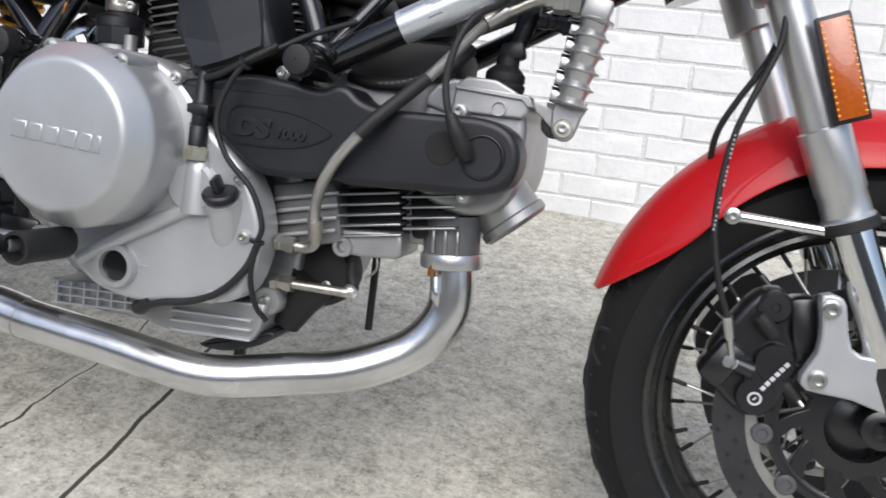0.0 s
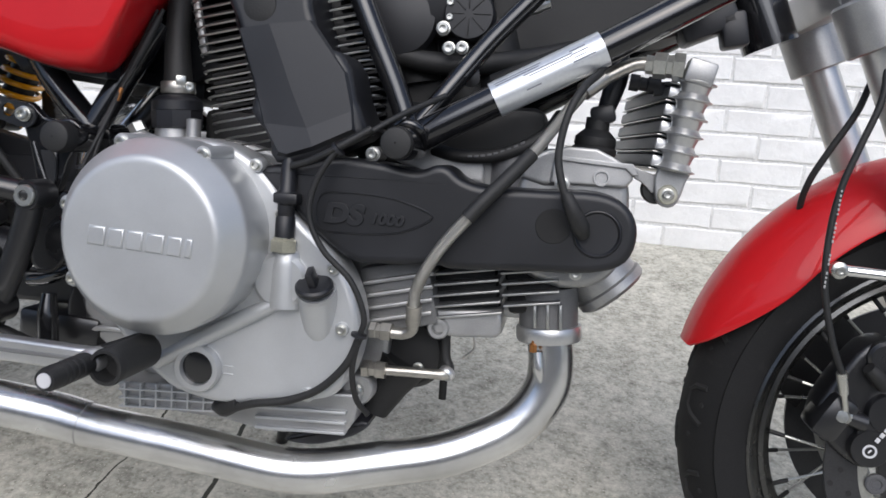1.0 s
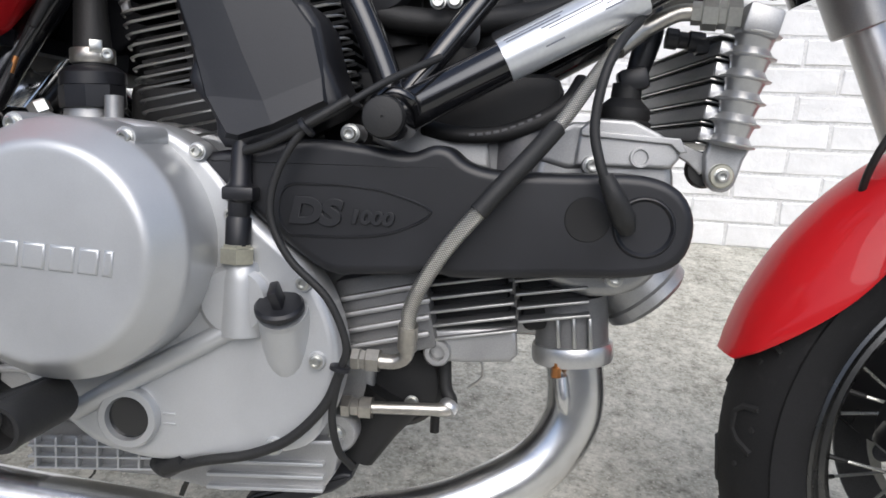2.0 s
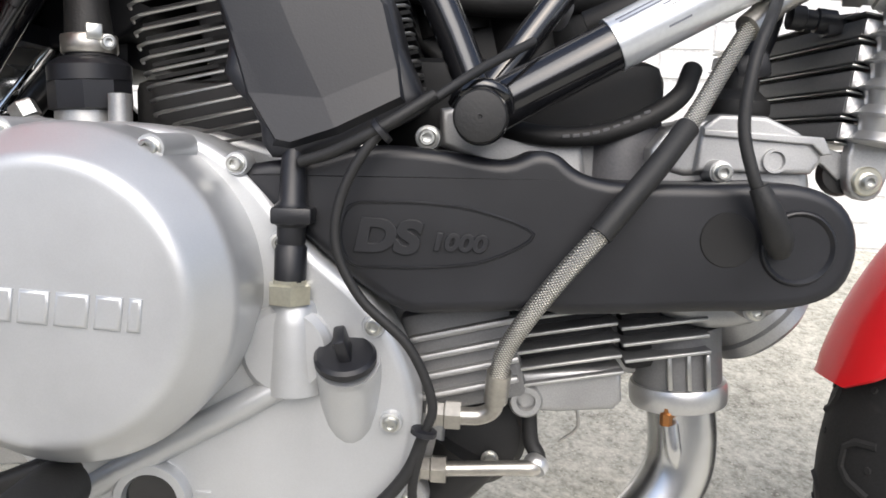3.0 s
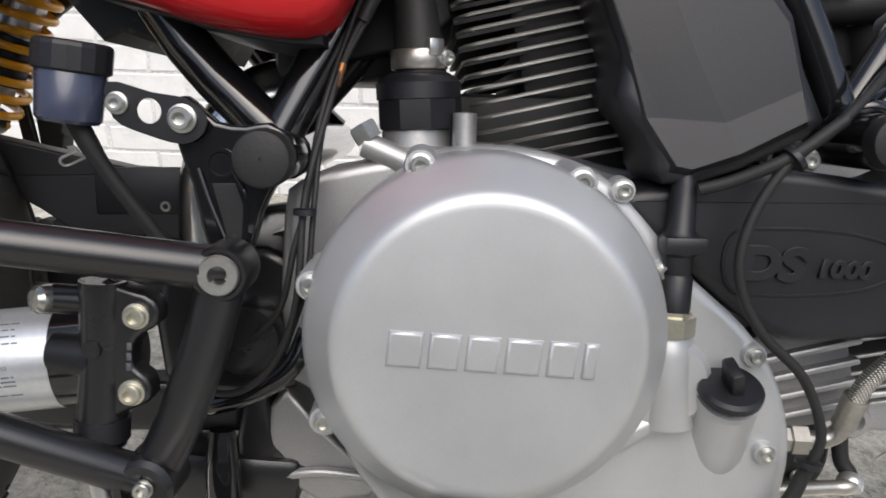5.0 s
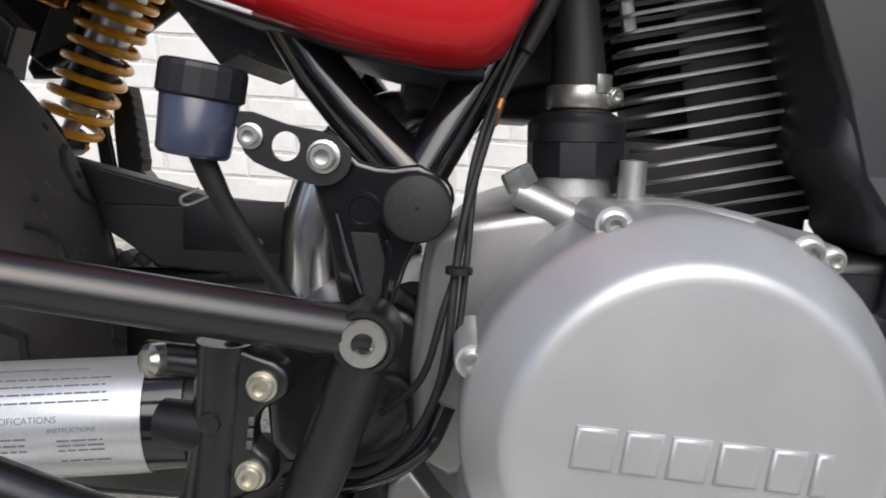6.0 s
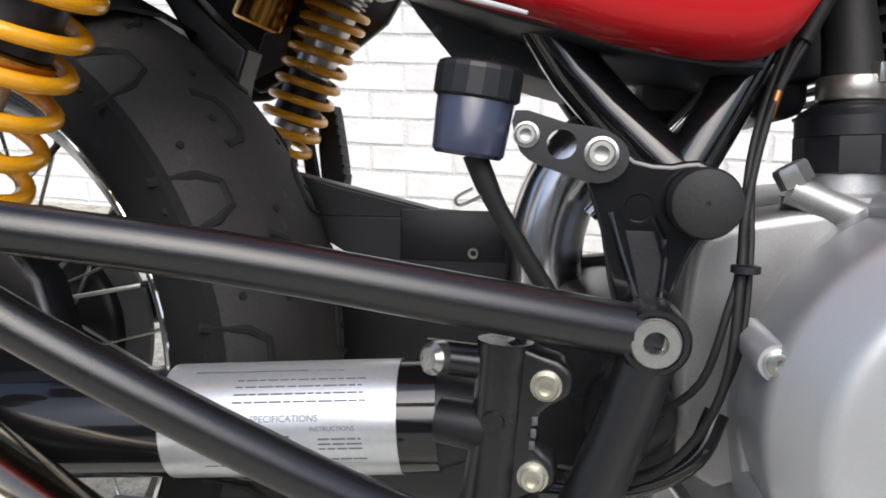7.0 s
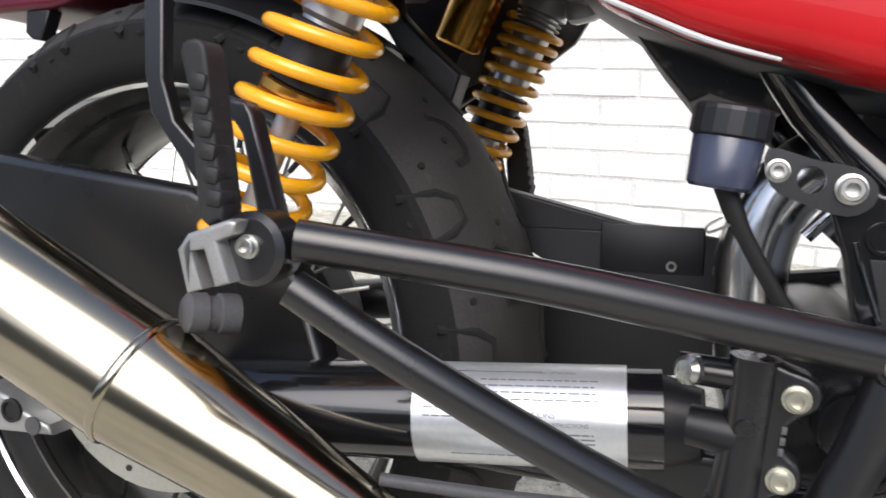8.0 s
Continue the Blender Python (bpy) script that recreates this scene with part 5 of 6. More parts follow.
    part("ferrule", tube([(0.7215, -0.118, 0.353), (0.728, -0.113, 0.330)], [0.0055, 0.0048], 14, 1), STEEL, hose)
    part("ferrule_neck", tube([(0.7275, -0.1135, 0.332), (0.732, -0.108, 0.318), (0.735, -0.103, 0.308)], 0.0032, 10, 2), STEEL, hose)
    rng = random.Random(3)
    for i in range(22):
        if i not in (6, 12, 13, 17):
            part("print_mark", block((0.6992 - 0.00025 * i, -0.1233, 0.533 - 0.0045 * i), (0.0018, 0.0006, rng.uniform(0.0018, 0.0032)), 0.0002, (0, -8 + i * 0.5, 0)), GREY_PRINT, hose)
    part("second_hose", tube([(0.752, -0.06, 0.690), (0.735, -0.06, 0.645), (0.724, -0.06, 0.612), (0.702, -0.058, 0.571), (0.689, -0.050, 0.540), (0.688, -0.030, 0.510), (0.70, 0.0, 0.47)], 0.0036, 12, 5), RUBBER, hose)
    # the whole front end sits a little forward and inward
    for ob in set(moto.children) - before:
        ob.location += Vector((0.008, 0.018, -0.001))


def build_cooler():
    c = part("oil_cooler", block((0.526, 0.005, 0.582), (0.014, 0.225, 0.082), 0.002, (0, 9, 6.0)), BLACK_FIN, moto, "finned aluminium oil cooler")
    ax = Vector((math.sin(radians(9)), 0, math.cos(radians(9))))
    o = Vector((0.5510, -0.130, 0.582))
    # end tank: a silver column with five flared rings
    prof, h0 = [(0.010, -0.042)], -0.042
    for i in range(6):
        h = h0 + 0.0168 * i
        prof += [(0.0155, h + 0.0004), (0.0190, h + 0.0014), (0.0195, h + 0.0024), (0.0160, h + 0.0042)]
        if i < 5:
            prof += [(0.0130, h + 0.0085), (0.0145, h + 0.0150)]
    prof += [(0.010, h0 + 0.090)]
    part("end_tank", lathe(prof, o, ax, 36), SATIN_ALLOY, c, "ringed aluminium end tank")
    for i in range(5):
        q = o + ax * (-0.0335 + 0.0168 * i)
        core = part("core_tube", block((q.x - 0.0225, 0.000, q.z), (0.026, 0.240, 0.0118), 0.0020, (0, 9, 6.0)), GREY_FIN, c)
        part("tube_end", block((q.x - 0.0105, -0.1205, q.z), (0.0245, 0.004, 0.0110), 0.0015, (0, 9, 6.0)), SATIN_ALLOY, core)
    for i in range(6):
        q = o + ax * (-0.0415 + 0.0168 * i)
        part("core_edge", block((q.x - 0.0225, 0.000, q.z), (0.028, 0.242, 0.0014), 0.0004, (0, 9, 6.0)), FIN_EDGE, c)
    part("oil_sensor", lathe([(0.0085, 0), (0.0085, 0.012), (0.0068, 0.013), (0.0068, 0.020), (0.0085, 0.021), (0.0085, 0.030)], (0.528, -0.090, 0.624), (-0.98, 0, 0.12), 14), BLACK_PLASTIC, c)
    part("sensor_body", block((0.533, -0.090, 0.6225), (0.024, 0.016, 0.013), 0.002, (0, -8, 0)), BLACK_PLASTIC, c)
    part("mount_eye", plate([(0.531, 0.545), (0.5285, 0.520), (0.533, 0.5085), (0.543, 0.505), (0.5515, 0.511), (0.557, 0.530), (0.561, 0.545)], -0.127, -0.117, 0.002, 2), CAST, c)
    part("washer", lathe([(0.0096, 0), (0.0096, 0.002), (0.0086, 0.003), (0, 0.003)], (0.541, -0.127, 0.518), n=28), YELLOW_ZINC, c)
    bolt(c, 0.541, -0.129, 0.518, 0.0048)
    part("rubber_mount", lathe([(0.013, 0), (0.015, 0.006), (0.013, 0.012)], (0.531, -0.103, 0.522), n=24), RUBBER, c)
    part("top_hex", block((0.559, -0.135, 0.634), (0.027, 0.025, 0.023), 0.003, (0, 14, 0)), CAST, c)
    part("hose_nut", lathe([(0.0135, 0), (0.0135, 0.010), (0.011, 0.011), (0.011, 0.016), (0.0125, 0.017), (0.0125, 0.028), (0.009, 0.029), (0.009, 0.036)], (0.545, -0.133, 0.639), (-0.98, 0.15, 0.06), 6), STEEL, c)
    # oil lines
    l = part("oil_line", tube([(0.512, -0.128, 0.642), (0.497, -0.128, 0.640), (0.475, -0.132, 0.628), (0.462, -0.140, 0.620)], 0.0068, 16, 5), OIL_STEEL, moto, "braided steel oil line with black sleeve")
    part("crimp", tube([(0.470, -0.135, 0.626), (0.452, -0.145, 0.611)], 0.0088, 18, 1), OIL_STEEL, l)
    part("braid", tube([(0.455, -0.143, 0.614), (0.438, -0.157, 0.590), (0.419, -0.173, 0.562), (0.408, -0.182, 0.547)], 0.0055, 18, 5), BRAID, l)
    part("sleeve", tube([(0.4095, -0.181, 0.549), (0.390, -0.195, 0.526), (0.372, -0.205, 0.506), (0.356, -0.211, 0.487)], 0.0070, 18, 5), RUBBER, l)
    part("braid", tube([(0.358, -0.210, 0.489), (0.336, -0.206, 0.462), (0.318, -0.194, 0.434), (0.307, -0.178, 0.410), (0.304, -0.168, 0.392)], 0.0059, 18, 6), BRAID, l)
    part("crimp", tube([(0.3045, -0.169, 0.395), (0.303, -0.160, 0.374)], 0.0078, 20, 1), OIL_STEEL, l)
    part("elbow", tube([(0.303, -0.161, 0.377), (0.3015, -0.157, 0.367), (0.293, -0.155, 0.3615), (0.279, -0.156, 0.3615)], 0.0060, 16, 5), OIL_STEEL, l)
    part("union_nut", lathe([(0.0100, 0), (0.0100, 0.010), (0.0082, 0.011), (0.0082, 0.015), (0.0092, 0.016), (0.0092, 0.022)], (0.281, -0.157, 0.362), (-1, 0.05, 0.02), 6), OIL_STEEL, l)
    r = part("return_pipe", tube([(0.264, -0.132, 0.315), (0.295, -0.128, 0.3148), (0.320, -0.124, 0.3142), (0.330, -0.123, 0.3142), (0.336, -0.118, 0.315)], [0.0053, 0.0053, 0.0053, 0.0060, 0.0066], 16, 5), OIL_STEEL, moto, "bare steel oil return pipe")
    part("union_nut", lathe([(0.0098, 0), (0.0098, 0.010), (0.0080, 0.011), (0.0080, 0.017), (0.0098, 0.018), (0.0098, 0.025)], (0.272, -0.132, 0.315), (-1, 0.05, 0.0), 6), OIL_STEEL, r)
    part("union_ring", lathe([(0.0080, -0.004), (0.0090, -0.002), (0.0090, 0.002), (0.0080, 0.004)], (0.3345, -0.119, 0.3150), (0.35, 0.55, 0.4), 20), SATIN_ALLOY, r)
    part("black_union", tube([(0.335, -0.118, 0.316), (0.336, -0.113, 0.320), (0.331, -0.110, 0.330), (0.329, -0.108, 0.358)], 0.0056, 14, 4), RUBBER, r)
    d = part("drain_hose", tube([(0.3105, 0.04, 0.340), (0.3105, 0.04, 0.29), (0.3100, 0.04, 0.236)], [0.0052, 0.0050, 0.0050], 14, 4), RUBBER, moto, "short black drain hose")
    part("wire_clip", tube([(0.350, -0.12, 0.333), (0.362, -0.122, 0.345), (0.358, -0.12, 0.362), (0.345, -0.12, 0.360)], 0.0012, 8, 5), OIL_STEEL, d)


def braid_material():
    m = material("steel_braid", (0.66, 0.64, 0.58), 0.30, 0.85, 0.0, 300, 0.0, 0.1)
    t, b = m.node_tree, m.node_tree.nodes["Principled BSDF"]
    co = t.nodes.new("ShaderNodeTexCoord")
    waves = []
    for turn in (35, -75):
        mp = t.nodes.new("ShaderNodeMapping")
        mp.inputs["Rotation"].default_value = (0, radians(turn), 0)
        t.links.new(co.outputs["Object"], mp.inputs[0])
        w = t.nodes.new("ShaderNodeTexWave")
        w.bands_direction = "X"
        w.inputs["Scale"].default_value = 210
        t.links.new(mp.outputs[0], w.inputs[0])
        waves.append(w)
    mx = t.nodes.new("ShaderNodeMath")
    mx.operation = "MULTIPLY"
    t.links.new(waves[0].outputs["Fac"], mx.inputs[0])
    t.links.new(waves[1].outputs["Fac"], mx.inputs[1])
    bp = t.nodes.new("ShaderNodeBump")
    bp.inputs["Strength"].default_value, bp.inputs["Distance"].default_value = 0.8, 0.001
    t.links.new(mx.outputs[0], bp.inputs["Height"])
    t.links.new(bp.outputs[0], b.inputs["Normal"])
    mul = t.nodes.new("ShaderNodeMix")
    mul.data_type, mul.blend_type = "RGBA", "MULTIPLY"
    mul.inputs[0].default_value = 0.9
    base = b.inputs["Base Color"].links[0].from_socket
    t.links.new(base, mul.inputs[6])
    rm = t.nodes.new("ShaderNodeMapRange")
    rm.inputs["From Max"].default_value, rm.inputs["To Min"].default_value = 0.4, 0.22
    t.links.new(mx.outputs[0], rm.inputs[0])
    t.links.new(rm.outputs[0], mul.inputs[7])
    t.links.new(mul.outputs[2], b.inputs["Base Color"])
    return m


BRAID = braid_material()


def build_wiring():
    w = part("wiring_loom", tube([(0.320, -0.15, 0.600), (0.285, -0.185, 0.578), (0.255, -0.205, 0.556), (0.232, -0.212, 0.541), (0.213, -0.213, 0.511), (0.208, -0.213, 0.479), (0.222, -0.212, 0.448), (0.250, -0.210, 0.420), (0.264, -0.208, 0.387), (0.260, -0.206, 0.366), (0.253, -0.200, 0.332), (0.256, -0.19, 0.300), (0.266, -0.18, 0.282)], 0.0030, 12, 6), RUBBER, moto, "black wiring cables clipped along the engine")
    part("cable", tube([(0.186, -0.204, 0.524), (0.205, -0.208, 0.530), (0.232, -0.213, 0.5435), (0.262, -0.206, 0.563)], 0.0035, 12, 5), RUBBER, w)
    part("cable", tube([(0.260, -0.204, 0.366), (0.248, -0.202, 0.338), (0.222, -0.200, 0.310), (0.190, -0.198, 0.294), (0.150, -0.196, 0.285), (0.117, -0.185, 0.270)], 0.0040, 12, 5), RUBBER, w)
    part("cable_boot", tube([(0.135, -0.19, 0.282), (0.117, -0.180, 0.272), (0.100, -0.16, 0.266)], [0.006, 0.009, 0.007], 12, 3), RUBBER, w)
    for p, d in (((0.233, -0.213, 0.542), (0.7, 0, 0.6)), ((0.2595, -0.206, 0.368), (0.2, 0, 1))):
        part("cable_tie", lathe([(0.0072, -0.0018), (0.0078, -0.0015), (0.0078, 0.0015), (0.0072, 0.0018)], p, d, 16), BLACK_PLASTIC, w)
    s = part("plug_lead", tube([(0.480, -0.120, 0.660), (0.468, -0.15, 0.632), (0.452, -0.185, 0.612), (0.440, -0.198, 0.587), (0.434, -0.204, 0.551), (0.439, -0.208, 0.524), (0.446, -0.208, 0.508)], 0.0036, 12, 6), RUBBER, moto, "black spark plug lead with rubber cap")
    part("lead_cap", tube([(0.443, -0.208, 0.516), (0.450, -0.208, 0.502), (0.458, -0.202, 0.487), (0.462, -0.196, 0.478)], [0.0055, 0.0075, 0.0088, 0.0060], 14, 4), RUBBER, s)
    f = part("fuel_hose", tube([(0.305, -0.11, 0.548), (0.335, -0.120, 0.543), (0.368, -0.122, 0.545), (0.398, -0.122, 0.556), (0.420, -0.118, 0.571), (0.432, -0.10, 0.590)], 0.0068, 16, 6), RUBBER, moto, "black rubber hose with faint print")
    for i in range(9):
        part("print_mark", block((0.345 + 0.0065 * i, -0.1284, 0.5430 + 0.00022 * i * i * 1.0 + 0.0003 * i), (0.0045, 0.0006, 0.0022), 0.0002, (0, -5 - 2 * i, 0)), GREY_PLASTIC, f)
    c = part("rear_cable", tube([(0.024, -0.148, 0.672), (0.010, -0.155, 0.636), (-0.008, -0.163, 0.598), (-0.018, -0.172, 0.565), (-0.026, -0.190, 0.530), (-0.0285, -0.204, 0.507), (-0.032, -0.208, 0.460), (-0.045, -0.20, 0.425), (-0.068, -0.19, 0.402), (-0.10, -0.17, 0.395)], 0.0021, 12, 5), RUBBER, moto, "black cables running down behind the engine")
    part("cable", tube([(0.016, -0.145, 0.672), (0.002, -0.152, 0.636), (-0.014, -0.162, 0.590), (-0.023, -0.176, 0.555), (-0.028, -0.198, 0.510), (-0.033, -0.205, 0.490), (-0.042, -0.200, 0.455), (-0.062, -0.18, 0.430)], 0.0019, 12, 5), RUBBER, c)
    part("connector", tube([(0.021, -0.150, 0.664), (0.010, -0.156, 0.636), (0.000, -0.160, 0.614)], [0.0036, 0.0048, 0.0040], 12, 3), RUBBER, c)
    part("wire_mark", tube([(-0.0105, -0.1655, 0.590), (-0.0142, -0.1672, 0.577)], 0.0023, 10, 1), COPPER, c, "short brown bare wire end")
    part("cable", tube([(0.004, -0.158, 0.618), (-0.011, -0.166, 0.588), (-0.021, -0.176, 0.552), (-0.0235, -0.196, 0.512), (-0.027, -0.203, 0.470), (-0.040, -0.198, 0.430)], 0.0017, 12, 5), RUBBER, c)
    part("cable_tie", lathe([(0.0056, -0.0018), (0.0064, -0.0015), (0.0064, 0.0015), (0.0056, 0.0018)], (-0.027, -0.206, 0.509), (0, 0, 1), 14), BLACK_PLASTIC, c)


def build_tank():
    """The fuel tank's lower flank and the seat base: only their undersides come into view."""
    bm, rows = bmesh.new(), []
    xs = [-0.52, -0.40, -0.30, -0.25, -0.205, -0.184, -0.165, -0.140, -0.110, -0.086, -0.062, -0.039, -0.018, -0.004, 0.002, 0.006]
    zs = [0.79, 0.755, 0.706, 0.677, 0.6486, 0.640, 0.632, 0.6245, 0.6174, 0.6102, 0.605, 0.6018, 0.6018, 0.607, 0.623, 0.665]
    for i in range(45):
        x = -0.52 + 0.526 * (i / 44) ** 0.75
        low = float(np.interp(x, xs, zs))
        half = 0.212 - 0.014 * min(1, max(0, (-0.05 - x) / 0.15)) - 0.05 * max(0, (-0.20 - x) / 0.32)
        row = []
        for j in range(29):
            a = math.pi * j / 28
            e = 0.10
            cs, sn = math.cos(a), math.sin(a)
            y = -half * math.copysign(abs(cs) ** e, cs)
            z = 0.82 - (0.82 - low) * abs(sn) ** e
            rake = min(1, max(0, (x + 0.16) / 0.16)) * max(0, z - 0.612) * 0.42
            if y > -0.06:  # the far half only rises over the frame
                z = max(z, 0.775)
            row.append(bm.verts.new((x + rake - 0.008, y, z)))
        rows.append(row)
    for a, b in zip(rows, rows[1:]):
        for j in range(28):
            bm.faces.new((a[j], a[j + 1], b[j + 1], b[j]))
    top = [[bm.verts.new((r[0].co.x, y, 0.82 + 0.06 * (1 - (y / 0.17) ** 2))) for y in (-0.08, 0.0, 0.08)] for r in rows]
    for i in range(44):
        bm.faces.new((rows[i][0], rows[i + 1][0], top[i + 1][0], top[i][0]))
        for j in range(2):
            bm.faces.new((top[i][j], top[i + 1][j], top[i + 1][j + 1], top[i][j + 1]))
        bm.faces.new((top[i][2], top[i + 1][2], rows[i + 1][28], rows[i][28]))
    for i, t in ((0, top[0]), (44, top[44])):
        bm.faces.new([*rows[i], *t[::-1]])
    part("fuel_tank", bm, RED, moto, "glossy red side panel and tank flank", 60)
    # added black sheet stands for the shade inside the hollow flank
    part("underside_shade", plate([(-0.245, 0.671), (-0.205, 0.6456), (-0.165, 0.629), (-0.140, 0.6215), (-0.110, 0.6144), (-0.086, 0.6072), (-0.062, 0.602), (-0.039, 0.5988), (-0.020, 0.5988), (-0.020, 0.612), (-0.062, 0.615), (-0.110, 0.627), (-0.205, 0.658), (-0.245, 0.683)], -0.178, -0.030, 0.002, 0), BLACK_PLASTIC, moto, "black sheet added to darken the hollow underside of the tank")
    part("tank_shield", plate([(-0.034, 0.601), (-0.012, 0.598), (0.030, 0.606), (0.075, 0.640), (0.105, 0.72), (0.02, 0.72), (-0.020, 0.64)], -0.080, 0.16, 0.003, 0), BLACK_PLASTIC, moto, "black plastic shield in front of the tank underside")
    part("edge_trim", tube([(-0.235, -0.186, 0.660), (-0.205, -0.190, 0.6478), (-0.165, -0.193, 0.631), (-0.128, -0.196, 0.6205)], [0.0016, 0.0018, 0.0018, 0.001], 8, 4), WHITE_INK, moto, "pale edge trim under the tank flank")
    part("seat_base", plate([(-0.262, 0.70), (-0.2274, 0.672), (-0.2014, 0.6374), (-0.1741, 0.606), (-0.162, 0.612), (-0.1451, 0.6065), (-0.119, 0.600), (-0.095, 0.64), (-0.09, 0.70)], -0.095, 0.07, 0.004, 0), SCUFFED_AND_SHEEN, moto, "scuffed black plastic seat base")
    part("seat", plate([(-0.24, 0.70), (-0.30, 0.715), (-0.62, 0.735), (-0.62, 0.79), (-0.24, 0.79)], -0.13, 0.13, 0.02, 2), RUBBER, moto, "black seat")
    part("rear_mudguard", plate([(-0.685, 0.698), (-0.694, 0.689), (-0.712, 0.682), (-0.745, 0.6790), (-0.84, 0.682), (-0.86, 0.75), (-0.65, 0.75)], -0.060, 0.066, 0.006, 2), DARK_RED, moto, "dark red rear mudguard tail")
    part("tail_bracket", plate([(-0.729, 0.680), (-0.7395, 0.6530), (-0.7500, 0.6540), (-0.7576, 0.6600), (-0.756, 0.680)], -0.055, -0.040, 0.002), BLACK_PLASTIC, moto, "small black tail bracket")


def build_rear():
    rear = wheel("rear_wheel", *REAR, 0.309, 0.190, 0.2240, "rear wire wheel with a worn, dusty wide tyre", 17, TYRE_DUSTY, ((-1, 0.15, 0.099, 0.079, 0.068), (-1, 0.62, 0.048, 0.031, 0.024), (1, 0.1, 0.042, 0.028, 0.020), (1, 0.6, 0.092, 0.078, 0.069)))
    part("sprocket_carrier", lathe([(0.030, 0.050), (0.085, 0.052), (0.088, 0.058), (0.088, 0.078), (0.080, 0.082), (0.030, 0.084)], (REAR[0], 0, REAR[1]), (0, 1, 0), 48), BLACK_SATIN, rear)
    part("rear_sprocket", lathe([(0.1130, 0.0700), (0.1130, 0.0760), (0.0750, 0.0760), (0.0750, 0.0700)], (REAR[0], 0, REAR[1]), (0, 1, 0), 80, ring=True), GREY_PLASTIC, rear, "dull steel chain sprocket")
    part("hub_drum", lathe([(0.030, -0.060), (0.058, -0.058), (0.060, -0.050), (0.050, -0.030), (0.050, 0.050)], (REAR[0], 0, REAR[1]), (0, 1, 0), 48), BLACK_SATIN, rear)
    # the wheel sits slightly out of line in its adjusters
    askew = pose(REAR[0], 0, REAR[1], 0, 0, -2.8) @ pose(-REAR[0], 0, -REAR[1])
    rear.matrix_local = askew
    sw = part("swingarm", tube([(-0.05, 0.115, 0.455), (-0.20, 0.118, 0.445), (-0.35, 0.120, 0.430), (-0.60, 0.120, 0.40)], [0.025, 0.024, 0.022, 0.020], 18, 4), BLACK_SATIN, moto, "black tubular swingarm")
    part("swingarm_leg", plate([(-0.74, 0.553), (-0.53, 0.532), (-0.47, 0.507), (-0.435, 0.470), (-0.415, 0.410), (-0.30, 0.385), (-0.08, 0.385), (-0.08, 0.35), (-0.30, 0.350), (-0.44, 0.378), (-0.53, 0.405), (-0.74, 0.47)], -0.125, -0.098, 0.006, 0), BLACK_SATIN, sw)
    part("swingarm_leg", tube([(-0.05, -0.10, 0.455), (-0.05, 0.115, 0.455)], 0.03, 20, 1), BLACK_SATIN, sw)
    g = part("chain_guard", plate([(-0.335, 0.506), (-0.16, 0.5095), (-0.10, 0.502), (-0.10, 0.456), (-0.17, 0.455), (-0.262, 0.459), (-0.290, 0.478), (-0.33, 0.50)], 0.050, 0.056, 0.0015), BLACK_PLASTIC, moto, "black plastic chain guard")
    part("guard_flange", plate([(-0.345, 0.541), (-0.30, 0.5315), (-0.2176, 0.5140), (-0.165, 0.5115), (-0.165, 0.506), (-0.34, 0.504)], 0.056, 0.085, 0.002), BLACK_PLASTIC, g)
    bolt(g, -0.183, 0.050, 0.482, 0.0045)
    part("guard_pad", block((-0.20, 0.049, 0.495), (0.085, 0.004, 0.040), 0.002, (0, -1, 0)), BLACK_PLASTIC, g)
    ch = part("drive_chain", block((-0.25, 0.062, 0.459), (0.30, 0.004, 0.004), 0.0005, (0, -2, 0)), STEEL, moto, "drive chain below its guard")
    for i in range(22):
        part("link", lathe([(0.0062, 0), (0.0062, 0.016), (0.003, 0.017)], (-0.385 + 0.0135 * i, 0.072, 0.4600 + 0.0004 * i), n=12), BLACK_FIN, ch)
    # shock absorbers, one each side
    for top, low, coil_r, wire, turns, ease in ((Vector((-0.353, -0.187, 0.715)), Vector((-0.4475, -0.187, 0.505)), 0.0330, 0.0048, 8.1, 1.0), (Vector((-0.322, 0.180, 0.738)), Vector((-0.400, 0.180, 0.550)), 0.0285, 0.0041, 10.5, 1.15)):
        ax = (low - top).normalized()
        ln = (low - top).length
        near = top.y < 0
        k0, k1 = (0.355, 0.53) if near else (0.56, 0.80)
        sh = part("shock_absorber", lathe([(0.0195, -0.07), (0.0235 if near else 0.0265, -0.068), (0.0235 if near else 0.0265, ln * 0.14), (0.0195, ln * 0.15), (0.0195, ln * (k0 - 0.025)), (0.0165, ln * (k0 - 0.01)), (0.0165, ln * (k1 + 0.04)), (0.008, ln * (k1 + 0.06)), (0.007, ln)], top, ax, 32), SATIN_ALLOY, moto, "rear shock absorber with a yellow coil spring")
        for k in range(4):
            h = ln * (0.07 if near else 0.16) + 0.005 * k
            part("thread_ring", lathe([(0.0236, h), (0.0248, h + 0.0012), (0.0236, h + 0.0024)], top, ax, 28), CAST, sh)
        part("bump_sleeve", lathe([(0.0195, ln * k0), (0.0215, ln * (k0 + 0.005)), (0.0215, ln * (k1 - 0.005)), (0.0195, ln * k1)], top, ax, 28), BLACK_PLASTIC, sh)
        if near:
            part("gold_collar", lathe([(0.0225, ln * 0.53), (0.0250, ln * 0.535), (0.0250, ln * 0.56), (0.0235, ln * 0.563), (0.0250, ln * 0.567), (0.0250, ln * 0.585), (0.0225, ln * 0.59)], top, ax, 28), GOLD, sh)
        part("spring", coil(top + ax * ln * 0.20, top + ax * ln * 1.0, coil_r, wire, turns, 10, 24, ease), ORANGE, sh, "yellow coil spring")
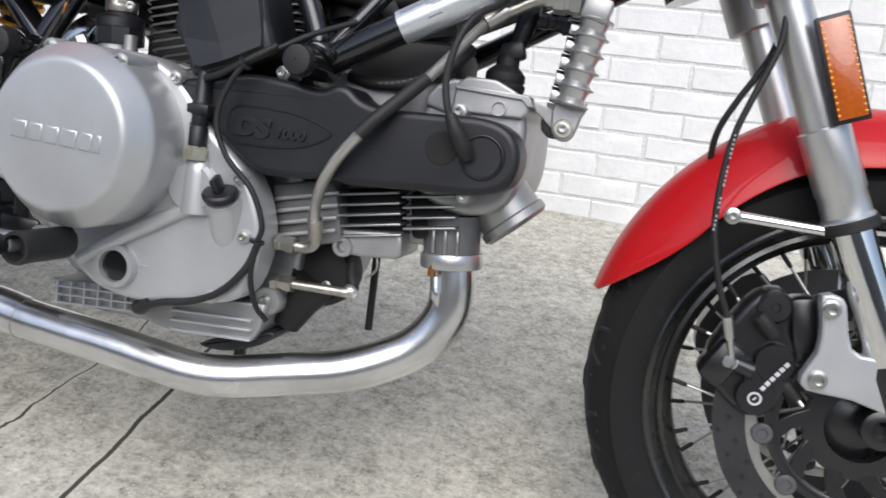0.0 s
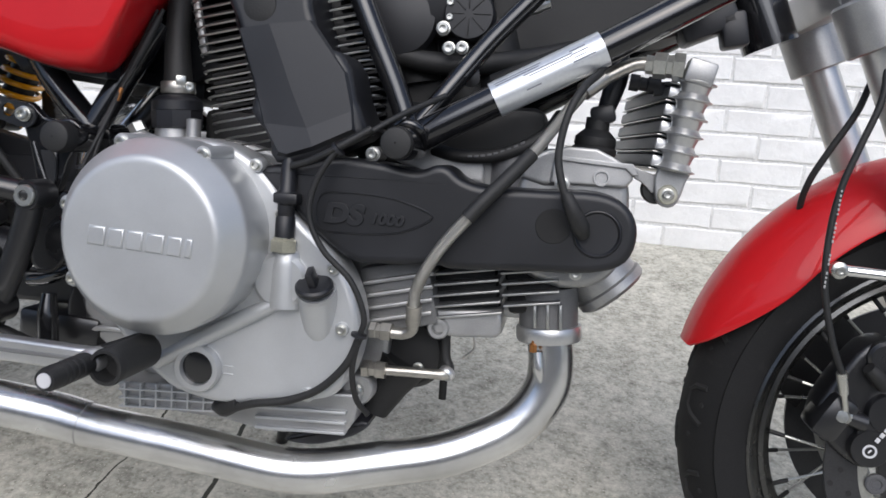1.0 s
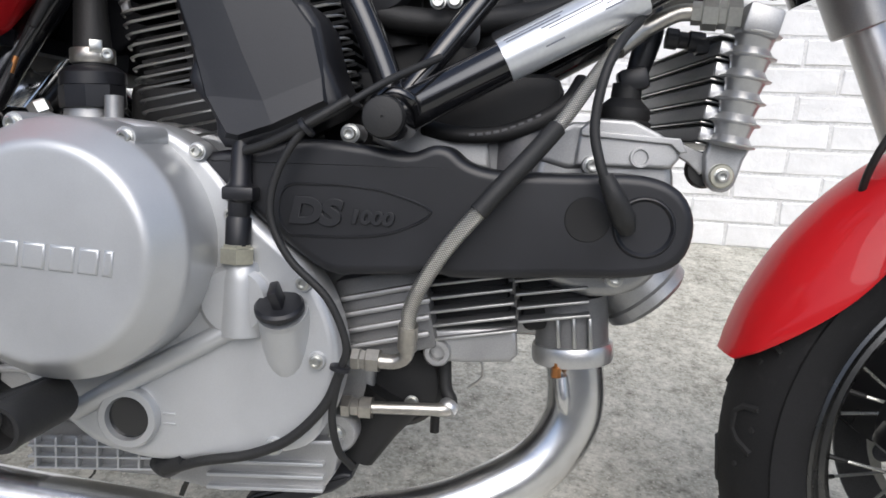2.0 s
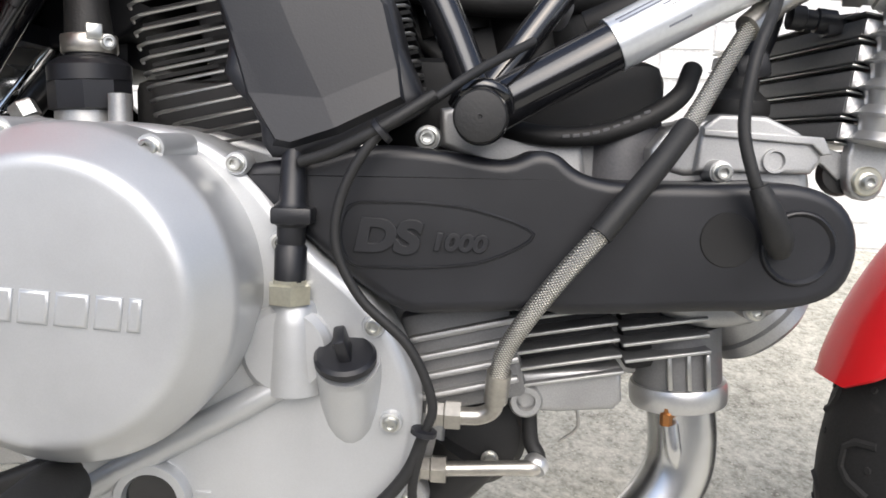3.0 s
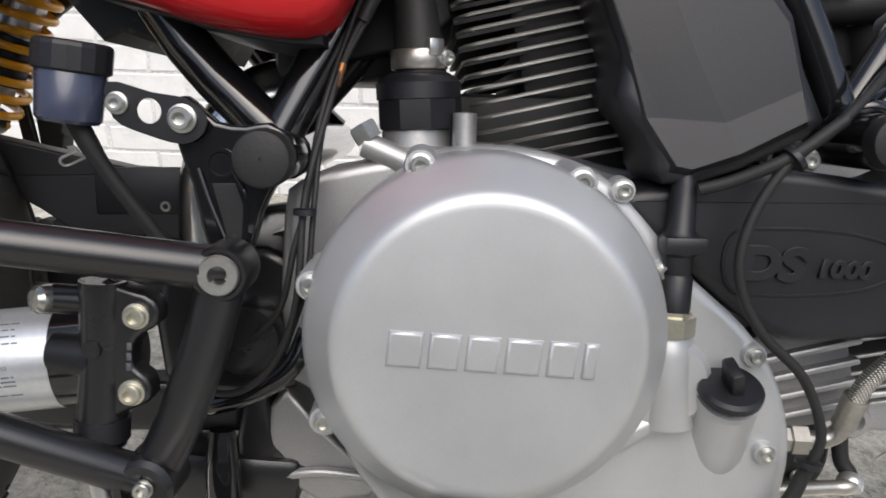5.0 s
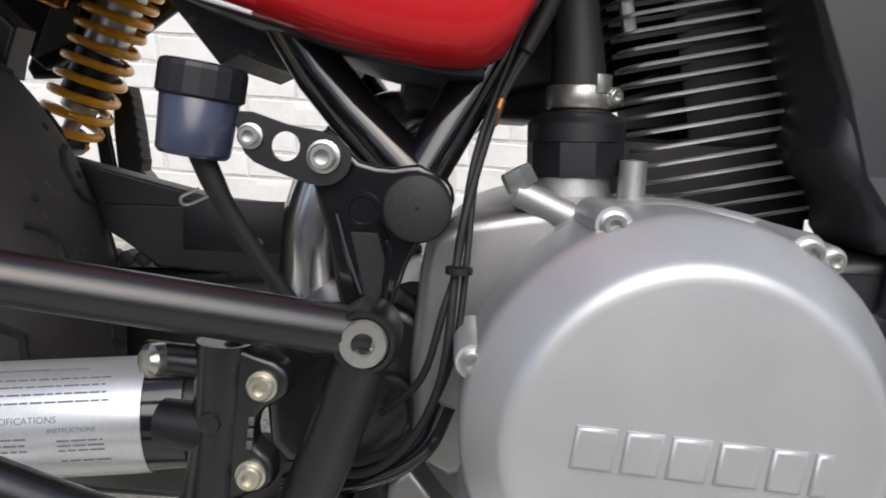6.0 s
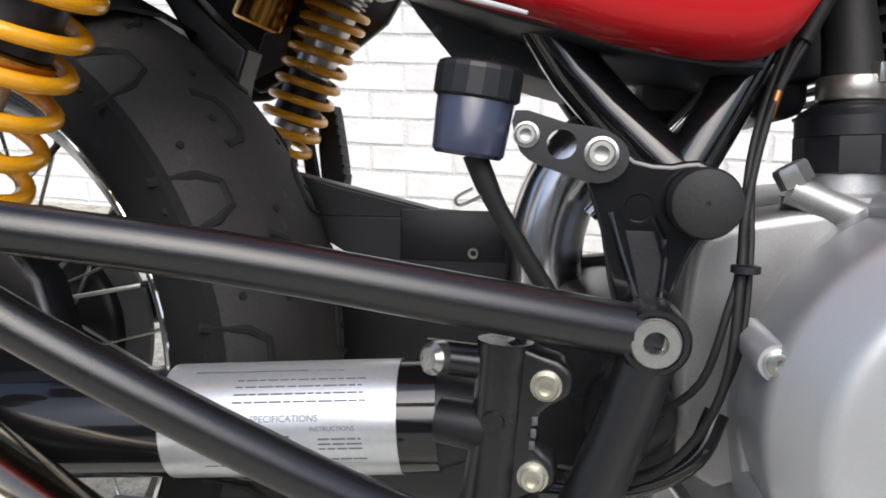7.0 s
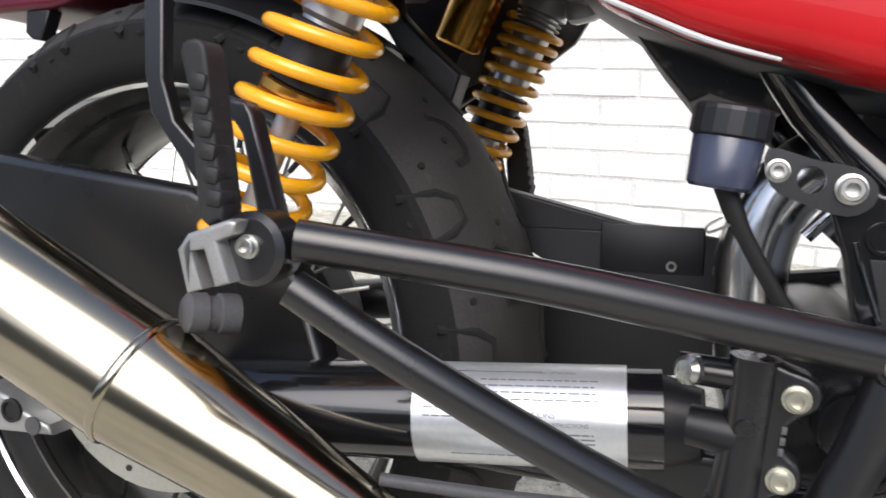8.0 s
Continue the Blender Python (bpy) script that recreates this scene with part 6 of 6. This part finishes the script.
        part("eye", lathe([(0.014, -0.02), (0.014, 0.02), (0.009, 0.021)], low, (0, -1, 0), 22), BLACK_SATIN, sh)
        if not near:
            part("gas_reservoir", lathe([(0.0, 0), (0.0225, 0.0005), (0.0255, 0.003), (0.0258, 0.006), (0.0258, 0.10), (0.018, 0.105), (0, 0.106)], (-0.4173, 0.166, 0.676), (0.39, 0, 0.92), 32), GOLD, sh, "gold anodised gas reservoir")
            part("upper_bracket", block((-0.291, 0.170, 0.722), (0.034, 0.03, 0.042), 0.008, (0, -12, 0)), CAST, sh, "grey cast upper bracket")
    # passenger footrests, folded up: flat strap, aluminium clevis, ribbed rubber
    before = set(moto.children)
    pl = part("footrest_mount", lathe([(0.0175, 0), (0.0175, 0.018), (0.0145, 0.021), (0, 0.021)], (-0.3560, -0.314, 0.5135), n=26), BLACK_SATIN, moto, "passenger footrest mount")
    bolt(pl, -0.3555, -0.335, 0.5150, 0.0046)
    part("strap", plate([(-0.358, 0.520), (-0.376, 0.577), (-0.380, 0.582), (-0.387, 0.584), (-0.394, 0.581), (-0.3935, 0.575), (-0.386, 0.572), (-0.3815, 0.566), (-0.3705, 0.520)], -0.302, -0.290, 0.0022, 0), BLACK_SATIN, pl)
    k = part("clevis", plate([(-0.3871, 0.5120), (-0.3816, 0.5197), (-0.3605, 0.5276), (-0.3555, 0.5270), (-0.3582, 0.5208), (-0.3667, 0.5170), (-0.3596, 0.4989), (-0.3671, 0.4963), (-0.3731, 0.5133), (-0.3801, 0.5116), (-0.3738, 0.4948), (-0.3819, 0.4923)], -0.345, -0.325, 0.002, 0), CAST, pl, "cast aluminium footrest clevis")
    peg = part("folded_footrest", plate([(-0.3925, 0.601), (-0.389, 0.607), (-0.382, 0.607), (-0.3785, 0.600), (-0.3760, 0.579), (-0.3690, 0.531), (-0.372, 0.526), (-0.382, 0.527), (-0.3870, 0.580)], -0.336, -0.320, 0.003, 2), RUBBER, pl, "ribbed black rubber folded footrest")
    for i in range(6):
        part("rubber_rib", block((-0.3735 - 0.0018 * i, -0.330, 0.536 + 0.0105 * i), (0.0095, 0.016, 0.0086), 0.0026, (0, 9, 0)), RUBBER, peg)
    for ob in set(moto.children) - before:
        ob.location += Vector((0.0015, 0.0115, 0.0055))
    far = part("footrest_mount", lathe([(0.020, -0.012), (0.020, 0.012), (0.016, 0.014), (0, 0.014)], (-0.356, 0.238, 0.508), n=22), BLACK_SATIN, moto, "passenger footrest mount")
    fp = part("folded_footrest", plate([(-0.374, 0.598), (-0.369, 0.606), (-0.360, 0.607), (-0.355, 0.598), (-0.344, 0.532), (-0.350, 0.520), (-0.368, 0.522)], 0.222, 0.248, 0.004, 2), RUBBER, far, "ribbed black rubber folded footrest")
    for i in range(7):
        part("rubber_rib", block((-0.3455 - 0.0018 * i, 0.234, 0.535 + 0.0100 * i), (0.006, 0.024, 0.0062), 0.002, (0, 10, 0)), RUBBER, fp)
    part("strap", plate([(-0.378, 0.580), (-0.389, 0.570), (-0.380, 0.520), (-0.366, 0.520)], 0.212, 0.220, 0.002, 0), BLACK_SATIN, far)
    h = part("silencer_hanger", plate([(-0.5145, 0.72), (-0.5130, 0.611), (-0.5085, 0.5853), (-0.480, 0.550), (-0.455, 0.520), (-0.440, 0.525), (-0.458, 0.550), (-0.4898, 0.5803), (-0.4988, 0.6075), (-0.4990, 0.72)], -0.197, -0.186, 0.002, 0), BLACK_SATIN, moto, "black strap carrying the silencer")
    # inner mudguard: a black panel between the tyre's crown and the far shock absorber
    part("inner_mudguard", plate([(-0.450, 0.678), (-0.417, 0.628), (-0.396, 0.609), (-0.386, 0.599), (-0.383, 0.616), (-0.376, 0.638), (-0.405, 0.662), (-0.440, 0.695), (-0.450, 0.73), (-0.52, 0.73)], 0.055, 0.085, 0.003, 0), BLACK_PLASTIC, moto, "black plastic inner mudguard between tyre and shock absorber")
    # added black shell: stands for the shade on the back tyre's crown
    bm, rows = bmesh.new(), []
    for rad in (0.3145, 0.3110):
        for i in range(25):
            a = math.radians(58 + 30 * i / 24)
            rows.append([bm.verts.new((REAR[0] + math.cos(a) * (rad - 0.026 * abs(u) ** 2.4), u * 0.110, REAR[1] + math.sin(a) * (rad - 0.026 * abs(u) ** 2.4))) for u in (-1, -0.8, -0.5, 0, 0.5, 0.8, 1)])
    for base in (0, 25):
        for i in range(24):
            for k in range(6):
                bm.faces.new((rows[base + i][k], rows[base + i][k + 1], rows[base + i + 1][k + 1], rows[base + i + 1][k]))
    for i in range(24):
        for k in (0, 6):
            bm.faces.new((rows[i][k], rows[i + 1][k], rows[25 + i + 1][k], rows[25 + i][k]))
    for i in (0, 24):
        for k in range(6):
            bm.faces.new((rows[i][k], rows[i][k + 1], rows[25 + i][k + 1], rows[25 + i][k]))
    back = part("undertray", plate([(-0.560, 0.745), (-0.5015, 0.6971), (-0.4453, 0.6271), (-0.4318, 0.617), (-0.4241, 0.6184), (-0.4006, 0.634), (-0.3726, 0.6964), (-0.3382, 0.745)], 0.205, 0.215, 0.003, 0), BLACK_PLASTIC, moto, "black plastic undertray behind the gas reservoir")
    part("grey_strip", plate([(-0.4233, 0.6751), (-0.4404, 0.6268), (-0.4033, 0.6444), (-0.3952, 0.681)], 0.199, 0.2045, 0.002, 0), GREY_PLASTIC, back)
    part("side_panel", plate([(-0.291, 0.716), (-0.306, 0.69), (-0.357, 0.65), (-0.39, 0.627), (-0.432, 0.611), (-0.458, 0.609), (-0.464, 0.619), (-0.452, 0.655), (-0.428, 0.69), (-0.417, 0.718)], 0.232, 0.240, 0.003, 1), BLACK_SATIN, moto, "dark metal heat shield panel beyond the shock absorber")
    part("pivot_cover", plate([(-0.1054, 0.483), (-0.0569, 0.4901), (-0.0485, 0.4551), (-0.1034, 0.4553)], 0.040, 0.060, 0.003, 0), BLACK_PLASTIC, moto, "black plastic cover by the swingarm pivot")
    part("swingarm_web", plate([(-0.345, 0.440), (-0.134, 0.452), (-0.120, 0.385), (-0.200, 0.372), (-0.330, 0.365)], 0.100, 0.116, 0.004, 1), BLACK_PLASTIC, moto, "black web plate of the swingarm below the chain")
    part("tyre_shade_shell", bm, BLACK_PLASTIC, moto, "black shell added close over the back tyre for the shade there")
    part("seat_underside", plate([(-0.405, 0.735), (-0.44, 0.715), (-0.62, 0.715), (-0.62, 0.74), (-0.40, 0.74)], -0.12, 0.13, 0.004, 0), BLACK_PLASTIC, moto, "black underside of the seat")
    part("tail_frame", tube([(-0.30, -0.10, 0.728), (-0.42, -0.11, 0.722), (-0.60, -0.11, 0.722)], 0.012, 14, 2), BLACK_SATIN, moto, "black tail frame tube below the seat")
    part("brake_rod", tube([(-0.335, -0.20, 0.366), (-0.25, -0.20, 0.369), (-0.19, -0.20, 0.374)], 0.0042, 10, 2), GREY_PLASTIC, moto, "dull grey steel rear brake line")
    part("silencer_mount", lathe([(0.0135, 0), (0.0135, 0.012), (0.0115, 0.013), (0.0115, 0.020), (0.0135, 0.021), (0.0130, 0.032), (0.009, 0.035)], (-0.446, -0.190, 0.456), (-0.6, -0.75, 0.1), 22), GREY_PLASTIC, moto, "rubber silencer mount")
    cal = part("rear_caliper", plate([(-0.745, 0.350), (-0.716, 0.344), (-0.700, 0.334), (-0.672, 0.325), (-0.668, 0.316), (-0.725, 0.312), (-0.745, 0.316)], -0.122, -0.095, 0.004, 1), CAST, moto, "cast aluminium rear brake caliper below the silencer")
    part("bore", lathe([(0.0105, 0), (0.0105, 0.003), (0.0080, 0.0035), (0.0072, 0.001), (0, 0.001)], (-0.7095, -0.1215, 0.3330), n=24), RUBBER, cal)
    part("bore", lathe([(0.0080, 0), (0.0080, 0.002), (0.0060, 0.0025), (0, 0.001)], (-0.6870, -0.1215, 0.3225), n=20), GREY_PLASTIC, cal)
    rd = part("rear_brake_disc", lathe([(0.118, 0.088), (0.118, 0.093), (0.085, 0.093), (0.085, 0.088)], (REAR[0], 0, REAR[1]), n=48, ring=True), STEEL, moto, "drilled rear brake disc")
    for i in range(24):
        a = 2 * math.pi * i / 24
        part("drill_hole", lathe([(0.003, 0), (0.0028, 0.0005), (0, 0.0005)], (REAR[0] + math.cos(a) * (0.096 + 0.010 * (i % 2)), -0.0934, REAR[1] + math.sin(a) * (0.096 + 0.010 * (i % 2))), n=10), RUBBER, rd)


def build_controls():
    lev = part("brake_pedal", plate([(-0.118, 0.348), (-0.110, 0.356), (-0.046, 0.355), (0.020, 0.3525), (0.040, 0.3520), (0.047, 0.345), (0.047, 0.336), (0.038, 0.330), (0.015, 0.3305), (-0.046, 0.333), (-0.11, 0.333)], -0.292, -0.280, 0.003, 0), SATIN_ALLOY, moto, "bare aluminium brake pedal with rubber tip")
    part("pedal_flute", block((-0.035, -0.2925, 0.3440), (0.11, 0.0012, 0.0040), 0.0005, (0, 1.2, 0)), GREY_FIN, lev)
    part("pedal_eye", lathe([(0.0120, 0), (0.0120, 0.016), (0.0105, 0.018), (0, 0.018)], (0.036, -0.278, 0.3405), n=26), SATIN_ALLOY, lev)
    tip = part("pedal_tip", lathe([(0.0098, 0), (0.0104, 0.003), (0.0100, 0.02), (0.0106, 0.045), (0.0104, 0.054), (0.0090, 0.058), (0, 0.058)], (0.036, -0.294, 0.3405), (-0.03, -1, 0.0), 24), RUBBER, lev)
    for i in range(5):
        part("grip_ring", lathe([(0.0103, -0.0022), (0.0107, -0.0012), (0.0107, 0.0012), (0.0103, 0.0022)], (0.0352, -0.302 - 0.008 * i, 0.3405), (-0.03, -1, 0), 24), RUBBER, tip)
    part("tip_end", lathe([(0.0064, 0), (0.0064, 0.0012), (0, 0.0014)], (0.0343, -0.3518, 0.3405), (-0.03, -1, 0), 20), WHITE_INK, lev)
    peg = part("footrest", lathe([(0.0160, 0), (0.0168, 0.004), (0.0164, 0.060), (0.0172, 0.066), (0.0160, 0.070), (0.0130, 0.070), (0.0125, 0.050), (0, 0.050)], (0.0575, -0.232, 0.340), (-0.01, -1, 0), 28), RUBBER, moto, "black rubber rider's footrest, hollow at the end")
    part("peg_stem", plate([(-0.118, 0.352), (-0.070, 0.338), (-0.040, 0.334), (0.000, 0.336), (0.040, 0.352), (0.058, 0.354), (0.066, 0.340), (0.055, 0.326), (0.010, 0.322), (-0.040, 0.316), (-0.118, 0.328)], -0.234, -0.222, 0.004, 2), BLACK_FIN, peg)
    part("push_rod", tube([(-0.137, -0.236, 0.39), (-0.125, -0.24, 0.345), (-0.115, -0.245, 0.335)], 0.005, 10, 3), STEEL, lev)


def build_airbox():
    """Dark parts between the frame tubes above the engine."""
    a = part("airbox", block((0.18, 0.03, 0.735), (0.34, 0.20, 0.13), 0.02), BLACK_PLASTIC, moto, "black plastic airbox between the frame tubes")
    part("airbox_floor", plate([(0.235, 0.615), (0.300, 0.592), (0.40, 0.635), (0.50, 0.680), (0.585, 0.705), (0.60, 0.80), (0.20, 0.80)], -0.035, 0.11, 0.006, 2), BLACK_FIN, a)
    part("intake_manifold", block((0.316, -0.035, 0.562), (0.206, 0.11, 0.070), 0.014), BLACK_FIN, a)
    pump = part("pump_disc", lathe([(0.027, 0), (0.027, 0.020), (0.025, 0.023), (0, 0.0235)], (0.329, -0.060, 0.690), n=32), BLACK_PLASTIC, a)
    for i in range(8):
        t = 2 * math.pi * i / 8
        part("disc_rib", block((0.329 + 0.014 * math.cos(t), -0.0835, 0.690 + 0.014 * math.sin(t)), (0.018, 0.0014, 0.0014), 0.0004, (0, -math.degrees(t), 0)), BLACK_FIN, pump)
    for x, z, r in ((0.303, 0.674, 0.006), (0.309, 0.701, 0.0035), (0.309, 0.686, 0.0035), (0.310, 0.654, 0.0055), (0.324, 0.655, 0.0055)):
        bolt(a, x, -0.082, z, r)
    part("fuel_fitting", lathe([(0.0045, 0), (0.0055, 0.003), (0.0055, 0.012), (0.004, 0.014), (0.004, 0.022)], (0.392, -0.085, 0.695), (0.95, -0.1, 0.3), 6), STEEL, a)
    part("intake_clamp", lathe([(0.0285, -0.004), (0.0292, -0.003), (0.0292, 0.003), (0.0285, 0.004)], (0.360, -0.030, 0.640), (-0.3, 0, 1), 32), STEEL, a)
    part("intake_boot", lathe([(0.028, -0.04), (0.028, 0.05)], (0.360, -0.030, 0.640), (-0.3, 0, 1), 28), RUBBER, a)
    part("throttle_body", lathe([(0.030, 0), (0.032, 0.05), (0.028, 0.08), (0.028, 0.12)], (0.33, -0.02, 0.60), (-0.2, 0, 1), 24), BLACK_FIN, a)
    part("throttle_body", lathe([(0.030, 0), (0.032, 0.05), (0.028, 0.08), (0.028, 0.12)], (0.27, -0.02, 0.62), (-0.2, 0, 1), 24), BLACK_FIN, a)
    part("horn", lathe([(0.042, 0), (0.044, 0.006), (0.040, 0.014), (0.020, 0.018), (0, 0.018)], (0.251, -0.055, 0.687), (0.0, -1, 0.0), 28), BLACK_PLASTIC, a)
    part("injector", lathe([(0.009, 0), (0.010, 0.02), (0.007, 0.03)], (0.338, -0.10, 0.622), (0, -0.8, 0.2), 16), CAST, a)
    part("throttle_flange", plate([(0.262, 0.535), (0.262, 0.560), (0.2845, 0.5640), (0.318, 0.545), (0.358, 0.5420), (0.362, 0.515), (0.300, 0.520)], -0.112, -0.06, 0.004, 0), CAST, a, "bright cast throttle flange")
    part("throttle_motor", lathe([(0.0250, -0.05), (0.0250, 0.005), (0.0235, 0.008), (0.0, 0.008)], (0.3880, -0.098, 0.543), (0.04, -0.05, 1), 28), GREY_PLASTIC, a, "dark grey throttle motor")
    part("coil", block((0.572, -0.040, 0.700), (0.060, 0.05, 0.040), 0.006, (0, -24, 0)), BLACK_PLASTIC, a)
    part("coil_bracket", block((0.600, -0.05, 0.688), (0.026, 0.03, 0.036), 0.004, (0, -12, 0)), BLACK_PLASTIC, a)
    part("battery_box", block((-0.02, 0.02, 0.66), (0.10, 0.16, 0.15), 0.01), BLACK_PLASTIC, a)
    part("loom", tube([(0.20, -0.05, 0.66), (0.30, -0.06, 0.64), (0.42, -0.05, 0.655), (0.56, -0.03, 0.70)], 0.012, 12, 5), RUBBER, a)
    part("loom", tube([(0.36, -0.09, 0.62), (0.42, -0.10, 0.645), (0.50, -0.10, 0.68), (0.60, -0.06, 0.73)], 0.009, 12, 5), RUBBER, a)
    part("head_stock", tube([(0.60, 0, 0.80), (0.625, 0, 0.74), (0.65, 0, 0.68)], 0.03, 20, 2), BLACK_GLOSS, a)
    # side stand on the far side carries the lean
    st = part("side_stand", tube([(0.10, 0.14, 0.27), (0.06, 0.19, 0.15), (0.03, 0.235, 0.062)], [0.011, 0.010, 0.010], 12, 3), BLACK_SATIN, moto, "black side stand under the far side")
    part("stand_foot", block((0.03, 0.240, 0.0585), (0.05, 0.035, 0.008), 0.002, (-13, 0, 0)), BLACK_SATIN, st)


for build in (build_engine, build_covers, build_cylinders, build_exhaust, build_frame, build_rear_brake, build_front, build_cooler, build_wiring, build_tank, build_rear, build_controls, build_airbox):
    build()

build_wall()
